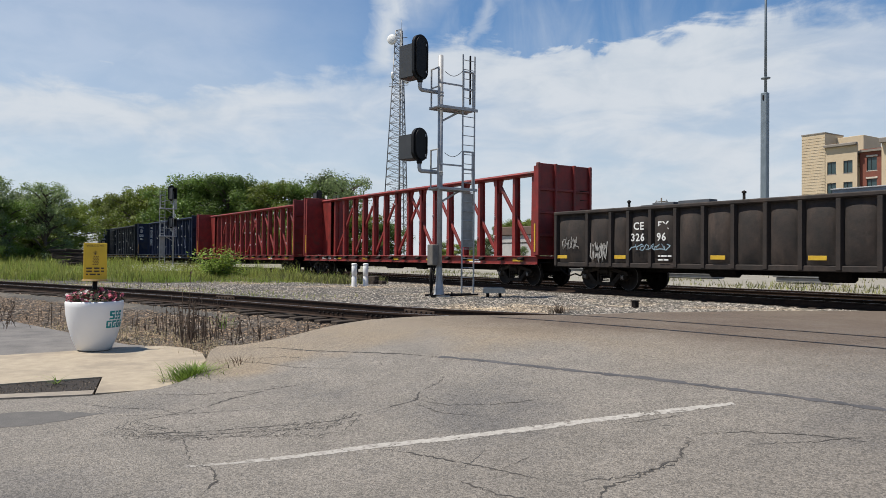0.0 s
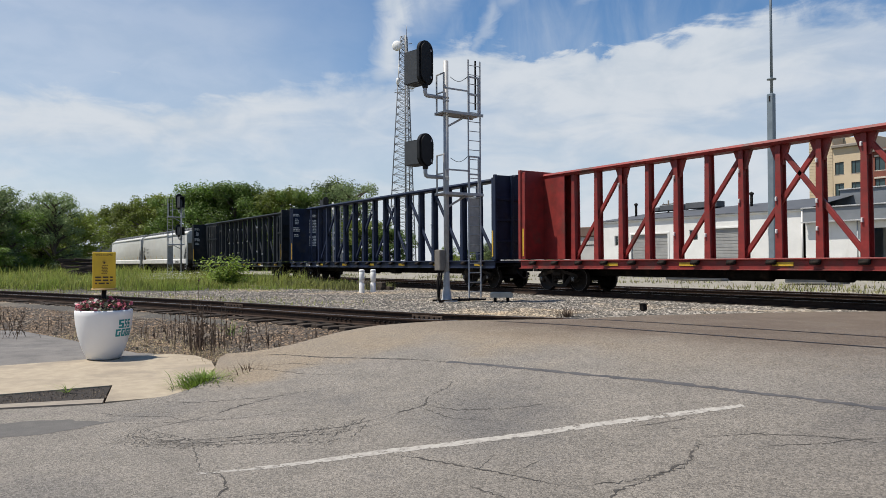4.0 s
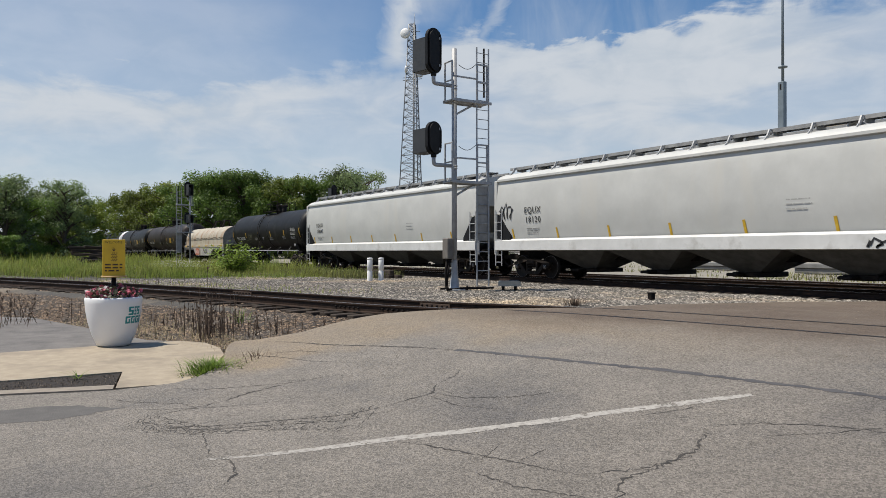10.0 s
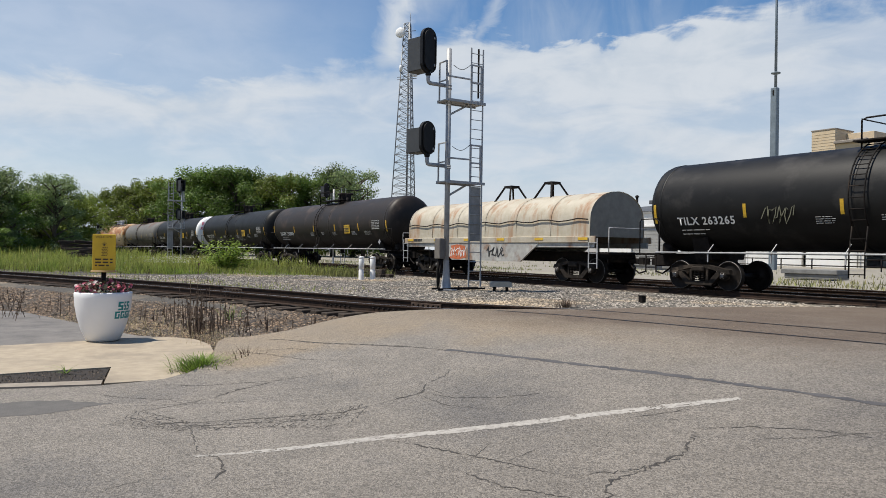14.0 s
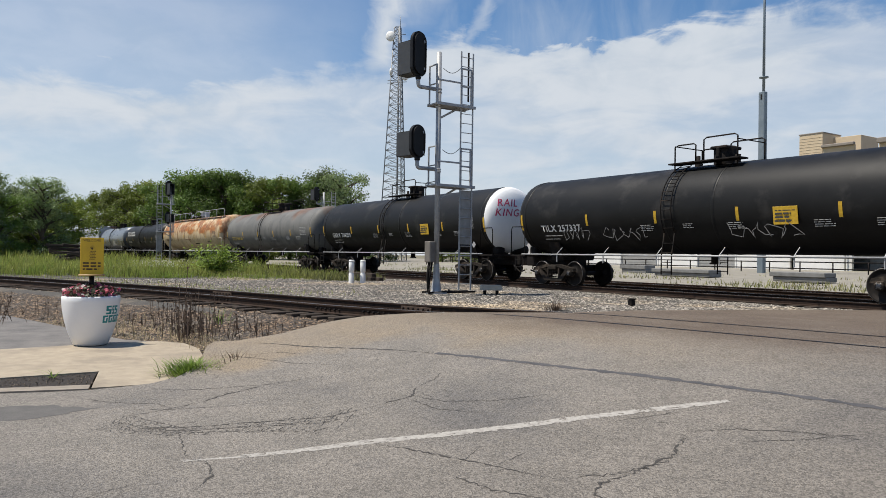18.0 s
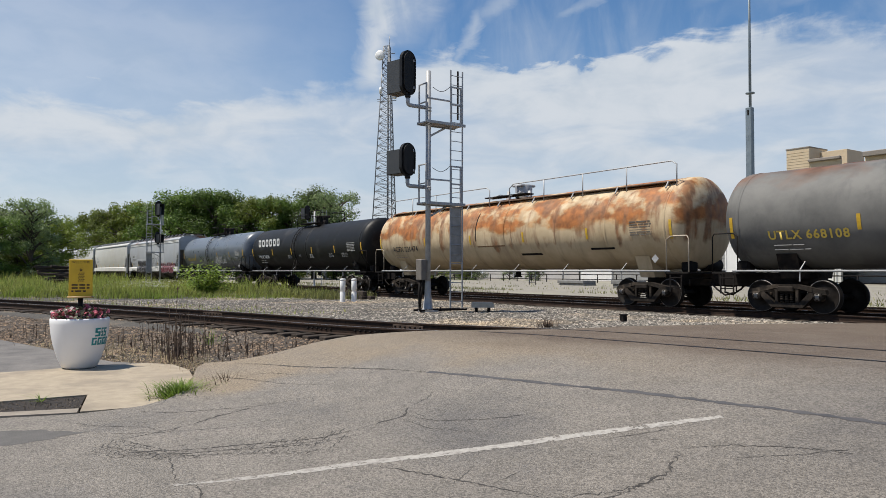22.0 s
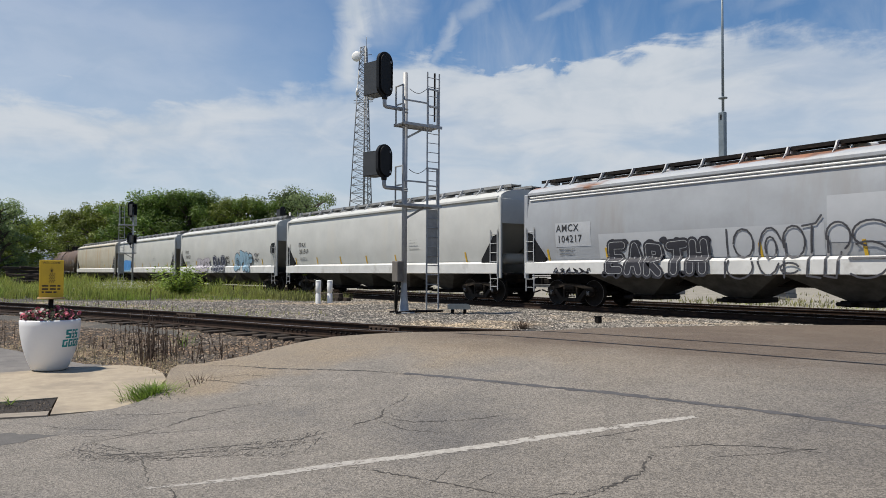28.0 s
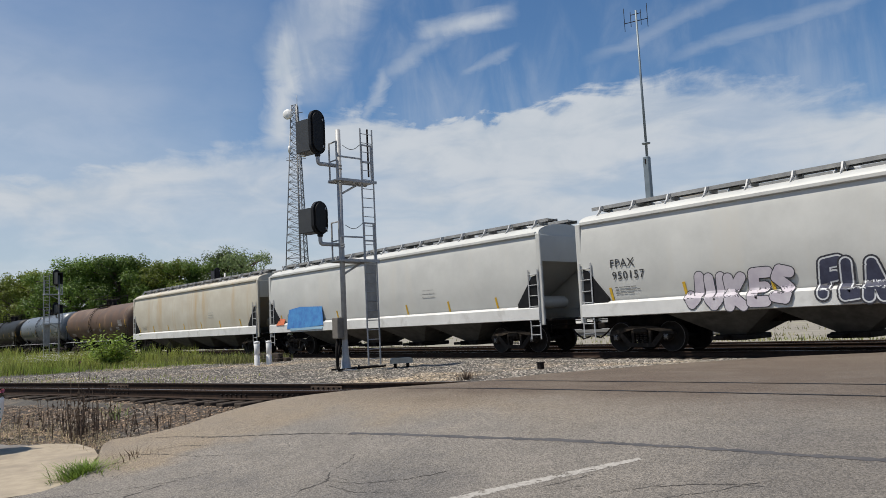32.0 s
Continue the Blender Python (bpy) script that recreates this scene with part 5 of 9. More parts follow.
def coil_car(u0, u1):
    L = u0 - u1
    hl = L / 2
    cream = mat("cream_hood_paint", (0.46, 0.42, 0.34), (0.37, 0.33, 0.25), 2, 0.55, 0, 0.1, 10, stain=(0.28, 0.14, 0.06), sscale=1.1, samt=0.42, stretch=(1.4, 1, 0.25))
    silver = mat("silver_sill_paint", (0.45, 0.45, 0.42), (0.3, 0.29, 0.27), 3, 0.6, 0.1, 0, 1, stain=(0.22, 0.13, 0.08), sscale=1.2, samt=0.4)
    black = mat("hood_end_grey", (0.3, 0.28, 0.23), (0.22, 0.2, 0.17), 3, 0.6)
    car = thing("coil_car", "cream hooded steel-coil car with rust streaks and a silver well", "rail car", "cars of the freight train")
    W = 1.42
    sect = [(-W, 1.7)] + [(-W + 0.02 + 0.0, 2.2)] + [(-(W - 0.03) * math.cos(a), 2.35 + 1.05 * math.sin(a)) for a in [math.pi / 2 * k / 8 for k in range(9)]]
    full = sect + [(-y, z) for y, z in sect[-2::-1]]
    hood = part("hood", Mesh().loft([[(-hl + 0.35 + (L - 0.7) * k / 10, y, z) for y, z in full] for k in range(11)], closed=False, smooth=True), cream, car)
    for s in (-1, 1):
        pts = [(s * (hl - 0.35), y, z) for y, z in full]
        part("hood_end", Mesh().add(pts, [tuple(range(len(pts)))[:: 1 if s > 0 else -1]]), black if s > 0 else cream, hood, "dull grey hood end" if s > 0 else "")
    for k in range(7):
        x = -hl + 0.35 + (L - 0.7) * k / 6
        part("hood_rib", Mesh().loft([[(x - 0.03, y * 1.012, z + 0.012) for y, z in full], [(x + 0.03, y * 1.012, z + 0.012) for y, z in full]], closed=False), cream, hood)
    part("drip_edge", Mesh().tube([(-hl + 0.4 + k * (L - 0.8) / 24, -W - 0.03, 2.32 + 0.05 * math.sin(k * 1.7)) for k in range(25)], 0.022, 6), DARK, hood, "dark sagging tie cable along the hood")
    for x in (0.05, 2.7):
        m = Mesh()
        for y in (-0.55, 0.55):
            m.beam((x - 0.55, y, 3.25), (x - 0.2, 0.0 + y * 0.4, 3.95), 0.08, 0.08, 0.01).beam((x + 0.55, y, 3.25), (x + 0.2, y * 0.4, 3.95), 0.08, 0.08, 0.01)
        m.box((x, 0, 3.96), (0.5, 0.5, 0.1), 0.02)
        part("lifting_bracket", m, DARK, hood)
    for s in (-1, 1):
        part("side_sill", Mesh().box((0, s * (W + 0.03), 1.6), (L, 0.08, 0.24), 0.015), cream, car)
        part("well_side", Mesh().prism([(-hl + 3.0, 1.5), (hl - 3.0, 1.5), (hl - 4.2, 0.72), (-hl + 4.2, 0.72)], s * W - 0.04, s * W + 0.04), silver, car)
        part("slope_sill", Mesh().box((0, s * (W - 0.02), 1.4), (L - 0.2, 0.06, 0.2), 0.01), silver, car)
    for s in (-1, 1):
        part("end_platform", Mesh().box((s * (hl + 0.1), 0, 1.1), (1.0, 2.8, 0.08), 0.01), DARK, car)
        part("ladder", ladder_mesh("coil_ladder", 1.1, 0.42, 3, 0.016, GALV), GALV, car, at=(s * (hl - 0.1), -W - 0.06, 0.55))
        rail = Mesh().tube([(s * (hl + 0.5), -1.3, 1.1), (s * (hl + 0.5), -1.3, 2.0), (s * (hl + 0.5), 1.3, 2.0), (s * (hl + 0.5), 1.3, 1.1)], 0.02, 6)
        part("end_railing", rail, GALV, car)
    part("centre_sill", Mesh().box((0, 0, 0.95), (L + 0.6, 0.6, 0.4), 0.03), DARK, car)
    for k in range(6):
        part("reflector", Mesh().box((0, 0, 0), (0.5, 0.012, 0.1), 0.003), YELLOW, car, "yellow reflective strip", at=(-hl + 0.6 + k * (L - 1.2) / 5, -W - 0.08, 1.62))
    bars(car, -hl + 0.9, 1.62, -W - 0.076, 1, 0.9, 0.12, 0.1, BLACKTXT)
    part("graffiti", Mesh().prism([(0, 0.06), (0.1, 0.62), (0.6, 0.68), (1.2, 0.6), (1.3, 0.1), (0.7, 0.0)], -0.003, 0.003), mat("orange_spray", (0.5, 0.13, 0.05), (0.38, 0.1, 0.04), 5, 0.7), car, "orange spray-painted block", at=(-2.6, -W - 0.046, 0.74))
    scrawl(car, -2.55, 0.82, 1.2, 0.5, -W - 0.052, WHITETXT, 21, 0.02, 6)
    scrawl(car, 0.2, 0.85, 1.2, 0.5, -W - 0.046, BLACKTXT, 22, 0.035, 4)
    add_ends(car, hl + 0.45, 1.95)
    return car, hl


# ---- the train: each car with the places of its two ends at 0 s ----
def build_train():
    red = mat("faded_red_oxide_paint", (0.25, 0.022, 0.018), (0.14, 0.015, 0.012), 2.2, 0.6, 0, 0.1, 10, stain=(0.09, 0.04, 0.03), sscale=0.9, samt=0.35)
    navy = mat("navy_paint", (0.018, 0.027, 0.058), (0.011, 0.016, 0.033), 2.2, 0.5, 0, 0.1, 10, stain=(0.04, 0.04, 0.042), sscale=0.9, samt=0.35)
    slate = mat("dark_slate_paint", (0.02, 0.024, 0.029), (0.012, 0.015, 0.018), 2.2, 0.55, 0, 0.1, 10, stain=(0.04, 0.038, 0.036), sscale=0.9, samt=0.4)
    grain = mat("pale_grey_hopper_paint", (0.53, 0.532, 0.505), (0.46, 0.462, 0.438), 0.8, 0.5, 0, 0.06, 4, stain=(0.5, 0.49, 0.45), sscale=0.55, samt=0.25, stretch=(2.0, 1, 0.25))
    cream = mat("cream_hopper_paint", (0.52, 0.49, 0.41), (0.45, 0.41, 0.33), 0.8, 0.5, 0, 0.06, 4, stain=(0.45, 0.34, 0.2), sscale=0.5, samt=0.3, stretch=(2.0, 1, 0.25))
    old = mat("old_grey_hopper_paint", (0.36, 0.38, 0.405), (0.31, 0.325, 0.345), 0.8, 0.55, 0, 0.06, 4, stain=(0.3, 0.3, 0.3), sscale=0.5, samt=0.35, stretch=(1.6, 1, 0.3))
    rust_above(old, 3.5, 4.35, (0.28, 0.11, 0.045), 0.7, 0.5, (0.6, 1, 1.6), 0.1)
    black = mat("black_tank_paint", (0.011, 0.011, 0.011), (0.007, 0.007, 0.007), 1.2, 0.5, 0, 0.04, 6, stain=(0.035, 0.033, 0.031), sscale=0.7, samt=0.35)
    brown = mat("brown_black_tank_paint", (0.03, 0.024, 0.021), (0.019, 0.016, 0.0145), 1.2, 0.5, 0, 0.05, 6, stain=(0.07, 0.05, 0.04), sscale=0.7, samt=0.4)
    greyr = mat("grey_tank_paint_rusting", (0.165, 0.162, 0.152), (0.115, 0.114, 0.108), 1.0, 0.6, 0, 0.05, 6, stain=(0.07, 0.07, 0.072), sscale=0.6, samt=0.4, stretch=(1, 1, 0.5))
    rust_above(greyr, 2.2, 4.1, (0.2, 0.09, 0.045), 0.5, 0.46, (0.7, 1, 1), 0.2)
    rusty = mat("cream_tank_paint_rusted", (0.58, 0.46, 0.3), (0.44, 0.335, 0.2), 0.9, 0.6, 0, 0.05, 6, stain=(0.36, 0.27, 0.17), sscale=0.8, samt=0.5, stretch=(2.2, 1, 0.22))
    rust_above(rusty, 1.9, 3.0, (0.5, 0.27, 0.1), 0.95, 0.465, (0.75, 0.75, 1.25), 0.1)
    rust_above(rusty, 2.1, 3.0, (0.4, 0.135, 0.028), 0.95, 0.525, (0.75, 0.75, 1.25), 0.07)
    rust_above(rusty, 1.4, 2.2, (0.3, 0.14, 0.06), 1.4, 0.56, (1.5, 1.5, 0.3), 0.12)
    blue = mat("blue_grey_tank_paint", (0.12, 0.138, 0.165), (0.085, 0.1, 0.12), 1.2, 0.3, 0, 0.03, 6, stain=(0.14, 0.14, 0.15), sscale=0.5, samt=0.3)
    oxide = mat("rust_brown_tank_paint", (0.12, 0.07, 0.045), (0.07, 0.045, 0.033), 1.0, 0.65, 0, 0.06, 6, stain=(0.2, 0.13, 0.08), sscale=0.6, samt=0.4)
    for m in (black, brown, navy, slate, greyr):
        m.node_tree.nodes["Principled BSDF"].inputs["Specular IOR Level"].default_value = 0.22
    headw = mat("white_tank_head", (0.86, 0.86, 0.85), (0.78, 0.78, 0.77), 1.2, 0.5)
    cars = []

    def add(u0, u1, made):
        car, hl = made
        car.matrix_world = pose((u0 + u1) / 2, MAIN_Y, RAIL)
        cars.append((car, (u0 + u1) / 2))
        return car

    def run(u0, u1, fn, *a, **k):
        return add(u0, u1, fn(u0, u1, *a, **k))

    run(-3.9, -20.75, gondola)
    run(-21.9, -44.25, centerbeam, red, "faded red centre-beam lumber flat car, empty", seed=1, number="NRN  873   893")
    run(-45.95, -68.17, centerbeam, red, "faded red centre-beam lumber flat car, empty", seed=2)
    run(-69.8, -92.55, centerbeam, navy, "dark navy centre-beam lumber flat car, empty", seed=3, number="NOKL  853", marks=WHITETXT)
    run(-94.1, -117.0, centerbeam, slate, "slate grey centre-beam lumber flat car with oval panels, empty", ovals=True, seed=4, marks=WHITETXT)
    h = run(-118.5, -138.35, hopper, grain, "clean pale grey covered grain hopper car", "EQUX", "18120", seed=5, text_x=2.1)
    scrawl(h, -9.5, 2.35, 0.9, 0.75, -1.565, BLACKTXT, 31, 0.03, 4)
    scrawl(h, 8.0 - 2.3, 1.15, 1.3, 0.26, -1.63, BLACKTXT, 32, 0.03, 5)
    run(-139.4, -158.95, hopper, grain, "clean pale grey covered grain hopper car", "EQUX", "18845", seed=6)
    t = run(-159.95, -175.6, tank, black, "glossy black tank car with a side scrawl", code="TILX 263265", code_x=1.5, short_rail=True, seed=7)
    scrawl(t, -3.4, 1.95, 0.9, 0.6, -1.42, mat("olive_spray", (0.12, 0.12, 0.08), None, 6, 0.7), 33, 0.014, 5)
    run(-177.7, -191.0, coil_car)
    run(-192.55, -209.95, tank, brown, "brown-black dusty tank car", code="NATX 250009", panel=True, seed=9)
    t = run(-210.95, -227.8, tank, black, "black tank car with chalky tags along its side", code="TILX 257337", panel=True, short_rail=True, seed=10)
    chalk = mat("faded_chalk", (0.15, 0.15, 0.147), (0.09, 0.09, 0.088), 8, 0.9)
    for k, (x, w) in enumerate(((-5.5, 1.3), (-3.4, 1.8), (1.5, 2.2))):
        scrawl(t, x, 1.65, w, 0.5, -1.43, chalk, 40 + k, 0.011, 5)
    t = run(-229.2, -246.1, tank, black, "black tank car with a white end painted with red words", head=headw, head_label="white tank end with red painted words", code="GBRX 704209", panel=True, short_rail=True, seed=11)
    pink = mat("red_spray", (0.55, 0.05, 0.12), None, 6, 0.6)
    for w, z, y in (("RAIL", 3.2, -1.0), ("KINGS", 2.78, -1.12)):
        me = letters(w, 0.32, pink, "graffiti", 0.004, 0.25)
        for v in me.vertices:
            v.co.y = 0.52 * (1 - math.sqrt(max(0.02, 1 - ((v.co.x + y) ** 2 + (v.co.z + z - 2.65) ** 2) / 1.43 ** 2))) - 0.014
        part("graffiti", me, pink, t, "red spray-painted word", at=pose(8.45, y, z, 0, 0, 90))
    run(-246.95, -264.0, tank, greyr, "weathered grey tank car rusting along the top", code="UTLX 668108", code_mat=YELTXT, seed=12)
    run(-265.0, -284.05, tank, rusty, "cream insulated tank car with broad orange rust patches", R=1.5, rail_long=True, code="ACFX 220474", code_mat=BLACKTXT, jacket=True, seed=13)
    t = run(-285.2, -302.25, tank, black, "black tank car with a white maker's mark", code="PROX 76824", code_h=0.21, seed=14)
    logo_bars(t, -8.5 + 1.65, 2.78, -1.425)
    t = run(-303.2, -319.2, tank, blue, "blue-grey tank car with a sprayed tag", R=1.45, code="UTLX 642990", code_mat=YELTXT, seed=15)
    scrawl(t, 1.3, 1.55, 1.5, 0.9, -1.46, GALV, 50, 0.016, 6)
    scrawl(t, 1.5, 1.65, 1.3, 0.7, -1.455, GALV, 53, 0.014, 5)
    scrawl(t, 2.9, 1.7, 1.1, 0.45, -1.46, GALV, 51, 0.016, 4)
    bubbles(run(-319.9, -339.8, hopper, old, "old grey covered hopper car with large graffiti and roof rust", "AMCX", "104217", dark_roof=True, seed=16, bays=4), "a")
    run(-341.0, -360.5, hopper, grain, "pale grey covered hopper car", "FPAX", "201569", seed=17, rise=0.06)
    bubbles(run(-361.8, -380.5, hopper, grain, "pale grey covered hopper car with blue bubble graffiti", "FPAX", "950157", seed=18, rise=0.06, text_x=1.35), "b")
    bubbles(run(-381.9, -401.0, hopper, grain, "pale grey covered hopper car with a small blue graffiti block", None, None, seed=19), "c")
    run(-402.1, -421.5, hopper, cream, "cream covered hopper car stained along the eaves", None, None, seed=20)
    run(-423.1, -439.7, tank, oxide, "rust-brown tank car with dull sides", seed=21)
    run(-441.2, -457.6, tank, blue, "plain blue-grey tank car near the tail", seed=22)
    run(-459.1, -475.5, tank, black, "plain black tank car near the tail", seed=23)
    run(-477.0, -493.4, tank, black, "plain black tank car at the tail", seed=24)
    return cars


def logo_bars(car, x, z, y):
    """A company mark as plain slanted white blocks."""
    m = Mesh()
    for k in range(6):
        ring = [(0.02, 0.06), (0.06, 0.02), (0.3, 0.02), (0.34, 0.06), (0.34, 0.34), (0.3, 0.38), (0.06, 0.38), (0.02, 0.34)]
        inner = [(0.11, 0.13), (0.12, 0.12), (0.24, 0.12), (0.25, 0.13), (0.25, 0.27), (0.24, 0.28), (0.12, 0.28), (0.11, 0.27)]
        rows = [[(1.4 * (k * 0.46 + a + 0.2 * b), 0, 1.36 * b) for a, b in loop] for loop in (ring, inner)]
        m.loft(rows)
    return part("company_mark", m, WHITETXT, car, "white slanted company mark", at=pose(x, y, z, 5, 0, 0))


def bubbles(car, which):
    """Large sprayed lettering as plain outlined bubble shapes."""
    Y = -1.562
    def blob(cx, cz, rx, rz, fill, line, seed, y, lobes=5):
        rnd = random.Random(seed)
        ph = rnd.uniform(0, 6.28)
        pts = [(cx + rx * (1 + 0.16 * math.sin(lobes * a + ph)) * math.cos(a), cz + rz * (1 + 0.13 * math.cos((lobes - 1) * a + ph)) * math.sin(a)) for a in [2 * math.pi * k / 36 for k in range(36)]]
        if fill:
            part("graffiti", Mesh().add([(x, 0, z) for x, z in pts], [tuple(range(36))]), fill, car, "", at=(0, y, 0))
        m = Mesh()
        ribbon(m, pts, 0.045, closed=True)
        for q in range(2):
            a0 = rnd.uniform(0, 6.28)
            ribbon(m, [(cx + rx * 0.45 * math.cos(a0 + q * 2 + 0.35 * k) + (0.1 * rx * k / 8), cz + rz * 0.5 * math.sin(a0 + q * 2 + 0.35 * k)) for k in range(9)], 0.035)
        part("graffiti", m, line, car, "", at=(0, y - 0.003, 0))

    def fat(strokes, layers, y):
        """Fat sprayed letters: each stroke as a round-ended band, wider bands under narrower ones."""
        for lay, (paint, r) in enumerate(layers):
            m, n = Mesh(), 0
            for line in strokes:
                pts = []
                for (ax, az), (bx, bz) in zip(line, line[1:]):
                    k = max(1, int(math.hypot(bx - ax, bz - az) / 0.07))
                    pts += [(ax + (bx - ax) * q / k, az + (bz - az) * q / k) for q in range(k)]
                pts.append(line[-1])
                rows = []
                for q, (x, z) in enumerate(pts):
                    a, b = pts[max(0, q - 1)], pts[min(len(pts) - 1, q + 1)]
                    d = math.hypot(b[0] - a[0], b[1] - a[1]) or 1
                    ux, uz = -(b[1] - a[1]) / d * r, (b[0] - a[0]) / d * r
                    rows.append([(x + ux * f, -0.00015 * n, z + uz * f) for f in (1, 0.66, 0.33, 0, -0.33, -0.66, -1)])
                m.loft(rows, closed=False)
                n += 1
                for cx, cz in line:
                    m.loft([[(cx + r * f * math.cos(0.449 * q), -0.00015 * n, cz + r * f * math.sin(0.449 * q)) for q in range(14)] for f in (1, 0.7, 0.4, 0.02)])
                    n += 1
            part("graffiti", m, paint, car, "", at=(0, y - 0.003 * lay, 0))

    def bend(cx, cz, rx, rz, a0, a1, n=12):
        return [(cx + rx * math.cos(radians(a0 + (a1 - a0) * k / n)), cz + rz * math.sin(radians(a0 + (a1 - a0) * k / n))) for k in range(n + 1)]

    SHAPES = {"E": [[(0.9, 1), (0, 1), (0, 0), (0.9, 0)], [(0, 0.5), (0.7, 0.5)]], "A": [[(0, 0), (0.4, 1), (0.9, 0)], [(0.2, 0.35), (0.7, 0.35)]], "R": [[(0, 0), (0, 1), (0.7, 0.95), (0.75, 0.6), (0, 0.5), (0.85, 0)]],
              "T": [[(-0.1, 0.95), (0.95, 1.0)], [(0.42, 0.95), (0.42, 0)]], "H": [[(0, 0), (0.05, 1)], [(0.85, 0), (0.8, 1)], [(0, 0.5), (0.85, 0.5)]], "F": [[(0.9, 1), (0.05, 0.95), (0, 0)], [(0, 0.5), (0.7, 0.55)]],
              "L": [[(0.1, 1), (0, 0), (0.8, 0.05)]], "I": [[(0.4, 1), (0.45, 0)]], "K": [[(0, 0), (0, 1)], [(0.85, 1), (0.05, 0.45), (0.9, 0)]], "U": [[(0, 1), (0.05, 0.25), (0.4, 0), (0.8, 0.25), (0.85, 1)]],
              "N": [[(0, 0), (0.05, 1), (0.75, 0), (0.85, 1)]], "J": [[(0.7, 1), (0.65, 0.2), (0.3, 0), (0, 0.3)]], "S": [[(0.85, 0.9), (0.3, 1), (0.05, 0.75), (0.8, 0.35), (0.6, 0.02), (0, 0.1)]], "P": [[(0, 0), (0.05, 1), (0.75, 0.9), (0.7, 0.5), (0.05, 0.45)]]}

    def word(text, x0, z0, step, w, h, layers, y, wobble=0.06):
        for k, c in enumerate(text):
            lean, rise = wobble * math.sin(2.1 * k + 1), wobble * math.cos(1.7 * k)
            fat([[(x0 + step * k + w * a + lean * b, z0 + rise + h * b) for a, b in line] for line in SHAPES[c]], layers, y - 0.0035 * len(layers) * k)

    ink = shared("ink", lambda: mat("black_spray", (0.03, 0.03, 0.04), None, 6, 0.6))
    sky = shared("skyblue", lambda: mat("pale_blue_spray", (0.2, 0.34, 0.45), (0.26, 0.38, 0.46), 3, 0.6))
    blk = shared("navyspray", lambda: mat("navy_spray", (0.02, 0.022, 0.045), (0.04, 0.045, 0.08), 3, 0.6))
    redsp = shared("redspray", lambda: mat("crimson_spray", (0.13, 0.014, 0.028), None, 4, 0.6))
    if which == "a":
        pale = shared("palespray", lambda: mat("pale_grey_spray", (0.42, 0.43, 0.44), None, 5, 0.6))
        word("EARTH", -5.75, 1.22, 0.78, 0.5, 0.8, ((ink, 0.2), (pale, 0.125), (ink, 0.105)), Y - 0.006, 0.04)
        for k in range(16):
            blob(-5.9 + 0.25 * k, (1.12, 2.14)[k % 2] + 0.04 * math.sin(k * 2.3), 0.1, 0.06, ink, ink, 60 + k, Y - 0.004, 3)
        grey = shared("greyspray", lambda: mat("grey_spray", (0.06, 0.06, 0.07), None, 5, 0.6))
        lines = [[(-1.5, 1.05), (-1.5, 2.4)], bend(-1.0, 2.0, 0.3, 0.4, 180, -170), bend(-1.05, 1.35, 0.4, 0.34, 150, 400), bend(-0.2, 1.75, 0.34, 0.65, 30, 330), bend(-0.2, 1.85, 0.16, 0.3, 0, 360), bend(0.45, 2.0, 0.3, 0.42, 200, -120), [(0.2, 2.05), (0.25, 1.05)], [(0.7, 2.4), (1.05, 2.45), (1.2, 2.65)], [(0.95, 2.4), (0.85, 1.1), (1.2, 1.05)], bend(1.6, 2.1, 0.3, 0.36, 190, -60), [(1.35, 2.1), (1.3, 1.1), (1.6, 1.05), (1.65, 1.7)], bend(2.4, 2.15, 0.45, 0.32, 250, 0), bend(2.3, 1.5, 0.55, 0.45, 120, -130), [(1.9, 1.55), (2.75, 1.55)], bend(0.4, 1.3, 0.25, 0.14, 20, 330)]
        fat(lines, ((grey, 0.026),), Y - 0.01)
        word("KANAUSK", 3.45, 1.15, 0.76, 0.5, 0.66, ((pale, 0.17), (redsp, 0.145)), Y - 0.006, 0.05)
        scrawl(car, -8.3, 1.12, 1.8, 0.22, Y - 0.01, ink, 179, 0.028, 6)
        buff = shared("buff", lambda: mat("painted_over_patch", (0.44, 0.455, 0.475), (0.39, 0.405, 0.425), 1, 0.5))
        for xa, xb, za, zb in ((-8.25, -6.6, 2.08, 2.92), (-6.25, 1.25, 1.63, 2.46), (1.33, 4.69, 1.95, 3.14)):
            part("patch", Mesh().loft([[(x, hopper_y(za + (zb - za) * q / 8) - 0.005, za + (zb - za) * q / 8) for x in (xa, xb)] for q in range(9)], closed=False, smooth=True), buff, car, "paler painted-over patch")
        for z in (3.94, 3.84):
            part("eave_rib", Mesh().box((0, -1.5, z), (19.2, 0.06, 0.05), 0.015), WHITE, car)
    elif which == "b":
        lilac = shared("lilacspray", lambda: mat("pale_lilac_spray", (0.5, 0.47, 0.5), (0.42, 0.38, 0.43), 3, 0.6))
        white = shared("whitespray", lambda: mat("white_spray", (0.6, 0.62, 0.64), None, 4, 0.6))
        word("JUKES", -5.4, 1.3, 0.62, 0.42, 0.75, ((ink, 0.165), (lilac, 0.14)), Y - 0.006)
        word("FLAIR", -1.75, 1.36, 0.52, 0.36, 0.78, ((ink, 0.2), (white, 0.155), (blk, 0.115)), Y - 0.006)
        fat([bend(2.95, 1.85, 0.28, 0.36, 0, 360)], ((ink, 0.29), (sky, 0.25)), Y - 0.006)
        fat([bend(2.98, 1.85, 0.22, 0.26, 40, 400), bend(3.0, 1.85, 0.1, 0.12, 0, 300)], ((ink, 0.022),), Y - 0.05)
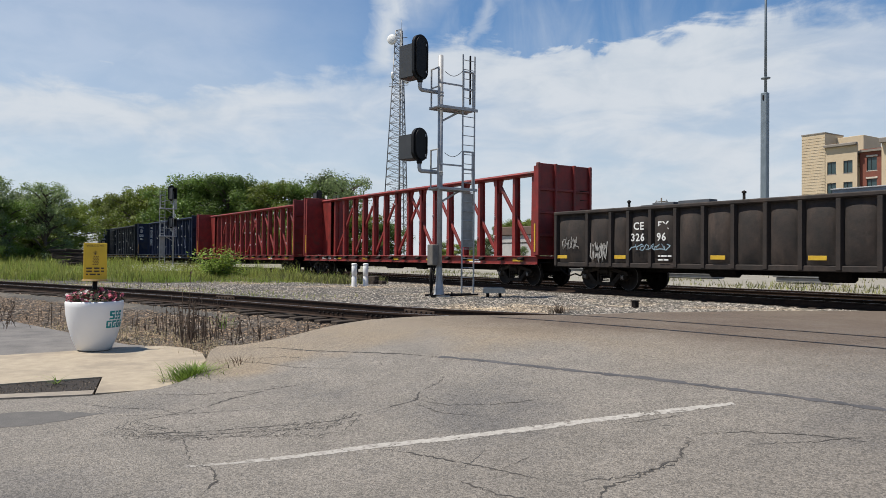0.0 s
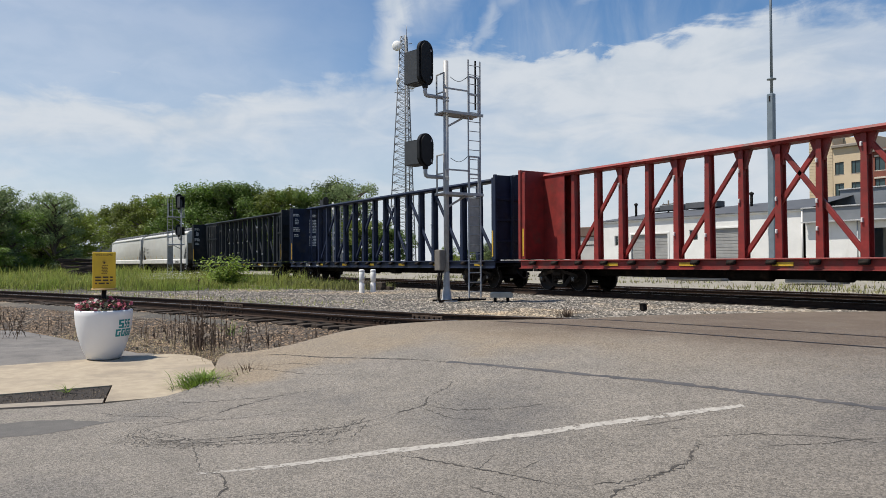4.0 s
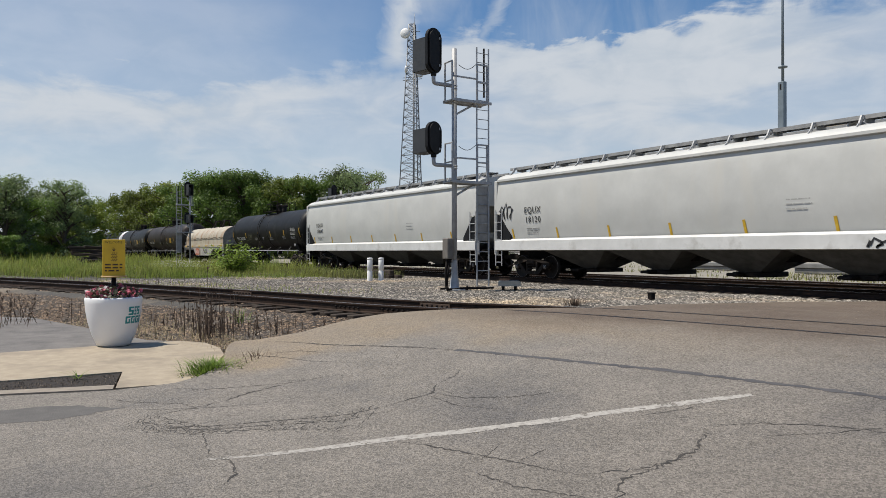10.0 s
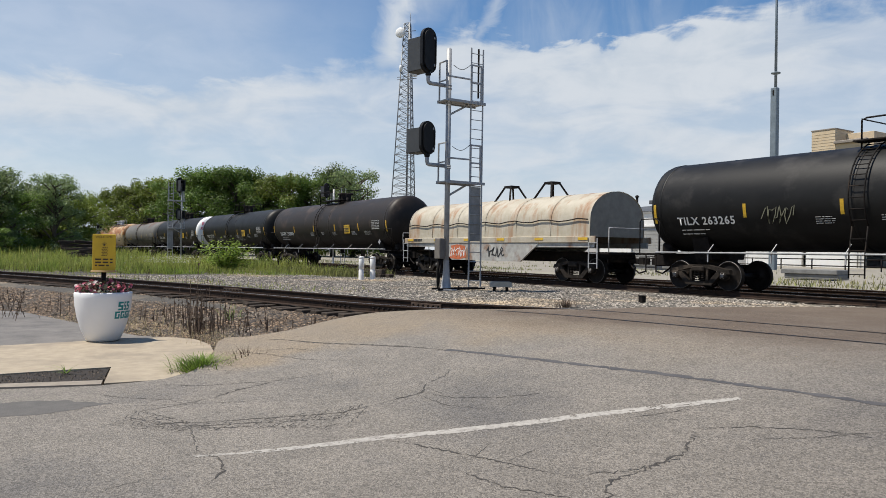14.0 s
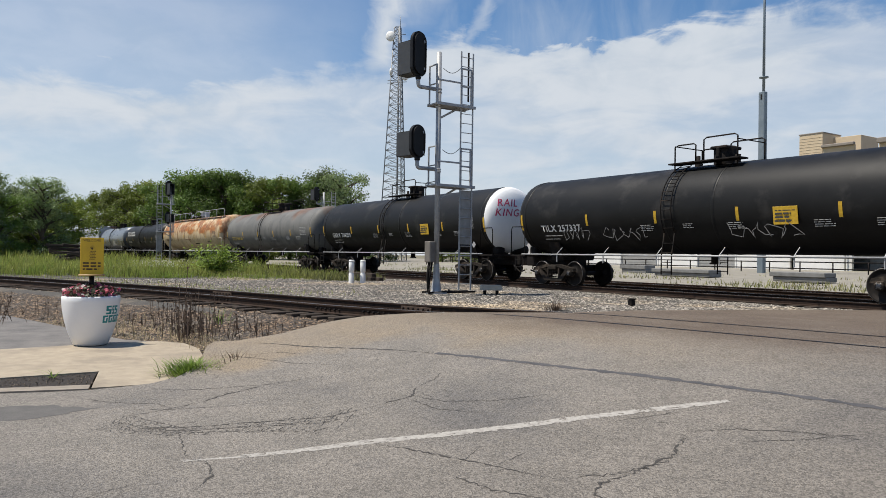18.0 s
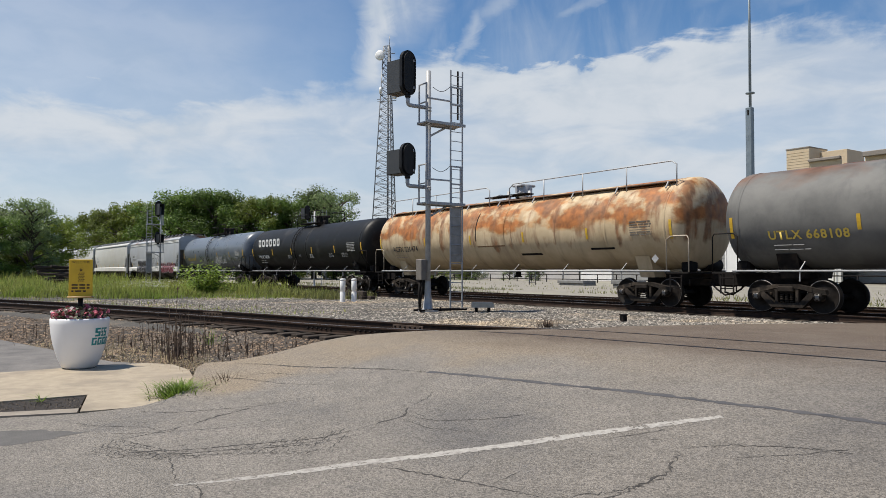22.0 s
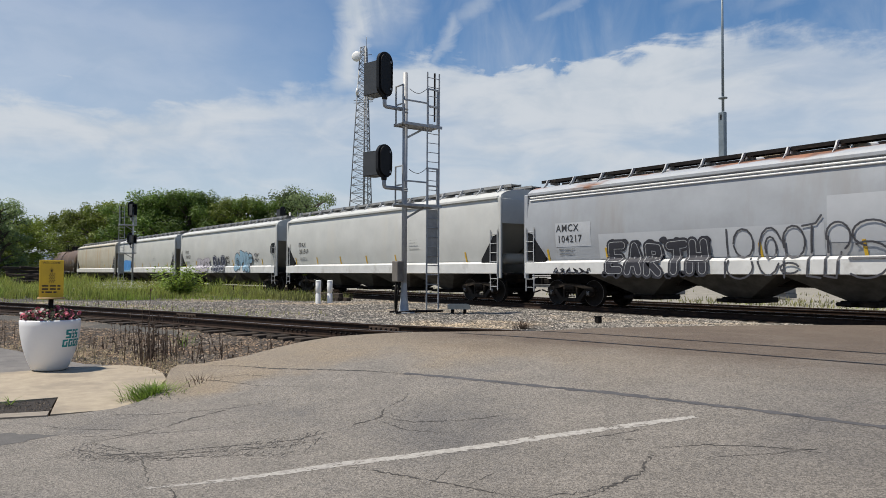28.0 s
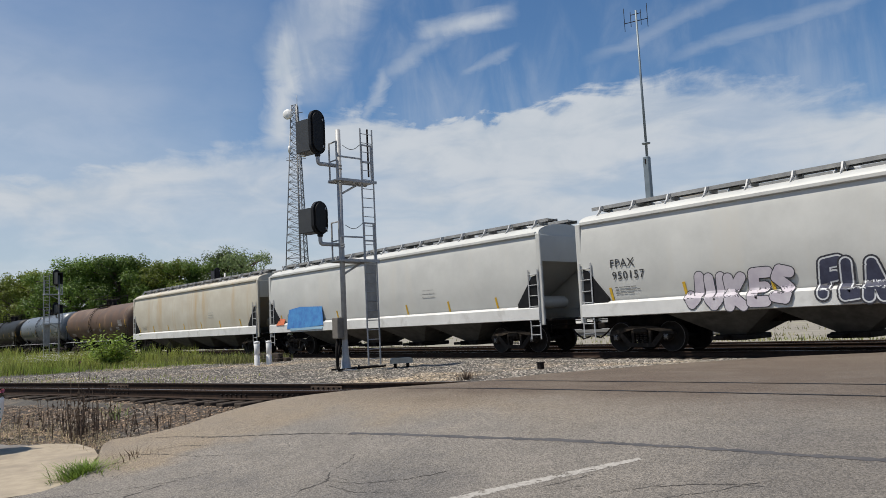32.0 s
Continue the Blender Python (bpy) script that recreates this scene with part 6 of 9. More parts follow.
        word("PUK", 3.5, 1.42, 0.66, 0.46, 0.95, ((ink, 0.2), (sky, 0.165)), Y - 0.014, 0.1)
        fat([bend(4.87, 1.5, 0.1, 0.1, 0, 360)], ((ink, 0.2), (sky, 0.165)), Y - 0.04)
        fat([bend(4.87, 1.5, 0.12, 0.12, 0, 300)], ((ink, 0.02),), Y - 0.05)
        fat([bend(5.28, 2.08, 0.12, 0.12, 0, 360)], ((ink, 0.24), (sky, 0.205)), Y - 0.048)
        part("graffiti", letters("2020", 0.16, ink, "graffiti", 0.004, 0.2), ink, car, "", at=(5.08, Y - 0.062, 2.03))
        for x, z in ((0.8, 1.75), (5.85, 1.85)):
            for dz in (0.0, 0.3):
                scrawl(car, x, z + dz, 0.62, 0.26, Y - 0.01, ink, 105 + int(10 * (dz + x)), 0.026, 3)
    else:
        part("graffiti", Mesh().prism([(0, 0), (0.1, 0.95), (1.2, 1.05), (3.2, 0.98), (3.4, 0.1), (1.6, 0.0)], -0.003, 0.003), shared("royal", lambda: mat("royal_blue_spray", (0.04, 0.14, 0.4), (0.06, 0.24, 0.5), 2.5, 0.6)), car, "blue spray-painted block", at=(-7.5, Y - 0.008, 1.3))
        part("graffiti", Mesh().prism([(0, 0), (0.2, 0.34), (3.2, 0.38), (3.0, 0.02)], -0.003, 0.003), sky, car, "", at=(-7.2, Y - 0.018, 1.2))
        scrawl(car, -7.7, 1.5, 2.8, 0.7, Y - 0.014, ink, 110, 0.03, 6)
        part("graffiti", Mesh().prism([(0, 0), (0.2, 0.35), (0.7, 0.3), (0.8, 0.0)], -0.003, 0.003), shared("orangesp", lambda: mat("orange_spray_tag", (0.5, 0.12, 0.04), None, 4, 0.6)), car, "", at=(-8.6, Y - 0.012, 1.5))
    for ob in car.children:
        if ob.name.startswith("graffiti"):
            cling(ob, 0.012 + max(0.0, Y - ob.matrix_basis.translation.y))


TRAVEL = [(0, 0.0), (2, 22.39), (4, 44.75), (6, 67.14), (8, 89.78), (10, 112.77), (12, 135.65), (14, 158.55), (16, 181.63), (18, 204.55), (20, 227.46), (22, 250.52), (24, 273.46), (26, 296.33), (28, 319.22), (30, 342.16), (32, 365.35)]


def motions():
    """The train rolls past; every wheelset turns with it."""
    for car, u in CARS:
        walk(car, [(t, pose(u + s, MAIN_Y, RAIL)) for t, s in TRAVEL])
    ts, ss = [t for t, _ in TRAVEL], [s for _, s in TRAVEL]
    rows = []
    for k in range(32 * FPS + 1):
        t = k / FPS
        rows.append((t, pose(0, 0, 0, 0, math.degrees(float(np.interp(t, ts, ss)) / 0.457), 0)))
    first = WHEELS[0]
    walk(first, rows)
    for w in WHEELS[1:]:
        w.rotation_mode = "QUATERNION"
        keys = w.animation_data_create()
        keys.action = first.animation_data.action
        keys.action_slot = first.animation_data.action_slot


build_ground()
lay_track("curved_track", lambda x: (near_y(x), near_z(x)), "curving in to the crossing", -60, -10.6, (2.3, 2.6), 0.06)
# the bed's dark colour holds soot and the shade under the train
SOOTY_SHADE = mat("sooty_shaded_stone_bed", (0.055, 0.047, 0.04), (0.014, 0.012, 0.01), 16, 0.92, 0, 1.0, 22, stain=(0.085, 0.07, 0.054), sscale=0.4, samt=0.35, detail=8)
lay_track("main_track", lambda x: (MAIN_Y, RAIL), "the main line under the train", -75, -5.5, stone=SOOTY_SHADE)
lay_track("far_track", lambda x: (FAR_Y, RAIL), "second line beyond the train", -75, -5.5, stone=SOOTY_SHADE)
CARS = build_train()


# ---- the crossing's near side: road marks, slab, planter ----
PAINT = mat("worn_line_paint", (0.4, 0.378, 0.34), (0.29, 0.27, 0.242), 30, 0.85, 0, 0.3, 60, stain=(0.22, 0.2, 0.18), sscale=12, samt=0.5, detail=8)
TAR = mat("tar_seal", (0.085, 0.08, 0.08), (0.055, 0.052, 0.052), 3, 0.7, 0, 0.2, 40)
CRACK = mat("crack_shadow", (0.06, 0.054, 0.048), None, 8, 0.95)
PATCHM = mat("dark_asphalt_patch", (0.115, 0.108, 0.1), (0.085, 0.08, 0.074), 5, 0.9, 0, 0.4, 70)


def wander(ctrl, step, amp, seed):
    """Points along a bent line with random jogs."""
    rnd = random.Random(seed)
    pts = []
    for (ax, ay), (bx, by) in zip(ctrl, ctrl[1:]):
        n = max(2, int(math.hypot(bx - ax, by - ay) / step))
        for k in range(n):
            t = k / n
            pts.append((ax + (bx - ax) * t + rnd.uniform(-amp, amp), ay + (by - ay) * t + rnd.uniform(-amp, amp)))
    return pts + [ctrl[-1]]


def strip_on_road(m, pts, w, lift, seed=0, vary=0.0, taper=False):
    rnd = random.Random(seed)
    rings, n = [], len(pts)
    for i, (x, y) in enumerate(pts):
        a, b = pts[max(0, i - 1)], pts[min(n - 1, i + 1)]
        dx, dy = b[0] - a[0], b[1] - a[1]
        k = math.hypot(dx, dy) or 1
        ww = w * (1 + vary * rnd.uniform(-1, 1)) * (min(1, 4 * min(i + 0.3, n - 1 - i + 0.3) / n) if taper else 1)
        l, r = (x - dy / k * ww, y + dx / k * ww), (x + dy / k * ww, y - dx / k * ww)
        rings.append([(*r, road_z(*r) + lift), (*l, road_z(*l) + lift)])
    m.loft(rings, closed=False)


def build_road_marks():
    m = Mesh()
    line = [(-5.78, 1.55), (-5.4, 2.95), (-4.65, 4.55), (-4.31, 5.2), (-4.0, 5.76)]
    cum = [0.0]
    for a, b in zip(line, line[1:]):
        cum.append(cum[-1] + math.hypot(b[0] - a[0], b[1] - a[1]))
    steps, lanes = int(cum[-1] / 0.016), 9
    grid = []
    for k in range(steps + 1):
        q = cum[-1] * k / steps
        x, y = float(np.interp(q, cum, [p[0] for p in line])), float(np.interp(q, cum, [p[1] for p in line]))
        half = 0.036 + 0.026 * smooth01(0.0, 1.6, q) - 0.02 * smooth01(cum[-1] - 0.5, cum[-1], q) + 0.006 * noise.noise((q * 3, 0, 4))
        grid.append([(x + 0.93 * half * f, y - 0.37 * half * f) for f in [-1 + 2 * c / lanes + 0.05 * noise.noise((q * 14, c, 1)) for c in range(lanes + 1)]])
    for k in range(steps):
        for c in range(lanes):
            q, side = cum[-1] * k / steps, abs(c - (lanes - 1) / 2) / (lanes / 2)
            worn = 0.8 * noise.noise((q * 14, c * 0.3, 2)) + 0.7 * noise.noise((q * 45, c * 0.9, 6)) + 0.5 * side ** 3 + 0.35 * smooth01(0.9, 0.0, q) + 0.45 * (0.07 > abs(q - cum[-1] + 0.75))
            if worn > 0.5:
                continue
            cell = [grid[k][c], grid[k][c + 1], grid[k + 1][c + 1], grid[k + 1][c]]
            m.add([(x, y, road_z(x, y) + 0.0062) for x, y in cell], [(0, 1, 2, 3)])
    single("road_line", m, PAINT, "worn white painted line across the asphalt", "road marking", kind="structure")
    m = Mesh()
    strip_on_road(m, wander([(-7.8, 5.22), (-6.97, 5.47), (-6.11, 5.69), (-5.21, 5.93), (-4.33, 6.11), (-3.58, 6.25), (-2.84, 6.35), (3, 7.4)], 0.07, 0.012, 4), 0.037, 0.0066, 6, 0.5)
    single("tar_seam", m, TAR, "dark tar-filled seam across the road", "road seam", kind="structure")
    m = Mesh()
    rnd = random.Random(8)

    def crack(ctrl, w, seed, amp=0.02):
        strip_on_road(m, wander(ctrl, 0.028, amp * 0.8, seed), w * 0.85, 0.007, seed, 0.8, True)
    crack([(-10.99, 3.8), (-10.39, 4.09), (-9.73, 4.32), (-9.03, 4.67), (-8.39, 4.99), (-7.7, 5.24)], 0.018, 1, 0.014)
    crack([(-7.78, 2.25), (-7.97, 2.63), (-8.06, 3.11)], 0.011, 2)
    crack([(-7.6, 1.49), (-7.78, 2.25)], 0.005, 3)
    top = [(-7.6, 1.49), (-6.84, 1.8), (-6.6, 2.44), (-6.39, 3.07), (-6.36, 3.53)]
    low = [(-7.2, 1.2), (-6.68, 1.6), (-6.4, 2.21), (-6.0, 2.64), (-5.83, 3.12)]
    crack([(-6.36, 3.53), (-6.38, 3.96), (-6.65, 4.2)], 0.011, 4)
    crack([(-6.65, 4.2), (-6.75, 4.5), (-6.98, 4.71)], 0.005, 5)
    crack([(-6.38, 3.96), (-5.95, 4.1), (-5.6, 4.45), (-5.35, 4.95)], 0.006, 6)
    crack([(-6.38, 3.9), (-5.8, 3.9), (-5.4, 4.1)], 0.005, 7)
    crack([(-7.02, 1.48), (-6.95, 1.75), (-6.84, 1.8)], 0.015, 9)
    crack([(-5.35, 2.95), (-5.0, 3.1), (-4.62, 3.24), (-4.18, 3.38), (-3.75, 3.5)], 0.008, 10)
    crack([(-3.2, 3.3), (-3.52, 3.67), (-3.5, 4.03), (-3.52, 4.42), (-3.69, 4.74), (-3.81, 4.86)], 0.009, 11, 0.03)
    crack([(-3.75, 3.5), (-3.55, 3.9), (-3.45, 4.4)], 0.005, 12, 0.03)
    crack([(-5.8, 1.6), (-5.69, 1.71), (-5.32, 1.64), (-5.08, 1.49)], 0.009, 13)
    crack([(-6.84, 1.8), (-6.3, 1.7), (-5.8, 1.6)], 0.004, 14)
    crack([(-4.38, 4.7), (-4.25, 4.95), (-4.1, 5.3)], 0.004, 15)
    # strands of the broken belt, running together at its eastern end
    for k in (0, 2, 3, 5):
        f = k / 6
        crack([(a[0] + (b[0] - a[0]) * f + rnd.uniform(-0.05, 0.05), a[1] + (b[1] - a[1]) * f + rnd.uniform(-0.05, 0.05)) for a, b in zip(top, low)] + ([(-6.37, 3.7)] if k < 3 else []), rnd.uniform(0.003, 0.0065) + (0.002 if k == 0 else 0), 30 + k)
    def belt(g, f):
        i = min(3, max(0, int(g)))
        px = [q[i][0] + (q[i + 1][0] - q[i][0]) * (g - i) for q in (top, low)]
        py = [q[i][1] + (q[i + 1][1] - q[i][1]) * (g - i) for q in (top, low)]
        return px[0] + (px[1] - px[0]) * f, py[0] + (py[1] - py[0]) * f
    knots = {(a, b): belt(0.06 * (a + rnd.uniform(-0.4, 0.4) + 0.5 * (b % 2)), -0.15 + 0.2 * (b + rnd.uniform(-0.4, 0.4))) for a in range(62) for b in range(7)}
    for (a, b), p in knots.items():
        keep = 0.62 - 0.36 * smooth01(15, 62, a)
        for other in ((a + 1, b), (a, b + 1)):
            if other in knots and rnd.random() < keep * (1.0 if other[1] == b else 0.75):
                crack([p, knots[other]], rnd.uniform(0.0018, 0.0048), 400 + 7 * a + b, 0.008)
    # outlying fine cracks of the old surface
    for ctrl, w in (([(-8.9, 1.2), (-8.4, 1.5), (-8.0, 1.9), (-7.6, 2.0)], 0.005), ([(-8.1, 1.3), (-7.7, 1.9), (-7.4, 2.5), (-7.3, 3.1)], 0.004), ([(-9.0, 1.9), (-8.5, 2.3), (-8.06, 3.11), (-7.9, 3.8)], 0.006), ([(-3.4, 4.9), (-3.05, 5.3), (-2.75, 5.75)], 0.004), ([(-3.81, 4.86), (-3.5, 5.2), (-3.1, 5.45), (-2.6, 5.6)], 0.005), ([(-4.4, 3.0), (-3.9, 3.05), (-3.4, 3.3)], 0.006), ([(-10.4, 3.2), (-9.6, 3.55), (-8.9, 3.75), (-8.3, 4.1)], 0.006), ([(-10.0, 3.5), (-9.7, 3.9), (-9.2, 4.1)], 0.007)):
        crack(ctrl, w, int(900 + 100 * w * 1000 + ctrl[0][1] * 10), 0.02)
    for k in range(40):
        x, y = rnd.uniform(-9, -2.5), rnd.uniform(0.8, 5.0)
        a, l = rnd.uniform(0, 6.28), rnd.uniform(0.1, 0.4)
        crack([(x, y), (x + l * math.cos(a), y + l * math.sin(a))], 0.0022, 200 + k, 0.02)
    single("road_cracks", m, CRACK, "branching dark cracks in the old asphalt", "crack", kind="stuff")
    m = Mesh()
    pts = [(-8.32 + 0.36 * math.cos(a) * (1 + 0.3 * noise.noise((math.cos(a) * 2, math.sin(a) * 2, 0))) + 0.1 * math.sin(a), 0.55 + 0.72 * math.sin(a) * (1 + 0.3 * noise.noise((math.cos(a) * 3, math.sin(a) * 3, 5)))) for a in [2 * math.pi * k / 40 for k in range(40)]]
    m.add([(x, y, road_z(x, y) + 0.0058) for x, y in pts], [tuple(range(40))])
    single("road_patch", m, PATCHM, "dark asphalt repair patch in the road", "road patch", kind="structure")
    # loose stones and a chip of brick by the tuft
    chip = Mesh()
    stone_bits(chip, -9.72, 3.0, 0.06, 0.1, rnd)
    single("brick_chip", chip, mat("pale_brick", (0.5, 0.24, 0.15), None, 8, 0.9), "broken orange brick chip beside the grass tuft", "brick")
    # sand and grit washed over the road beside the rails
    grit = mat("loose_grit", (0.26, 0.21, 0.15), (0.15, 0.12, 0.09), 9, 0.95, island=0.3)
    m = Mesh()
    for _ in range(900):
        x = rnd.uniform(-12.6, -4)
        y = near_y(x) + rnd.choice((rnd.gauss(-1.8, 0.9), rnd.gauss(3.0, 1.4)))
        if x < -10.9 + max(0, (y - 7) * 0.4):
            continue
        r, z = rnd.uniform(0.004, 0.011), road_z(x, y) + 0.006
        a = rnd.uniform(0, 6)
        m.add([(x + r * math.cos(a + q * 2.1), y + r * math.sin(a + q * 2.1), z) for q in range(3)] + [(x, y, z + r)], [(0, 1, 3), (1, 2, 3), (2, 0, 3)])
    single("road_grit", m, grit, "loose tan grit scattered by the rails", "grit", kind="stuff")
    # flangeways beside the rails where they cross the road
    for side in (-1, 1):
        m = Mesh()
        rows = []
        for x in np.arange(-10.2, 30, 0.5):
            yc = near_y(x) + side * 0.753
            rows.append([(x, yc + o, road_z(x, yc) + 0.009) for o in ((0.045, 0.12) if side < 0 else (-0.12, -0.045))])
        m.loft(rows, closed=False)
        single("flangeway", m, BLACKM, "dark groove beside the rail in the road", "flangeway", kind="structure")


def build_slab():
    z = 0.03
    slab = thing("concrete_slab", "tan concrete kerb slab with rough broken edges", "pavement")
    slab["kind"] = "structure"
    # the earth strip is left open: two pieces round it
    front = [(-9.24, 1.44), (-9.57, 0.4), (-10.15, -3.0), (-11.3, -9), (-11.55, -9), (-10.4, -3.0), (-9.82, 0.42), (-9.5, 1.5)]
    main = [(-10.45, 1.75), (-9.24, 1.47), (-9.17, 2.1), (-9.35, 2.42), (-9.78, 2.66), (-10.55, 3.0), (-11.35, 3.34), (-12.18, 3.52), (-13.0, 3.5), (-13.5, 3.2), (-13.52, 1.8), (-13.45, 0.4), (-13.6, -3), (-15.5, -9), (-12.6, -9), (-11.4, -3.2), (-10.5, 0.5)]
    part("slab_piece", Mesh().prism(main[::-1], -0.25, z, "xy"), CONC, slab)
    part("kerb", Mesh().prism(front, -0.25, z - 0.006, "xy"), mat("kerb_concrete", (0.29, 0.25, 0.2), (0.21, 0.18, 0.145), 5, 0.9, 0, 0.2, 50), slab)
    part("earth_strip", Mesh().prism([(-10.46, 1.73), (-9.48, 1.49), (-9.8, 0.42), (-10.4, -3.0), (-11.5, -9), (-12.6, -9), (-11.4, -3.2), (-10.5, 0.5)], -0.2, 0.012, "xy"), mat("dark_earth", (0.042, 0.031, 0.023), (0.008, 0.0065, 0.0055), 34, 1.0, 0, 0.8, 30), slab, "dark bare earth in the slab's open strip")
    rnd = random.Random(61)
    crumbs = Mesh()
    for _ in range(800):
        v = rnd.random() ** 0.7
        yy = 1.6 - 3.6 * (1 - v)
        xx = -10.0 - 0.25 * (1.6 - yy) + rnd.uniform(-0.42, 0.42)
        r = rnd.uniform(0.007, 0.02)
        crumbs.add([(xx - r, yy, 0.005), (xx, yy - r, 0.008), (xx + r * 1.2, yy, 0.005), (xx, yy + r, 0.008), (xx, yy, 0.012 + r)], [(0, 1, 4), (1, 2, 4), (2, 3, 4), (3, 0, 4)])
    part("earth_crumbs", crumbs, mat("earth_crumb", (0.13, 0.103, 0.078), (0.03, 0.025, 0.02), 9, 0.95, island=0.6), slab, "crumbs of soil and bark")["kind"] = "stuff"
    m = Mesh().prism([(-13.53, 3.15), (-14.05, 2.75), (-15.8, 2.35), (-17.2, 2.1), (-20.3, 1.4), (-24, -2), (-17.5, -9), (-15.53, -9), (-13.63, -3), (-13.48, 0.4), (-13.55, 1.8)], -0.25, 0.022, "xy")
    single("old_pavement", m, mat("grey_old_pavement", (0.185, 0.172, 0.158), (0.105, 0.098, 0.092), 1.6, 0.9, 0, 0.4, 50), "grey crumbling pavement behind the slab", "pavement", kind="structure")


def build_planter():
    p = thing("planter", "round white planter of pink flowers with a yellow sign", "planter", at=(-13.45, 2.12, 0.03))
    p.scale = (0.86, 0.86, 0.92)
    gloss = mat("white_resin", (0.8, 0.8, 0.8), (0.76, 0.76, 0.76), 2, 0.35)
    part("bowl", Mesh().turn([(0.0, 0.0), (0.26, 0.0), (0.31, 0.03), (0.39, 0.2), (0.46, 0.42), (0.5, 0.62), (0.515, 0.78), (0.52, 0.86), (0.505, 0.885), (0.48, 0.88), (0.47, 0.84), (0.46, 0.76), (0.0, 0.76)], axis="z", seg=40), gloss, p)
    part("soil", Mesh().turn([(0.0, 0.8), (0.3, 0.795), (0.465, 0.78)], axis="z", seg=24), SOIL, p)
    part("drip_tray", Mesh().turn([(0.0, 0.004), (0.28, 0.004), (0.3, -0.02), (0.3, -0.03)], axis="z", seg=24), DARK, p)
    rnd = random.Random(4)
    petals = {"pink_blossoms": mat("pink_petals", (0.62, 0.2, 0.25), (0.45, 0.08, 0.13), 20, 0.6, island=0.4), "white_blossoms": mat("white_petals", (0.7, 0.66, 0.6), (0.6, 0.5, 0.48), 20, 0.6, island=0.2), "foliage": mat("bronze_foliage", (0.09, 0.065, 0.04), (0.05, 0.07, 0.03), 14, 0.6, island=0.4)}
    for nm, mt in petals.items():
        m = Mesh()
        for _ in range({"pink_blossoms": 190, "white_blossoms": 120, "foliage": 420}[nm]):
            a, r = rnd.uniform(0, 6.28), 0.5 * math.sqrt(rnd.random())
            if nm == "white_blossoms":
                a = rnd.gauss(4.0, 0.9)
            x, y, z = r * math.cos(a), r * math.sin(a), 0.85 + (0.6 - r) * 0.28 + rnd.uniform(-0.03, 0.12)
            s = rnd.uniform(0.02, 0.04)
            mm = Euler((rnd.uniform(-1, 1), rnd.uniform(-1, 1), rnd.uniform(0, 6))).to_matrix()
            for q in range(2 if nm == "foliage" else 3):
                t = Matrix.Rotation(q * 1.05, 3, "Z")
                m.add([Vector((x, y, z)) + mm @ (t @ Vector(v)) for v in ((-s, -s * 0.5, 0), (s, -s * 0.5, 0.006), (s, s * 0.5, 0), (-s, s * 0.5, 0.006))], [(0, 1, 2, 3)])
        part(nm, m, mt, p)
    part("sign_post", Mesh().tube([(0.0, 0.0, 0.75), (0, 0, 1.25)], 0.045, 12), BLACKM, p)
    part("sign_shelf", Mesh().turn([(0.0, 1.265), (0.23, 1.265), (0.235, 1.25), (0.235, 1.24), (0.0, 1.24)], axis="z", seg=28), mat("varnished_wood", (0.4, 0.26, 0.09), (0.3, 0.19, 0.07), 8, 0.5), p)
    # the board faces the camera's side of the street
    ang = math.degrees(math.atan2(-2.12, 13.45)) + 90
    board = part("sign_board", Mesh().box((0, 0, 0.325), (0.41, 0.03, 0.66), 0.006), mat("yellow_sign_paint", (0.66, 0.44, 0.02), (0.56, 0.36, 0.02), 3, 0.5), p, "yellow notice board with dark writing", at=pose(0, 0, 1.267, 0, 0, ang))
    ink = mat("brown_ink", (0.07, 0.045, 0.02), None, 5, 0.7)
    part("lettering", letters("WELCOME", 0.042, ink, "lettering", 0.0), ink, board, at=(-0.155, -0.0165, 0.585))
    fruit = Mesh()
    for r in range(6):
        for c in range(-1, 2):
            fruit.prism([(c * 0.035 + (0.017 if r % 2 else 0) - 0.014, 0.27 + r * 0.028), (c * 0.035 + (0.017 if r % 2 else 0), 0.258 + r * 0.028), (c * 0.035 + (0.017 if r % 2 else 0) + 0.014, 0.27 + r * 0.028), (c * 0.035 + (0.017 if r % 2 else 0), 0.282 + r * 0.028)], -0.019, -0.016)
    for k in range(5):
        fruit.prism([(-0.006, 0.44), (0.006, 0.44), ((k - 2) * 0.022, 0.53 - abs(k - 2) * 0.016)], -0.019 - 0.0005 * k, -0.016)
    part("pictogram", fruit, ink, board)
    for k in range(3):
        bars(board, -0.16, 0.2 - k * 0.055, -0.017, 1, 0.32, 0.028, 0.05, ink, "small_print", 0.15)
    # teal mark on the bowl, plain blocks bent round it
    teal = mat("teal_vinyl", (0.01, 0.25, 0.27), (0.01, 0.21, 0.23), 4, 0.4)

    def bent(bl):
        m = Mesh()
        for a0, a1, z0, z1 in bl:
            def at(a, z):
                r = np.interp(z, (0.42, 0.62, 0.78), (0.46, 0.5, 0.515)) + 0.004
                return (r * math.cos(radians(a)), r * math.sin(radians(a)), z)
            m.loft([[at(a0 + (a1 - a0) * k / 4, z0), at(a0 + (a1 - a0) * k / 4, z1)] for k in range(5)], closed=False)
        return m
    blocks = []
    for a, w in ((22, 13), (37, 6), (45, 9)):
        blocks += [(a, a + w, 0.69, 0.72), (a, a + w * 0.4, 0.64, 0.71), (a, a + w, 0.63, 0.66), (a + w * 0.6, a + w, 0.58, 0.65), (a, a + w, 0.57, 0.6)]
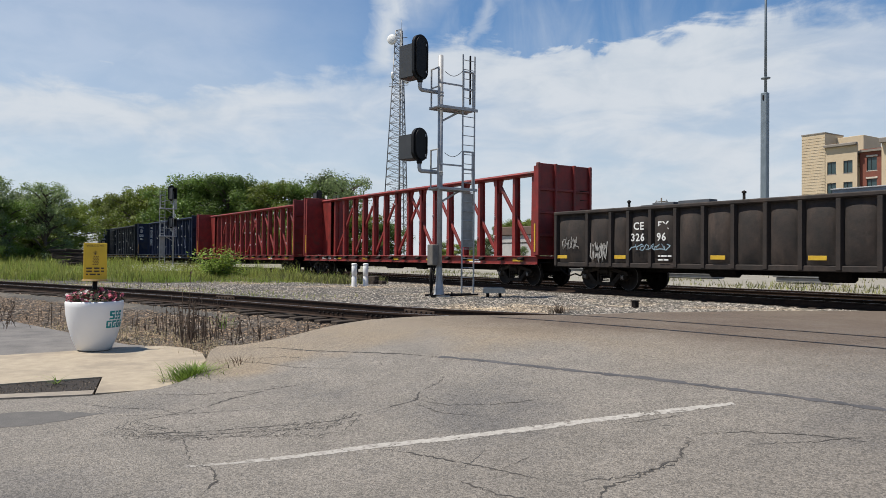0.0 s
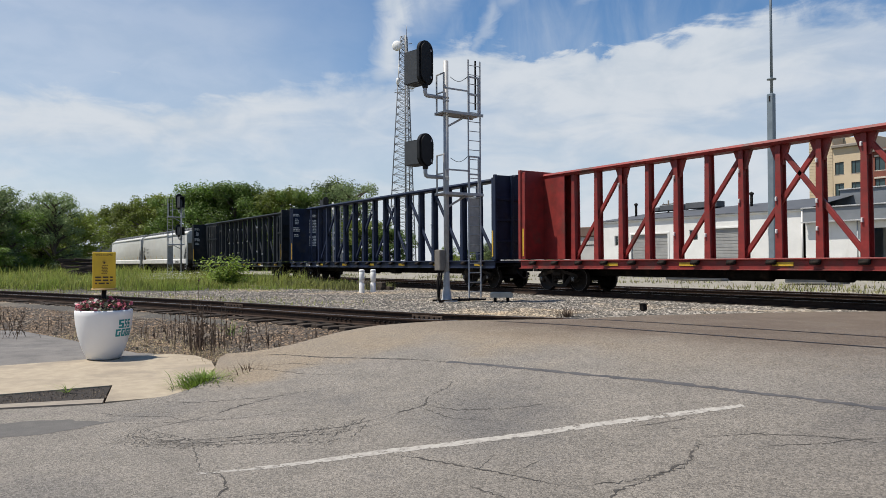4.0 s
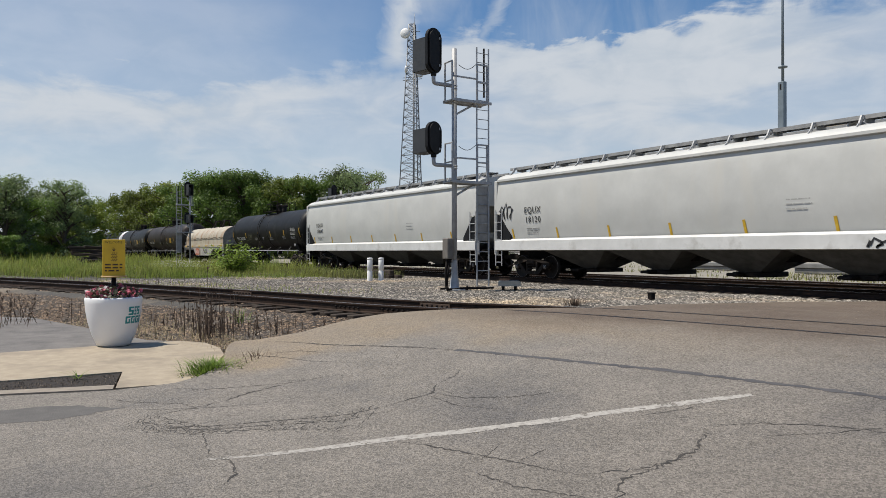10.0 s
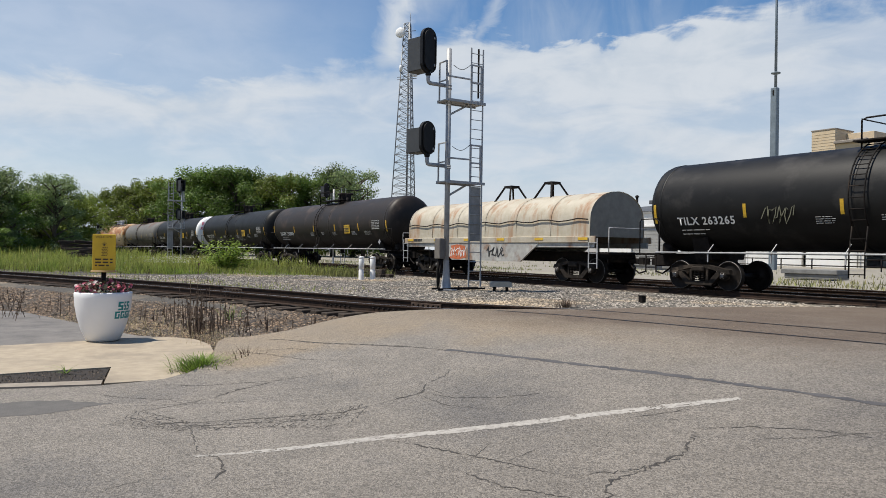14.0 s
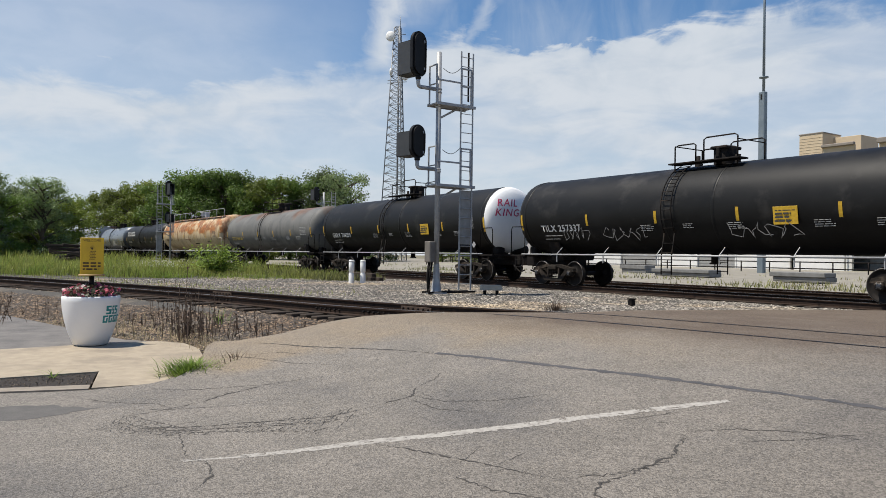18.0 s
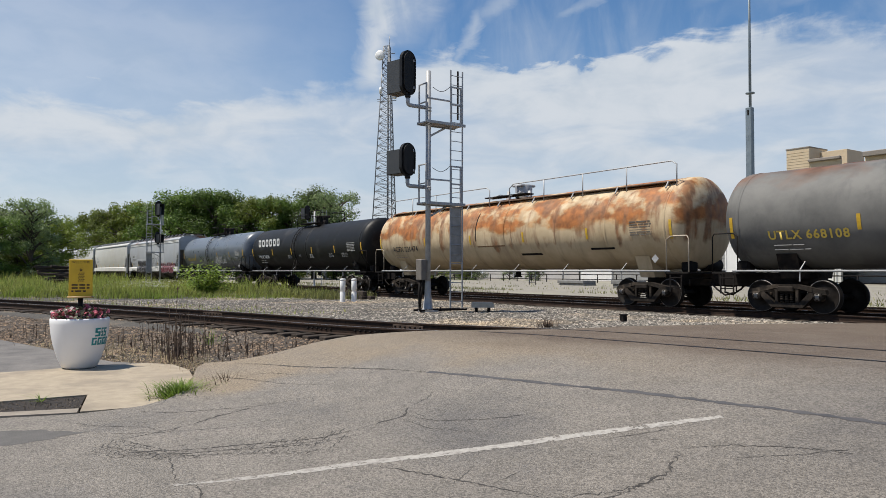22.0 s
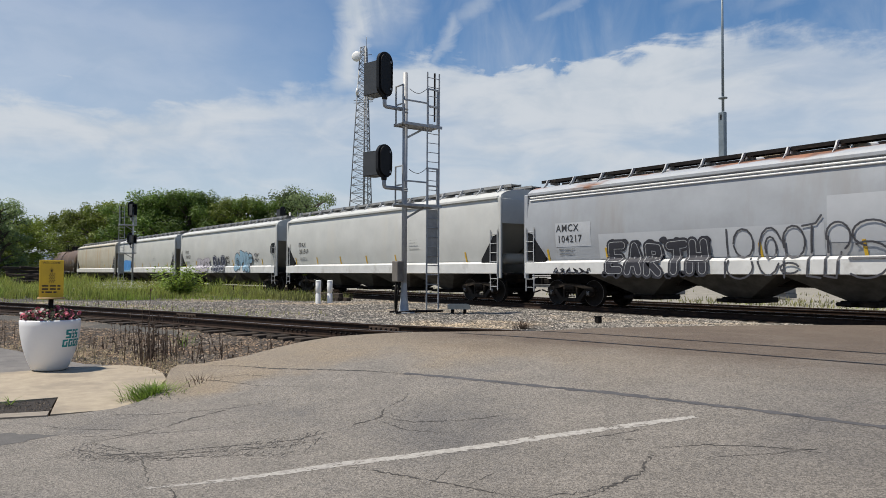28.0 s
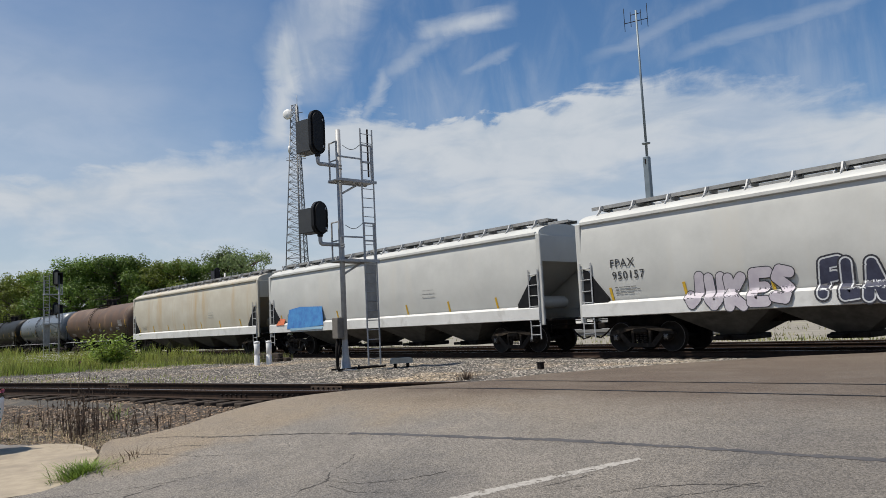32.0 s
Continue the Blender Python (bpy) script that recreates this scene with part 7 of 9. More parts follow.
    for a, w in ((16, 12), (30, 11), (43, 11), (56, 9)):
        blocks += [(a, a + w * 0.35, 0.42, 0.55), (a, a + w, 0.52, 0.55), (a, a + w, 0.42, 0.45), (a + w * 0.65, a + w, 0.42, 0.5)]
    part("maker_mark", bent(blocks), teal, p, "teal blocky emblem")


# ---- the signal mast beside the tracks ----
def build_signal(at, name="railway_signal", label="galvanised railway signal mast with two black heads and ladder", full=True, ay=-0.78):
    """Local axes: the arms and the ladder lie along y, the heads look along -x."""
    s = thing(name, label, "railway signal", at=at)
    part("mast", Mesh().tube([(0, 0, 0.25), (0, 0, 7.68)], 0.085, 18).turn([(0.085, 7.68), (0.06, 7.71), (0.0, 7.715)], axis="z", seg=18), GALV, s)
    part("base", Mesh().turn([(0.2, 0.0), (0.2, 0.05), (0.16, 0.08), (0.11, 0.5), (0.09, 0.95)], axis="z", seg=18).box((0, 0, 0.01), (0.5, 0.5, 0.05), 0.01), GALV, s)
    for z in (6.5, 6.4, 5.95, 6.02, 3.95, 3.4, 3.46, 3.88):
        part("clamp", shared("clamp", lambda: Mesh().turn([(0.086, -0.025), (0.1, -0.02), (0.1, 0.02), (0.086, 0.025)], axis="z", seg=18).box((0.11, 0, 0), (0.06, 0.06, 0.04), 0.01).data("clamp", GALV)), GALV, s, at=(0, 0, z))
    for z0, h, lamps in ((6.5, 1.42, 3), (3.95, 1.05, 2)):
        part("arm", Mesh().tube([(0, 0, z0), (0, ay * 0.92, z0), (0, ay * 0.97, z0 + 0.02), (0, ay, z0 + 0.1), (0, ay, z0 + 0.3)], 0.062, 12), GALV, s)
        head = part("signal_head", Mesh().turn([(0.07, 0.0), (0.09, 0.03), (0.09, 0.1), (0.06, 0.12), (0.06, 0.24)], (0, ay, z0 + 0.22), "z", 14), BLACKM, s)
        head.matrix_basis = Matrix.Translation((0, ay, 0)) @ Matrix.Rotation(radians(12), 4, "Z") @ Matrix.Translation((0, -ay, 0))
        zc = z0 + 0.3 + h / 2
        seg, w = 36, 0.31
        oval = []
        for k in range(seg):
            a = 2 * math.pi * k / seg
            oval.append((w * math.cos(a), (h / 2 - w) * (1 if math.sin(a) >= 0 else -1) + w * math.sin(a)))
        part("backplate", Mesh().prism([(ay + y, zc + z) for y, z in oval], -0.06, 0.05, "yz"), BLACKM, head)
        box = Mesh().prism([(ay + y * 0.82, zc + z * 0.9) for y, z in oval], 0.05, 0.11, "yz")
        part("door", box, BLACKM, head)
        # deep hood over the lamps on the far face
        hood = Mesh()
        hw, hh, hb = 0.24, 0.3 * h, 0.43 * h
        for y0, y1, z1, z2 in ((-hw, -hw + 0.02, -hb, hh), (hw - 0.02, hw, -hb, hh), (-hw, hw, hh - 0.02, hh), (-hw, hw, -hb, -hb + 0.02)):
            hood.box((-0.38, ay + (y0 + y1) / 2, zc + (z1 + z2) / 2), (0.66, y1 - y0, z2 - z1), 0.004)
        part("hood", hood, mat("dark_grey_hood", (0.04, 0.042, 0.044), (0.028, 0.03, 0.032), 3, 0.5) if "hoodm" not in CACHE else CACHE["hoodm"], head)
        for k in range(lamps):
            part("lamp", Mesh().turn([(0.0, -0.09), (0.08, -0.085), (0.1, -0.06)], (0, ay, zc + (k - (lamps - 1) / 2) * 0.36), "x", 16), BLACKM, head)
        for k, zz in enumerate((-0.32, 0.28)):
            part("latch", Mesh().box((0.118, ay + 0.16, zc + zz * h), (0.02, 0.06, 0.08), 0.008), GALV, head)
        part("hinge", Mesh().tube([(0.12, ay + 0.18, zc - 0.42 * h), (0.12, ay + 0.22, zc + 0.1), (0.12, ay + 0.16, zc + 0.36 * h)], 0.016, 6), BLACKM, head)
    # ladder with its guard plate
    lad = Mesh()
    for y in (0.72, 1.19):
        lad.box((0.22, y, 3.95), (0.03, 0.05, 7.7), 0.006)
    for k in range(25):
        lad.tube([(0.22, 0.72, 0.3 + k * 0.305), (0.22, 1.19, 0.3 + k * 0.305)], 0.014, 6)
    part("ladder", lad, GALV, s)
    part("ladder_guard", Mesh().box((0.185, 0.955, 2.45), (0.012, 0.44, 1.75), 0.003), mat("weathered_guard", (0.36, 0.355, 0.34), (0.25, 0.245, 0.23), 3, 0.6, 0.3), s)
    part("safety_rail", Mesh().box((0.2, 1.02, 7.0), (0.05, 0.05, 1.6), 0.008), DARK, s)
    for z in (6.02, 3.44):
        p = Mesh().box((0.02, 0.5, z), (0.52, 1.46, 0.045), 0.006)
        for x in (-0.27, 0.3):
            part("platform_edge", Mesh().box((x, 0.5, z - 0.01), (0.05, 1.5, 0.09), 0.006), GALV, s)
        part("platform", p, GALV, s)
        part("brace", Mesh().beam((0, 0.06, z - 0.42), (0, 0.75, z - 0.04), 0.06, 0.06, 0.008), GALV, s)
        def bar(nm, c, sz):
            part(nm, shared(("bar", sz), lambda: Mesh().box((0, 0, 0), sz, 0.006).data(nm, GALV)), GALV, s, at=c)
        bar("railing_post", (-0.2, -0.22, z + 0.62), (0.045, 0.045, 1.24))
        for y in (-0.22, 0.74, 1.12):
            bar("railing_post", (0.22, y, z + 0.62), (0.05, 0.05, 1.24))
        bar("railing_bar", (0.22, 0.25, z + 0.75), (0.05, 0.95, 0.05))
        bar("railing_bar", (0.22, 0.93, z + 1.22), (0.05, 0.4, 0.05))
        bar("railing_bar", (0.22, 0.93, z + 0.65), (0.05, 0.4, 0.05))
        for dz in (1.22, 0.62):
            bar("railing_bar", (0.01, -0.22, z + dz), (0.44, 0.04, 0.04))
        part("safety_chain", Mesh().tube([(0.22, 0.02 + 0.7 * q / 8, z + 1.12 - 0.16 * math.sin(math.pi * q / 8) + 0.12 * q / 8) for q in range(9)], 0.01, 5), DARK, s)
    if full:
        part("junction_box", Mesh().box((-0.02, -0.24, 1.32), (0.32, 0.22, 0.66), 0.02), mat("grey_box_paint", (0.2, 0.18, 0.155), (0.13, 0.115, 0.1), 3, 0.6, 0.2), s)
        part("conduit", Mesh().tube([(-0.02, -0.26, 1.0), (-0.05, -0.3, 0.6), (0.1, -0.36, 0.05)], 0.045, 8).tube([(0.05, -0.2, 1.0), (0.0, -0.26, 0.5), (0.0, -0.3, 0.02)], 0.035, 8), DARK, s)
        part("foot_frame", Mesh().box((0.2, 0.5, 0.04), (0.06, 1.8, 0.06), 0.01).box((-0.2, 0.5, 0.04), (0.06, 1.8, 0.06), 0.01).tube([(0.2, -0.4, 0.0), (0.2, -0.4, 0.14)], 0.03, 8).tube([(0.2, 0.35, 0.0), (0.2, 0.35, 0.14)], 0.03, 8), DARK, s)
    return s


def build_trackside():
    build_signal((-19.75, 13.17, 0.36))
    bol = thing("marker_post", "short white marker post standing in the gravel", "post", "white marker posts", at=(-28.3, 14.55, 0.33))
    part("pipe", Mesh().turn([(0.0, 0.92), (0.1, 0.915), (0.115, 0.9), (0.115, 0.5), (0.1, 0.48), (0.1, 0.42), (0.115, 0.4), (0.115, -0.1)], axis="z", seg=16), WHITE, bol)
    part("cap", Mesh().turn([(0.0, 1.0), (0.1, 0.99), (0.12, 0.965), (0.12, 0.91), (0.11, 0.905)], axis="z", seg=16), WHITE, bol)
    copy_thing(bol, pose(-28.18, 15.03, 0.33))
    b = thing("junction_pot", "small dark square box on the ballast", "junction box", at=(-13.3, 15.0, 0.33))
    part("case", Mesh().box((0, 0, 0.08), (0.15, 0.15, 0.16), 0.02), DARK, b)
    part("lid", Mesh().box((0, 0, 0.175), (0.175, 0.175, 0.035), 0.012), DARK, b)
    c = thing("cable_pedestal", "low pale grey metal cable box by the ladder", "cable box", at=pose(-18.95, 14.75, 0.33, 0, 0, 60))
    part("cover", Mesh().prism([(-0.34, 0.15), (-0.34, 0.27), (-0.3, 0.31), (0.3, 0.31), (0.34, 0.27), (0.34, 0.15)], -0.2, 0.2), mat("sun_bleached_box", (0.5, 0.46, 0.38), (0.38, 0.345, 0.28), 4, 0.8), c)
    part("leg", Mesh().tube([(-0.2, 0, -0.1), (-0.2, 0, 0.18)], 0.05, 8), DARK, c)
    part("leg", Mesh().tube([(0.2, 0, -0.1), (0.2, 0, 0.18)], 0.05, 8), DARK, c)
    # timber baulks lying by the line
    for k, (x, y, a) in enumerate(((-31.5, 16.6, 3), (-31.2, 16.95, 0), (-31.6, 16.75, 1))):
        single("timber_baulk", Mesh().box((0, 0, 0), (2.5, 0.24, 0.2), 0.02), TIE, "dark weathered timber tie lying on gravel", "timber", "loose timber ties", at=pose(x, y, 0.4 + (0.2 if k == 2 else 0), 0, 0, a))


# ---- stones, weeds ----
def stone_bits(m, x, y, z, r, rnd):
    """A rough six-sided stone."""
    a = rnd.uniform(0, 6.28)
    pts = [(x + r * rnd.uniform(0.6, 1.1) * math.cos(a + q * 1.57), y + r * rnd.uniform(0.6, 1.1) * math.sin(a + q * 1.57), z + r * rnd.uniform(-0.15, 0.25)) for q in range(4)]
    m.add(pts + [(x + r * rnd.uniform(-0.3, 0.3), y + r * rnd.uniform(-0.3, 0.3), z + r * rnd.uniform(0.3, 0.6))], [(0, 1, 4), (1, 2, 4), (2, 3, 4), (3, 0, 4)])


def gravel_z(x, y):
    return 0.335 + 0.03 * noise.noise((x * 0.6, y * 0.6, 3)) + 0.02 * noise.noise((x * 2.1, y * 2.1, 5))


def build_gravel():
    left, right = [], []
    for x in np.arange(-62, -4.9, 1.0):
        left.append((x, near_y(x) + 1.45))
        right.append((x, MAIN_Y - 1.6))
    single("gravel_strip", sheet(left, right, 60, 14, gravel_z), GRAVEL, "grey and tan crushed stone between the two lines", "gravel", kind="structure")
    brown = mat("brown_crushed_stone", (0.07, 0.054, 0.039), (0.016, 0.013, 0.01), 15, 0.92, 0, 1.0, 22, stain=(0.14, 0.1, 0.065), sscale=0.5, samt=0.5, detail=8)
    rows = []
    for x in np.arange(-62, -10.9, 0.6):
        row = []
        for d in (1.45, 1.9, 2.5, 3.2, 4.0, 4.8):
            y = near_y(x) - d * 1.03
            row.append((x, y, near_z(x) - 0.26 - 0.12 * (d - 1.45) + 0.03 * noise.noise((x * 1.3, y * 1.3, 2))))
        rows.append(row[::-1])
    single("shoulder_stone", Mesh().loft(rows[::-1], closed=False, smooth=True), brown, "brown-stained crushed stone sloping from the curved track", "gravel", kind="structure")
    rnd = random.Random(12)
    m = Mesh()
    n = 0
    while n < 44000:
        x = -9 - 26 * rnd.random() ** 1.3
        y = rnd.uniform(near_y(x) + 1.5, 18.9)
        if x > np.interp(y, (8, 9.4, 11.45, 13, 14.4, 15.6, 17.4, 18.6), (-10.3, -9.9, -10.2, -10.1, -9.7, -9.1, -8, -6.6)):
            n += 1
            continue
        stone_bits(m, x, y, gravel_z(x, y) + 0.0, rnd.choice((rnd.uniform(0.02, 0.04), rnd.uniform(0.03, 0.06))), rnd)
        n += 1
    single("loose_stones", m, STONES, "loose grey ballast stones between the lines", "ballast", kind="stuff")
    m = Mesh()
    bs = mat("brown_ballast_stone", (0.25, 0.175, 0.115), (0.045, 0.033, 0.023), 9, 0.92, 0, 0.4, 40, stain=(0.16, 0.135, 0.11), sscale=0.8, samt=0.5, island=0.85)
    for _ in range(40000):
        x = -11.2 - 26 * rnd.random() ** 1.25
        d = rnd.uniform(-1.2, 4.6)
        y = near_y(x) - d * 1.03
        z = near_z(x) - (0.235 + 0.06 * smooth01(-19, -13, x) if d < 1.35 else 0.26 + 0.12 * (d - 1.45))
        if abs(abs(d) - 0.75) < 0.1:
            continue
        stone_bits(m, x, y, z, rnd.uniform(0.022, 0.055), rnd)
    single("shoulder_stones", m, bs, "loose brown ballast stones along the curved track", "ballast", kind="stuff")
    m = Mesh()
    for _ in range(7000):
        x = -5.6 - 34 * rnd.random() ** 1.3
        y = MAIN_Y + rnd.choice((rnd.uniform(-2.3, -0.85), rnd.uniform(-0.65, 0.65), rnd.uniform(0.85, 5.6)))
        stone_bits(m, x, y, RAIL - 0.225 - (0.1 * max(0, MAIN_Y - 1.5 - y)), rnd.uniform(0.03, 0.07), rnd)
    # these stones are darkened for soot and for shade beneath the cars
    single("bed_stones", m, mat("sooty_shaded_ballast_stone", (0.075, 0.064, 0.054), (0.022, 0.019, 0.016), 9, 0.92, 0, 0.4, 40, island=0.55), "grey ballast stones of the main line", "ballast", kind="stuff")


def build_weeds():
    rnd = random.Random(9)
    dry = mat("dry_weed_stalks", (0.15, 0.1, 0.066), (0.07, 0.048, 0.033), 6, 0.9, island=0.4)
    straw = mat("straw_grass", (0.36, 0.29, 0.17), (0.25, 0.2, 0.11), 6, 0.9, island=0.3)
    green = leafy(mat("green_grass", (0.19, 0.27, 0.045), (0.1, 0.16, 0.025), 2, 0.7, island=0.5), 0.35)
    lush = leafy(mat("tall_meadow_grass", (0.16, 0.235, 0.036), (0.28, 0.285, 0.07), 0.35, 0.75, island=0.5), 0.4)

    def blade(m, x, y, z, h, w, lean, az):
        dx, dy = math.cos(az), math.sin(az)
        px, py = -dy * w, dx * w
        m.add([(x - px, y - py, z), (x + px, y + py, z), (x + dx * lean * 0.35 + px * 0.7, y + dy * lean * 0.35 + py * 0.7, z + h * 0.6), (x + dx * lean * 0.35 - px * 0.7, y + dy * lean * 0.35 - py * 0.7, z + h * 0.6), (x + dx * lean, y + dy * lean, z + h)], [(0, 1, 2, 3), (3, 2, 4)])

    def stalk(m, x, y, z, h, lean=0.1):
        az = rnd.uniform(0, 6.28)
        l = rnd.uniform(0, lean) * h
        top = (x + l * math.cos(az), y + l * math.sin(az), z + h)
        r = rnd.uniform(0.004, 0.009)
        m.tube([(x, y, z), ((x + top[0]) / 2 + rnd.uniform(-0.015, 0.015), (y + top[1]) / 2, z + h * 0.5), top], r, 4, False, r * 0.6)
        # dry seed husks close along the stem
        for _ in range(int(h * 16)):
            t = rnd.uniform(0.15, 1)
            a, q = rnd.uniform(0, 6.28), rnd.uniform(0.012, 0.035)
            bx, by, bz = x + (top[0] - x) * t, y + (top[1] - y) * t, z + h * t
            m.add([(bx, by, bz - q), (bx + q * math.cos(a), by + q * math.sin(a), bz), (bx, by, bz + q)], [(0, 1, 2)])

    # brown dead stalks in the ditch by the slab
    m, m2 = Mesh(), Mesh()
    for _ in range(95):
        x = rnd.uniform(-16.8, -12.2)
        y = near_y(x) - rnd.uniform(2.2, 4.0)
        stalk(m, x, y, 0.0, rnd.choice((rnd.uniform(0.12, 0.3), rnd.uniform(0.2, 0.42), rnd.uniform(0.35, 0.62))), 0.3)
    for k in range(46):
        x, y = -14.1 + rnd.gauss(0, 0.45), 3.85 + rnd.gauss(0, 0.22)
        stalk(m, x, y, 0.0, rnd.uniform(0.4, 0.85), 0.16)
    for k in range(3):
        stalk(m, -13.75 + 0.1 * k, 3.62 + 0.05 * k, 0.0, (1.0, 1.35, 0.8)[k], 0.1)
    for k in range(24):
        x = rnd.uniform(-20.5, -16.8)
        stalk(m, x, np.interp(x, (-20.9, -17), (1.7, 3.2)) + rnd.gauss(0, 0.35), 0.02, rnd.uniform(0.2, 0.5))
    for k in range(46):
        x, y = -18.6 + rnd.gauss(0, 0.5), 0.75 + rnd.gauss(0, 0.35)
        stalk(m, x, y, 0.02, rnd.uniform(0.3, 0.8), 0.5)
    for k in range(60):
        x = rnd.uniform(-48, -22)
        stalk(m, x, near_y(x) + rnd.gauss(3.0, 0.8), 0.3, rnd.uniform(0.15, 0.5))
    single("dead_weeds", m, dry, "dead brown weed stalks in the ditch", "weeds", kind="stuff")
    for _ in range(1900):
        x = rnd.uniform(-18.5, -11.6)
        y = near_y(x) - rnd.uniform(2.9, 4.9)
        flat = rnd.random() < 0.8
        blade(m2, x, y, 0.0, rnd.uniform(0.02, 0.06) if flat else rnd.uniform(0.08, 0.26), 0.005, rnd.uniform(0.1, 0.3) if flat else rnd.uniform(0.02, 0.15), rnd.uniform(0, 6.28))
    single("straw_weeds", m2, straw, "straw-coloured dry grass in the ditch", "grass", kind="stuff")
    # a green tuft at the slab's corner and small ones about
    m = Mesh()
    for x0, y0, n, hh, sp in ((-9.78, 2.74, 460, 0.2, 0.19), (-10.15, 3.15, 110, 0.13, 0.18), (-9.62, 2.58, 150, 0.13, 0.12), (-10.2, 1.2, 12, 0.12, 0.03), (-15.4, 4.9, 40, 0.45, 0.15)):
        for _ in range(n):
            a, r = rnd.uniform(0, 6.28), abs(rnd.gauss(0, sp))
            blade(m, x0 + r * math.cos(a), y0 + r * math.sin(a), 0.03, hh * rnd.uniform(0.4, 1), 0.007, rnd.uniform(0.08, 0.32), a + rnd.gauss(0, 0.5))
    single("grass_tuft", m, green, "bright green grass tuft at the slab's corner", "grass", kind="stuff")
    m = Mesh()
    for x0, y0, n in ((-12.9, 11.95, 90), (-9.9, 3.35, 60)):
        for _ in range(n):
            a, r = rnd.uniform(0, 6.28), abs(rnd.gauss(0, 0.16))
            blade(m, x0 + r * math.cos(a), y0 + r * math.sin(a), 0.33 if x0 < -12 else 0.04, rnd.uniform(0.08, 0.26), 0.008, rnd.uniform(0.03, 0.2), a)
    single("withered_clump", m, dry, "withered brown clump in the gravel", "weeds", kind="stuff")
    # the tall grass between the two lines: tufts of bending blades
    m, fl = Mesh(), Mesh()
    for _ in range(5200):
        x = -31.5 - 66 * rnd.random() ** 1.1
        lo, hi = near_y(x) + 4.2, 18.3
        edge = smooth01(-31, -41, x)
        y = lo + (1 - edge) * 5.5 + (hi - lo - (1 - edge) * 5.5) * rnd.random() ** 1.2
        tall = (0.2 + 0.8 * edge) * (0.75 + 0.75 * noise.noise((x * 0.22, y * 0.35, 0)) + 0.45 * noise.noise((x * 0.9, y * 0.9, 4)))
        tall *= 0.55 + 0.45 * smooth01(lo, lo + 2.0, y)
        for _ in range(9):
            h = max(0.1, tall * rnd.uniform(0.3, 1.1))
            blade(m, x + rnd.gauss(0, 0.16), y + rnd.gauss(0, 0.16), 0.22, h, rnd.uniform(0.008, 0.022), h * rnd.uniform(0.1, 0.75), rnd.uniform(0, 6.28))
    for _ in range(9000):
        x = -75 - 110 * rnd.random()
        y = rnd.uniform(near_y(x) + 5, 18.4)
        h = rnd.uniform(0.4, 1.5)
        blade(m, x, y, 0.25, h, 0.05, h * rnd.uniform(0.1, 0.6), rnd.uniform(0, 6.28))
    for _ in range(1500):
        x = rnd.uniform(-46, -20)
        y = near_y(x) + rnd.choice((rnd.gauss(2.2, 0.4), rnd.gauss(3.6, 0.7)))
        blade(m, x, y, 0.3, rnd.uniform(0.06, 0.2), 0.01, rnd.uniform(0.03, 0.1), rnd.uniform(0, 6.28))
    single("tall_grass", m, lush, "tall green meadow grass between the lines", "grass", kind="stuff")
    for _ in range(420):
        x, y = rnd.gauss(-42.5, 1.0), rnd.gauss(10.0, 0.9)
        z = 0.25 + rnd.uniform(0.5, 0.85)
        r = rnd.uniform(0.03, 0.06)
        fl.add([(x - r, y, z), (x, y - r, z + 0.02), (x + r, y, z), (x, y + r, z + 0.02)], [(0, 1, 2, 3)])
    single("white_wildflowers", fl, mat("white_umbels", (0.6, 0.6, 0.52), None, 9, 0.8), "white wildflower heads in the tall grass", "flowers", kind="stuff")
    # yellowish weeds near the timbers
    m = Mesh()
    for _ in range(2600):
        x, y = rnd.uniform(-40, -30.5), rnd.uniform(14.6, 17.6)
        blade(m, x, y, 0.3, rnd.uniform(0.15, 0.5), 0.012, rnd.uniform(0.03, 0.2), rnd.uniform(0, 6.28))
    single("low_weeds", m, mat("olive_weeds", (0.19, 0.19, 0.05), (0.13, 0.14, 0.04), 1.5, 0.8, island=0.4), "olive low weeds by the main line", "weeds", kind="stuff")


def build_joints():
    """Bolted bars that join the curved track's rails."""
    steel = shared("jointsteel", lambda: mat("rusty_joint_bar", (0.09, 0.058, 0.04), (0.05, 0.033, 0.024), 8, 0.8, 0.2, 0.2, 30))
    for x, side in ((-12.9, -1), (-18.4, -1), (-14.4, -1), (-13.6, 1), (-23.5, -1), (-21.0, 1)):
        sl = near_y(x + 0.5) - near_y(x - 0.5)
        j = thing("rail_joint", "rusty bolted joint bar clamped to the rail", "rail joint", "rail joints", at=pose(x, near_y(x) + side * 0.753, near_z(x) - 0.09, 0, 0, math.degrees(math.atan(sl))))
        part("bar", Mesh().prism([(-0.028, -0.05), (-0.028, 0.04), (-0.014, 0.045), (-0.014, -0.055)], -0.46, 0.46, "yz"), steel, j)
        for k in range(6):
            part("bolt", shared("jbolt", lambda: Mesh().turn([(0.0, -0.03), (0.022, -0.026), (0.024, 0.0)], axis="y", seg=6).data("bolt", DARK)), DARK, j, at=(-0.38 + 0.152 * k, -0.03, 0))


build_road_marks()
build_joints()
build_slab()
build_planter()
build_trackside()
build_gravel()
build_weeds()


# ---- trees ----
LEAVES = [leafy(mat("leaf_green", (0.16, 0.25, 0.04), (0.08, 0.135, 0.022), 0.25, 0.55, island=0.3, per_object=0.34), 0.34), leafy(mat("leaf_yellow_green", (0.24, 0.29, 0.036), (0.125, 0.17, 0.023), 0.25, 0.55, island=0.3, per_object=0.34), 0.34), leafy(mat("leaf_grey_green", (0.22, 0.28, 0.11), (0.13, 0.18, 0.07), 0.25, 0.55, island=0.3, per_object=0.34), 0.45)]
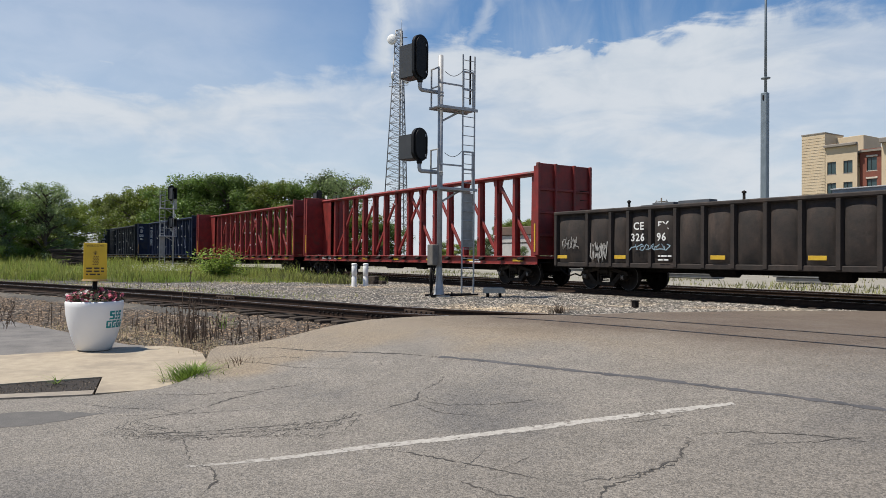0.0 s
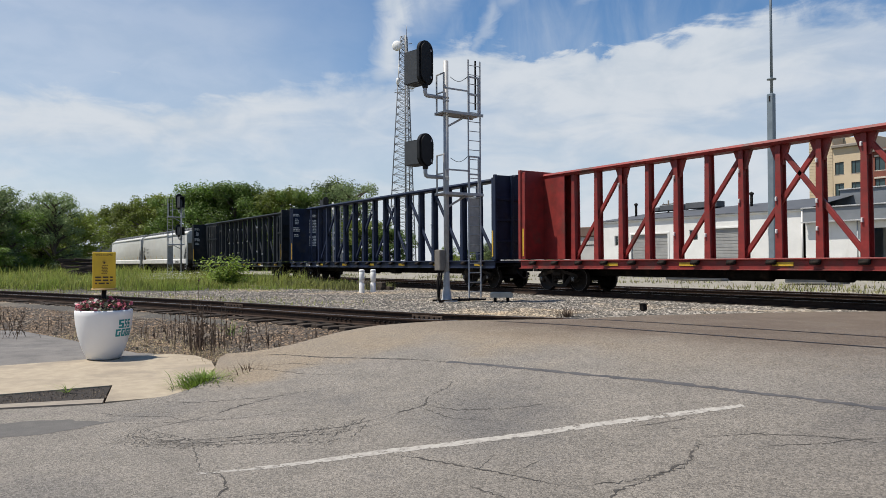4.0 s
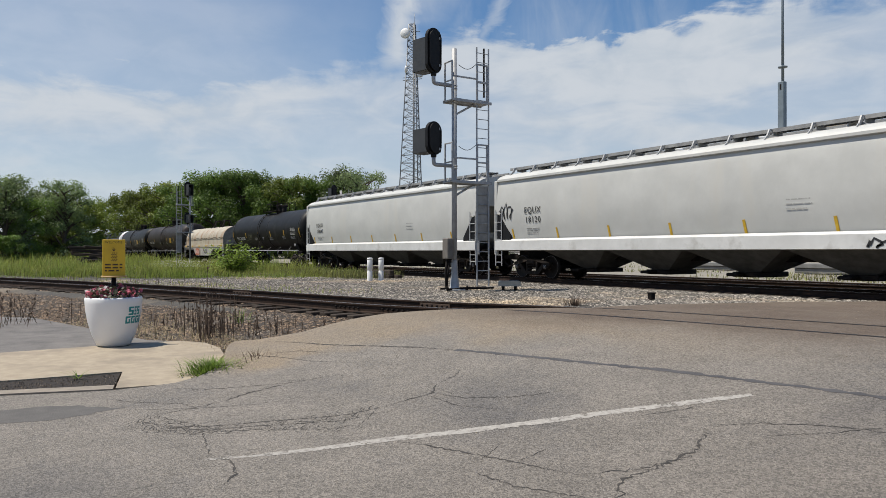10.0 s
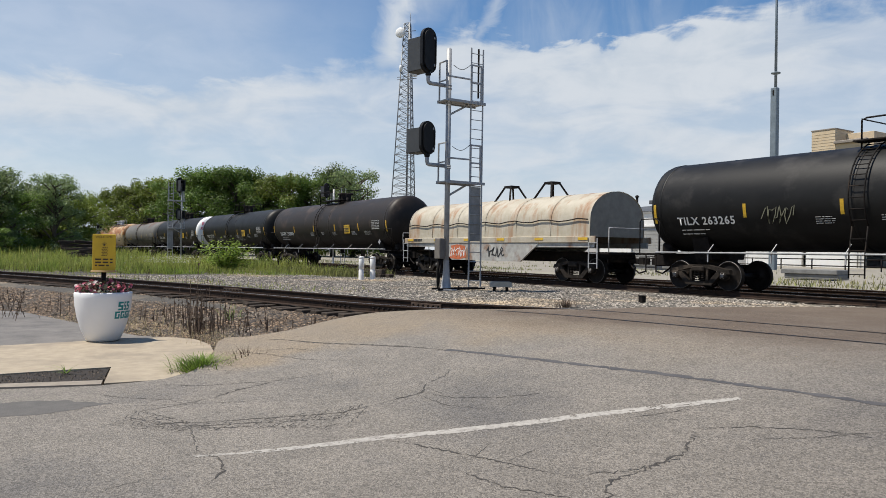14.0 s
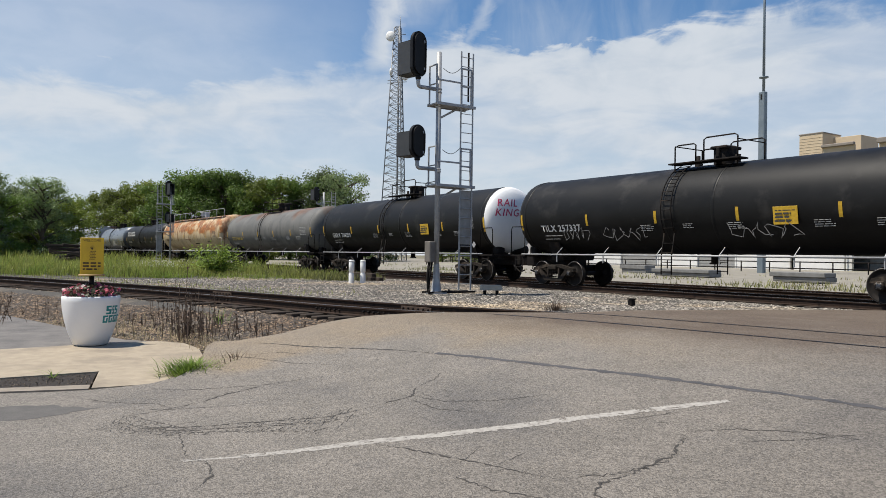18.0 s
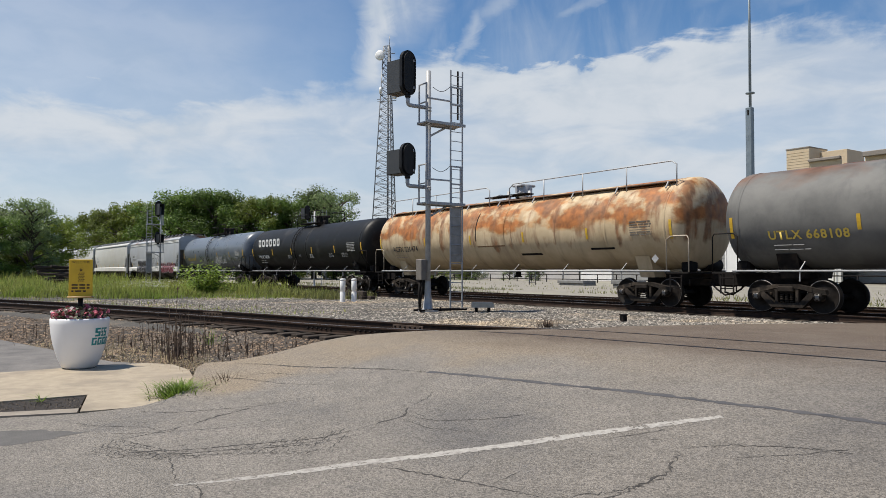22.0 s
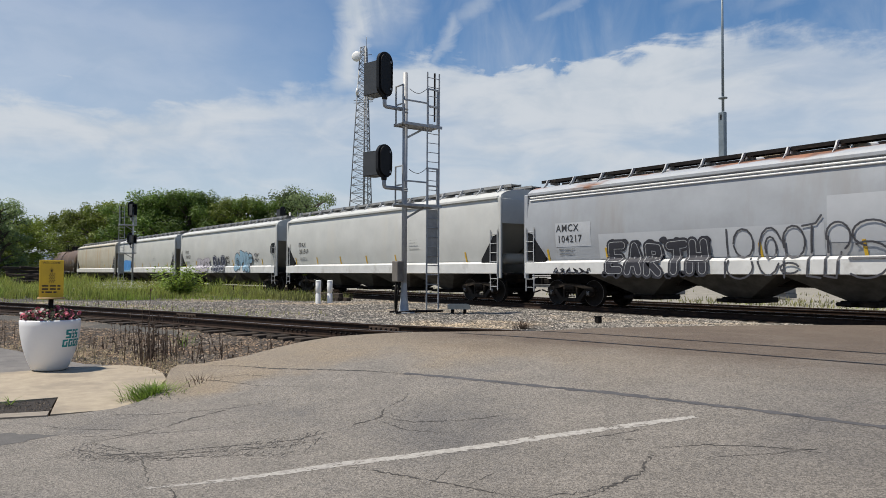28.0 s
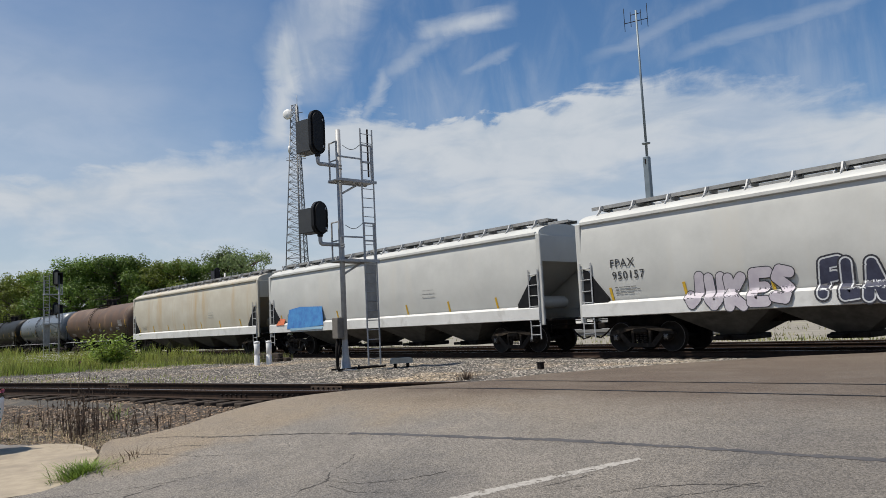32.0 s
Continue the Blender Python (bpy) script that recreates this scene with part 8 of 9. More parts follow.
BARK = mat("bark", (0.11, 0.09, 0.07), (0.06, 0.05, 0.04), 3, 0.9, 0, 0.5, 10)


def tree_meshes(seed, airy=0.0, squat=1.0):
    """Trunk with limbs, and a crown of leaf sprays, for a tree one unit high."""
    rnd = random.Random(seed)
    t = Mesh()
    t.tube([(0, 0, -0.02), (0.01, 0.0, 0.25), (-0.01, 0.01, 0.5), (0.0, 0, 0.8)], 0.03, 8, False, 0.008)
    clumps = []
    for k in range(26):
        a, z0 = k * 2.4 + rnd.uniform(-0.4, 0.4), 0.15 + 0.66 * k / 26
        reach = (0.36 - 0.24 * abs(z0 - 0.42)) * rnd.uniform(0.6, 1.15) * squat
        z1 = min(0.85, z0 + rnd.uniform(0.08, 0.24))
        tip = (reach * math.cos(a), reach * math.sin(a), z1)
        t.tube([(0, 0, z0), (tip[0] * 0.5, tip[1] * 0.5, z0 + (z1 - z0) * 0.65), tip], 0.012, 5, False, 0.004)
        clumps.append((tip, min(rnd.uniform(0.06, 0.12), 0.99 - z1)))
        if not airy or rnd.random() > 0.4:
            clumps.append(((tip[0] * 0.55, tip[1] * 0.55, min(0.86, z1 + rnd.uniform(-0.05, 0.08))), rnd.uniform(0.065, 0.11)))
    for k in range(5):
        clumps.append(((rnd.uniform(-0.1, 0.1), rnd.uniform(-0.1, 0.1), rnd.uniform(0.68, 0.88)), rnd.uniform(0.07, 0.11)))
    for k in range(6):
        a = rnd.uniform(0, 6.28)
        clumps.append(((0.24 * math.cos(a), 0.24 * math.sin(a), rnd.uniform(0.1, 0.25)), rnd.uniform(0.09, 0.14)))
    c = Mesh()
    per = 260 if not airy else 150
    for (cx, cy, cz), r in clumps:
        for _ in range(per):
            d = Vector((rnd.gauss(0, 1), rnd.gauss(0, 1), rnd.gauss(0, 0.8)))
            d = d.normalized() * r * (rnd.random() ** 0.45) * (1.12 if rnd.random() < 0.05 else 1)
            p = Vector((cx, cy, cz)) + d
            s = rnd.uniform(0.0065, 0.0145)
            face = (d.normalized() * 0.9 + Vector((0, 0, 0.35)) + Vector((rnd.gauss(0, 0.45), rnd.gauss(0, 0.45), rnd.gauss(0, 0.45))))
            q = face.to_track_quat("Z", "X").to_matrix() @ Matrix.Rotation(rnd.uniform(0, 6.28), 3, "Z")
            c.add([p + q @ Vector(v) for v in ((-s, 0, 0), (0, -s * 0.6, s * 0.2), (s * 1.2, 0, 0), (0, s * 0.6, s * 0.2))], [(0, 1, 2, 3)])
    return t, c


def build_trees():
    kinds = []
    for k in range(6):
        t, c = tree_meshes(100 + k, airy=1.0 if k in (4, 5) else 0.0, squat=(1.0, 1.15, 0.95, 1.2, 0.7, 0.6)[k])
        kinds.append((t.data("trunk", BARK), c.data("crown", LEAVES[(0, 1, 0, 1, 2, 2)[k]])))

    def plant(x, y, h, kind, wide=1.0, label=None):
        ob = thing("tree", label or ("airy grey-green tree with ragged crown", "full leafy green tree behind the tracks")[kind < 4], "tree", "trees beyond the line")
        ob.matrix_world = Matrix.Translation((x, y, 0.2)) @ Matrix.Rotation(random.uniform(0, 6.28), 4, "Z") @ Matrix.Diagonal((h * wide, h * wide, h, 1))
        part("trunk", kinds[kind][0], BARK, ob)
        part("crown", kinds[kind][1], LEAVES[0], ob)

    rows = [(-101, 50.4, 14.6, 4, 1.0), (-107, 50, 15.6, 5, 1.0), (-110, 47.6, 14, 0, 1.0), (-113.7, 44.2, 14.4, 1, 1.0), (-117.8, 41.9, 14.4, 0, 1.1), (-119, 38.5, 15.4, 2, 1.1), (-122.8, 36, 15.5, 0, 1.1), (-128, 33.4, 14.6, 2, 1.15), (-141, 32.4, 15, 1, 1.0), (-147, 30.5, 13.6, 3, 1.05), (-155, 29.5, 14, 1, 1.1), (-166, 29, 13.5, 3, 1.1)]
    near = [(-99.2, 11.7, 8.2, 1, 1.1), (-91.5, 9.5, 10, 4, 1.0), (-94.7, 8.1, 9.2, 5, 1.1), (-89.8, 5.3, 7.6, 0, 1.0), (-87.9, 3.7, 10, 4, 1.1), (-90, 1.0, 9.8, 0, 1.1), (-95, -1.5, 9.7, 2, 1.2), (-104, 13.0, 8.0, 3, 1.2), (-99, 4.5, 8.5, 1, 1.3), (-96, -6, 10, 0, 1.2)]
    for x, y, h, k, w in rows + near:
        plant(x, y, h, k, w)
    # a lower hedge fills the gaps under the crowns
    rnd = random.Random(77)
    for k in range(22):
        x = -92 - 3.6 * k
        y = 51 - (k * 1.05) + rnd.uniform(-1, 1) if k < 20 else 29
        plant(x, max(28.8, y), rnd.uniform(6, 8.5), k % 4, 1.5, "dense green thicket under the taller trees")
    for k in range(7):
        plant(-84 - 3 * k, 3 + 1.6 * k + rnd.uniform(-0.8, 0.8), rnd.uniform(2.2, 3.6), k % 4, 1.7, "bushy green undergrowth beside the line")
    # far woods seen under the cars and between buildings
    for k in range(12):
        plant(-84 + 2.2 * k - 3, 92 + rnd.uniform(-3, 3), rnd.uniform(5, 8), k % 4, 1.4, "distant round green tree beyond the yard")
    # scrub before the shed and tree tops behind it
    for k in range(9):
        plant(-91 + 1.7 * k, 61 + rnd.uniform(-2, 2), rnd.uniform(2.6, 4.6), (5, 4, 1, 5, 3)[k % 5], 1.3, "low grey-green scrub at the edge of the yard")
    for x, y, h in ((-74.5, 62.5, 3.2), (-71.0, 63, 2.3), (-68.4, 62, 2.8)):
        plant(x, y, h, 4, 1.2, "low grey-green scrub at the edge of the yard")
    for x, h in ((-105.5, 8.6), (-102, 9.0), (-98.5, 8.4)):
        plant(x, 86, h, 1, 1.0, "distant round green tree beyond the yard")
    # shrub by the rails
    sh = thing("shrub", "bright green leafy shrub in the tall grass", "shrub")
    sh.matrix_world = Matrix.Translation((-40.3, 12.3, 0.1)) @ Matrix.Diagonal((2.7, 2.7, 2.1, 1))
    m = Mesh()
    rnd = random.Random(5)
    st = Mesh()
    for k in range(16):
        a, r = rnd.uniform(0, 6.28), rnd.uniform(0.1, 0.5)
        tip = (r * math.cos(a), r * math.sin(a), rnd.uniform(0.4, 1.0) * (1 - 0.5 * r))
        st.tube([(0, 0, 0), (tip[0] * 0.4, tip[1] * 0.4, tip[2] * 0.6), tip], 0.01, 5, False, 0.004)
        for _ in range(190):
            t = rnd.uniform(0.2, 1.08)
            p = Vector(tip) * t + Vector((rnd.gauss(0, 0.08), rnd.gauss(0, 0.08), rnd.gauss(0, 0.07)))
            s = rnd.uniform(0.02, 0.045)
            q = Euler((rnd.uniform(-0.8, 0.8), rnd.uniform(-0.8, 0.8), rnd.uniform(0, 6.28))).to_matrix()
            m.add([p + q @ Vector(v) for v in ((-s, 0, 0), (0, -s * 0.5, 0), (s, 0, 0), (0, s * 0.5, 0))], [(0, 1, 2, 3)])
    part("woody_base", st, BARK, sh)["kind"] = "stuff"
    part("leaves", m, leafy(mat("bright_shrub_leaf", (0.27, 0.36, 0.05), (0.16, 0.24, 0.035), 2, 0.6, island=0.35), 0.4), sh)
    # pile of old ties among the weeds at the far left
    for k in range(16):
        single("old_tie", Mesh().box((0, 0, 0), (2.6, 0.25, 0.2), 0.02), TIE, "old black tie heaped beyond the grass", "timber", "heap of old ties", at=pose(-74 + rnd.uniform(-2.5, 2.5), 10 + rnd.uniform(-0.9, 0.9), 0.75 + 0.3 * (k % 5), rnd.uniform(-8, 8), rnd.uniform(-10, 10), rnd.uniform(55, 125)))


# ---- tower, poles ----
def build_tower():
    steel = mat("tower_steel", (0.2, 0.21, 0.22), (0.14, 0.147, 0.155), 1, 0.5, 0.4)
    tw = thing("radio_tower", "tall grey lattice radio tower with white dishes", "radio tower", at=pose(-102.2, 60.3, 0.3, 0, 0, 20))
    H = 37.5

    def corner(k, z):
        w = 2.35 * (1 - z / 40) + 0.5
        a = radians(90 + 120 * k)
        return Vector((w * 1.0 * math.cos(a), w * 1.0 * math.sin(a), z))
    n = 32
    zs = [H * (1 - (1 - k / n) ** 1.12) for k in range(n + 1)]
    for k in range(3):
        part("leg", Mesh().tube([corner(k, z) for z in (0, H / 2, H)], 0.085, 8), steel, tw)
        m = Mesh()
        for a, b in zip(zs, zs[1:]):
            m.tube([corner(k, a), corner((k + 1) % 3, b)], 0.035, 5, False).tube([corner((k + 1) % 3, a), corner(k, b)], 0.035, 5, False).tube([corner(k, b), corner((k + 1) % 3, b)], 0.04, 5, False)
        part("lattice", m, steel, tw)
    part("cable_run", Mesh().tube([(0, 0.2, 0), (0, 0.2, H)], 0.14, 6), steel, tw)
    part("whip_antenna", Mesh().tube([(0.4, 0, H), (0.4, 0, H + 1.6)], 0.04, 5), steel, tw)

    def dish(x, y, z, r, az):
        d = part("dish", Mesh().turn([(0.0, -0.5 * r), (0.5 * r, -0.42 * r), (0.85 * r, -0.2 * r), (r, 0.0), (r, 0.35 * r), (0.7 * r, 0.48 * r), (0.0, 0.55 * r)], axis="x", seg=22), WHITE, tw, "white dish antenna", at=pose(x, y, z, 0, 0, az))
        return d
    dish(-1.0, -0.6, 36.0, 0.8, -75)
    dish(-0.85, -0.6, 30.3, 0.55, -140)
    dish(1.15, 0.3, 29.4, 0.55, -20)
    for z, r in ((36.2, 1.3), (29.0, 1.6), (28.6, 1.6)):
        part("antenna_arm", Mesh().tube([(-r, -0.6, z), (r, 0.3, z)], 0.05, 6), steel, tw)
    pl = thing("antenna_pole", "tall blue-grey steel pole carrying a thin antenna mast", "pole", at=(-33.2, 51.8, 0.4))
    bg = mat("blue_grey_pole", (0.2, 0.24, 0.27), (0.15, 0.185, 0.21), 1.5, 0.5, 0.3)
    part("lower_pole", Mesh().box((0, 0, 6.95), (0.5, 0.42, 13.9), 0.04), bg, pl)
    part("upper_mast", Mesh().tube([(0.05, 0, 13.0), (0.05, 0, 26.2)], 0.11, 10, True, 0.08), bg, pl)
    part("collar", Mesh().turn([(0.12, -0.05), (0.34, -0.04), (0.34, 0.04), (0.12, 0.05)], (0.05, 0, 15.0), "z", 14), bg, pl)
    part("latch_bolt", Mesh().box((0.0, -0.22, 13.5), (0.12, 0.04, 0.4), 0.01), DARK, pl)
    an = Mesh().tube([(-0.9, -0.3, 25.3), (0.9, 0.3, 25.3)], 0.03, 6).tube([(-0.9, -0.3, 24.6), (-0.9, -0.3, 26.6)], 0.025, 6).tube([(0.9, 0.3, 24.6), (0.9, 0.3, 26.6)], 0.025, 6).tube([(-0.4, -0.13, 25.9), (0.4, 0.13, 25.9)], 0.03, 6).tube([(-0.4, -0.13, 24.9), (-0.4, -0.13, 26.2)], 0.025, 6).tube([(0.4, 0.13, 24.9), (0.4, 0.13, 26.2)], 0.025, 6)
    part("antenna", an, DARK, pl)
    up = thing("utility_pole", "dark wooden utility pole with crossarms behind the building", "pole", at=(-64.7, 78, 0.4))
    part("shaft", Mesh().tube([(0, 0, 0), (0, 0, 9.2)], 0.14, 8, True, 0.1), BARK, up)
    part("crossarm", Mesh().box((0, 0, 8.7), (2.0, 0.1, 0.12), 0.01), BARK, up)
    part("crossarm", Mesh().box((0, 0, 8.0), (1.4, 0.1, 0.12), 0.01), BARK, up)
    part("insulators", Mesh().turn([(0.0, 9.0), (0.06, 8.95), (0.06, 8.75)], (-0.8, 0, 0), "z", 6).turn([(0.0, 9.0), (0.06, 8.95), (0.06, 8.75)], (0.8, 0, 0), "z", 6), GALV, up)


# ---- the yard's buildings ----
def facade_window(parent, x, y, z, w, h, frame, glass, sill=None):
    """A window set in a wall that faces -y."""
    win = part("window", Mesh().box((0, 0.1, h / 2), (w, 0.03, h)), glass, parent, at=(x, y, z))
    m = Mesh()
    for a, b, c, d in ((-w / 2, 0, 0.07, h), (w / 2 - 0.07, 0, 0.07, h), (-w / 2, 0, w, 0.07), (-w / 2, h - 0.07, w, 0.07), (-0.12 * w, 0, 0.06, h)):
        m.box((a + c / 2, 0.04, b + d / 2), (c, 0.1, d), 0.01)
    part("frame", m, frame, win)
    if sill:
        part("sill", Mesh().box((0, -0.04, -0.08), (w + 0.24, 0.2, 0.14), 0.02), sill, win)
    return win


def wall_with_holes(x0, x1, z0, z1, y, thick, holes):
    """A wall facing -y, with rectangular openings (xa, xb, za, zb)."""
    xs = sorted({x0, x1, *[v for h in holes for v in h[:2]]})
    zs = sorted({z0, z1, *[v for h in holes for v in h[2:]]})
    m = Mesh()
    for a, b in zip(xs, xs[1:]):
        for c, d in zip(zs, zs[1:]):
            if any(h[0] <= (a + b) / 2 <= h[1] and h[2] <= (c + d) / 2 <= h[3] for h in holes):
                continue
            m.add([(a, y, c), (b, y, c), (b, y, d), (a, y, d)], [(0, 1, 2, 3)])
            m.add([(a, y + thick, c), (b, y + thick, c), (b, y + thick, d), (a, y + thick, d)], [(3, 2, 1, 0)])
    for a, b, c, d in holes + [(x0, x1, z0, z1)]:
        loop = [(a, c), (b, c), (b, d), (a, d)]
        m.add([(p, y, q) for p, q in loop] + [(p, y + thick, q) for p, q in loop], [(i, (i + 1) % 4, (i + 1) % 4 + 4, i + 4) for i in range(4)])
    return m


def build_yard():
    white = mat("whitewashed_wall", (0.72, 0.72, 0.7), (0.63, 0.63, 0.61), 0.5, 0.8, 0, 0.1, 6, stain=(0.5, 0.49, 0.46), sscale=0.25, samt=0.25, stretch=(1, 1, 0.3))
    roofm = mat("dark_grey_roof", (0.085, 0.09, 0.1), (0.06, 0.065, 0.072), 0.6, 0.7)
    greyb = mat("blue_grey_siding", (0.2, 0.215, 0.235), (0.16, 0.175, 0.19), 0.5, 0.6, 0.1)
    doorm = mat("grey_shutter", (0.3, 0.3, 0.29), (0.23, 0.23, 0.225), 0.6, 0.6)
    glass = mat("dark_window_glass", (0.02, 0.025, 0.03), (0.015, 0.018, 0.02), 1, 0.08)
    brownr = mat("brown_shed_roof", (0.14, 0.09, 0.07), (0.1, 0.068, 0.052), 0.6, 0.8)
    y0 = 70.0
    b = thing("warehouse", "long white warehouse with a dark grey roof and grey shutters", "warehouse")
    holes = [(-66.6, -65.2, 3.6, 4.9), (-55.2, -54.0, 4.0, 5.2), (-45.4, -44.4, 4.2, 4.9)]
    doors = [(-63.8, -58.2, 0.6, 4.9), (-52.6, -47.9, 0.6, 5.2)]
    part("wall", wall_with_holes(-69.5, -41.3, 0.4, 6.6, y0, 0.3, holes + doors), white, b)
    for a, c, z0, z1 in holes:
        facade_window(b, (a + c) / 2, y0 + 0.05, z0, c - a, z1 - z0, white, glass)
    for a, c, z0, z1 in doors:
        d = part("shutter", Mesh().box(((a + c) / 2, y0 + 0.2, (z0 + z1) / 2), (c - a, 0.05, z1 - z0)), doorm, b)
        for k in range(12):
            part("slat", Mesh().box(((a + c) / 2, y0 + 0.16, z0 + 0.2 + k * (z1 - z0 - 0.3) / 12), (c - a - 0.05, 0.05, 0.3), 0.02), doorm, d)
        part("door_frame", Mesh().box((a - 0.1, y0 - 0.02, (z0 + z1) / 2), (0.2, 0.12, z1 - z0), 0.02).box((c + 0.1, y0 - 0.02, (z0 + z1) / 2), (0.2, 0.12, z1 - z0), 0.02).box(((a + c) / 2, y0 - 0.02, z1 + 0.1), (c - a + 0.4, 0.12, 0.2), 0.02), white, d)
    part("side_wall", Mesh().box((-69.35, y0 + 9, 3.5), (0.3, 18, 6.2)), white, b)
    part("side_wall", Mesh().box((-41.45, y0 + 9, 3.5), (0.3, 18, 6.2)), white, b)
    part("gutter", Mesh().box((-55.4, y0 - 0.12, 6.65), (28.6, 0.22, 0.2), 0.04), white, b)
    part("downpipe", Mesh().tube([(-41.6, y0 - 0.15, 6.6), (-41.6, y0 - 0.15, 0.6)], 0.09, 8), white, b)
    part("roof", Mesh().add([(-69.8, y0 - 0.3, 6.76), (-41.0, y0 - 0.3, 6.76), (-41.0, y0 + 9, 8.6), (-69.8, y0 + 9, 8.1)], [(0, 1, 2, 3)]).add([(-69.8, y0 + 9, 8.1), (-41.0, y0 + 9, 8.6), (-41, y0 + 18, 6.7), (-69.8, y0 + 18, 6.7)], [(0, 1, 2, 3)]).prism([(-69.8, 6.72), (-41, 6.72), (-41, 6.78), (-69.8, 6.78)], y0 - 0.32, y0 + 0.0), roofm, b)
    for x, w, h in ((-63.5, 3.4, 0.7), (-58.8, 4.6, 0.75), (-66.2, 1.8, 0.5)):
        part("roof_unit", Mesh().box((x, y0 + 7.6, 8.2 + h / 2), (w, 1.6, h), 0.05), roofm, b)
    for x, h in ((-50.6, 1.5), (-67.5, 1.4)):
        part("vent_stack", Mesh().tube([(x, y0 + 5, 7.4), (x, y0 + 5, 7.6 + h)], 0.16, 8).turn([(0.26, 7.6 + h), (0.26, 7.8 + h), (0.0, 7.95 + h)], (x, y0 + 5, 0), "z", 8), DARK, b)
    # lower shed to the west
    s = thing("shed", "low pale grey shed with a brown roof edge", "shed")
    part("wall", Mesh().box((-81.0, y0 + 5, 2.7), (22.6, 6, 4.6)), mat("pale_shed_wall", (0.45, 0.44, 0.43), (0.37, 0.36, 0.35), 0.5, 0.8), s)
    part("roof", Mesh().box((-81.0, y0 + 5, 5.7), (23, 6.6, 1.3), 0.1), brownr, s)
    part("band", Mesh().box((-81.0, y0 + 1.98, 3.9), (22.6, 0.06, 0.12)), DARK, s)
    # grey stepped building behind and beside
    g = thing("stepped_building", "blue-grey building with a stepped parapet", "building")
    part("wall", Mesh().prism([(-45.2, 0.4), (-45.2, 8.45), (-42.4, 8.45), (-42.4, 9.1), (-36.4, 9.05), (-36.4, 8.6), (-14, 8.4), (-14, 0.4)], y0 + 8.3, y0 + 8.6), greyb, g)
    part("parapet_cap", Mesh().box((-39.4, y0 + 8.4, 9.12), (6.2, 0.5, 0.12), 0.02), GALV, g)
    part("roof", Mesh().box((-29.5, y0 + 16, 8.0), (31, 15, 0.3)), roofm, g)
    a = thing("loading_annex", "white annex with a grey canopy and an open bay", "building")
    part("wall", wall_with_holes(-41.0, -22, 0.4, 5.4, y0 - 0.6, 0.3, [(-35.4, -28.5, 0.4, 4.6)]), white, a)
    part("canopy", Mesh().box((-31.4, y0 - 0.9, 6.0), (19.2, 0.5, 1.3), 0.05), greyb, a)
    part("canopy_edge", Mesh().box((-31.4, y0 - 1.2, 6.7), (19.4, 0.2, 0.12), 0.02).box((-31.4, y0 - 1.2, 5.32), (19.4, 0.2, 0.12), 0.02), GALV, a)
    part("bay_back", Mesh().box((-31.9, y0 + 3.2, 2.5), (7.4, 0.2, 4.4)), doorm, a)
    part("roof", Mesh().box((-31.4, y0 + 3.5, 6.5), (19, 8.2, 0.2)), roofm, a)
    part("downpipe", Mesh().tube([(-35.9, y0 - 0.85, 5.3), (-35.9, y0 - 0.85, 0.6)], 0.07, 8), GALV, a)
    # things lying in the yard
    slate = mat("grey_cast_slab", (0.2, 0.2, 0.195), (0.13, 0.13, 0.125), 1.5, 0.9, 0, 0.2, 20)
    rnd = random.Random(3)
    for k, (x, y, l, w, h) in enumerate(((-47, 47, 3.6, 1.4, 0.5), (-31, 40, 4.4, 1.3, 0.45), (-38.5, 44, 2.6, 1.1, 0.6), (-22, 38, 3.0, 1.2, 0.5))):
        t = thing("stacked_slab", "grey concrete slab lying in the yard", "concrete slab", "slabs in the yard", at=pose(x, y, 0.42, 0, 0, rnd.uniform(-12, 12)))
        part("upper_piece", Mesh().box((0, 0, h * 0.75), (l, w, h * 0.5), 0.03), slate, t)
        part("lower_piece", Mesh().box((0.1, 0.05, h * 0.25), (l * 0.96, w * 0.95, h * 0.5), 0.03), slate, t)
    # low pipe fence along the yard
    f = thing("pipe_fence", "low dark pipe fence along the gravel yard", "fence")
    for k in range(28):
        part("post", shared("fpost", lambda: Mesh().tube([(0, 0, 0), (0, 0, 0.95)], 0.05, 6).data("post", DARK)), DARK, f, at=(-84 + k * 2.6, 57 - k * 0.1, 0.5))
    for z in (0.9, 1.4):
        part("rail", Mesh().tube([(-84, 57, z), (-13.8, 54.3, z)], 0.045, 6), DARK, f)
    m = Mesh()
    for _ in range(14000):
        x, y = rnd.uniform(-85, -8), abs(rnd.gauss(0, 1)) * 8 + 27.6
        if noise.noise((x * 0.12, y * 0.3, 7)) < 0.0 + 0.25 * rnd.random():
            continue
        h, az = rnd.uniform(0.06, 0.28), rnd.uniform(0, 6.28)
        dx, dy = 0.03 * math.cos(az), 0.03 * math.sin(az)
        z = land_z(x, y) + 0.02
        m.add([(x - dx, y - dy, z), (x + dx, y + dy, z), (x + rnd.uniform(-0.1, 0.1), y + rnd.uniform(-0.1, 0.1), z + h)], [(0, 1, 2)])
    single("yard_grass", m, mat("yard_grass", (0.17, 0.2, 0.06), (0.23, 0.2, 0.1), 0.6, 0.8, island=0.4), "sparse green and straw grass in the yard", "grass", kind="stuff")


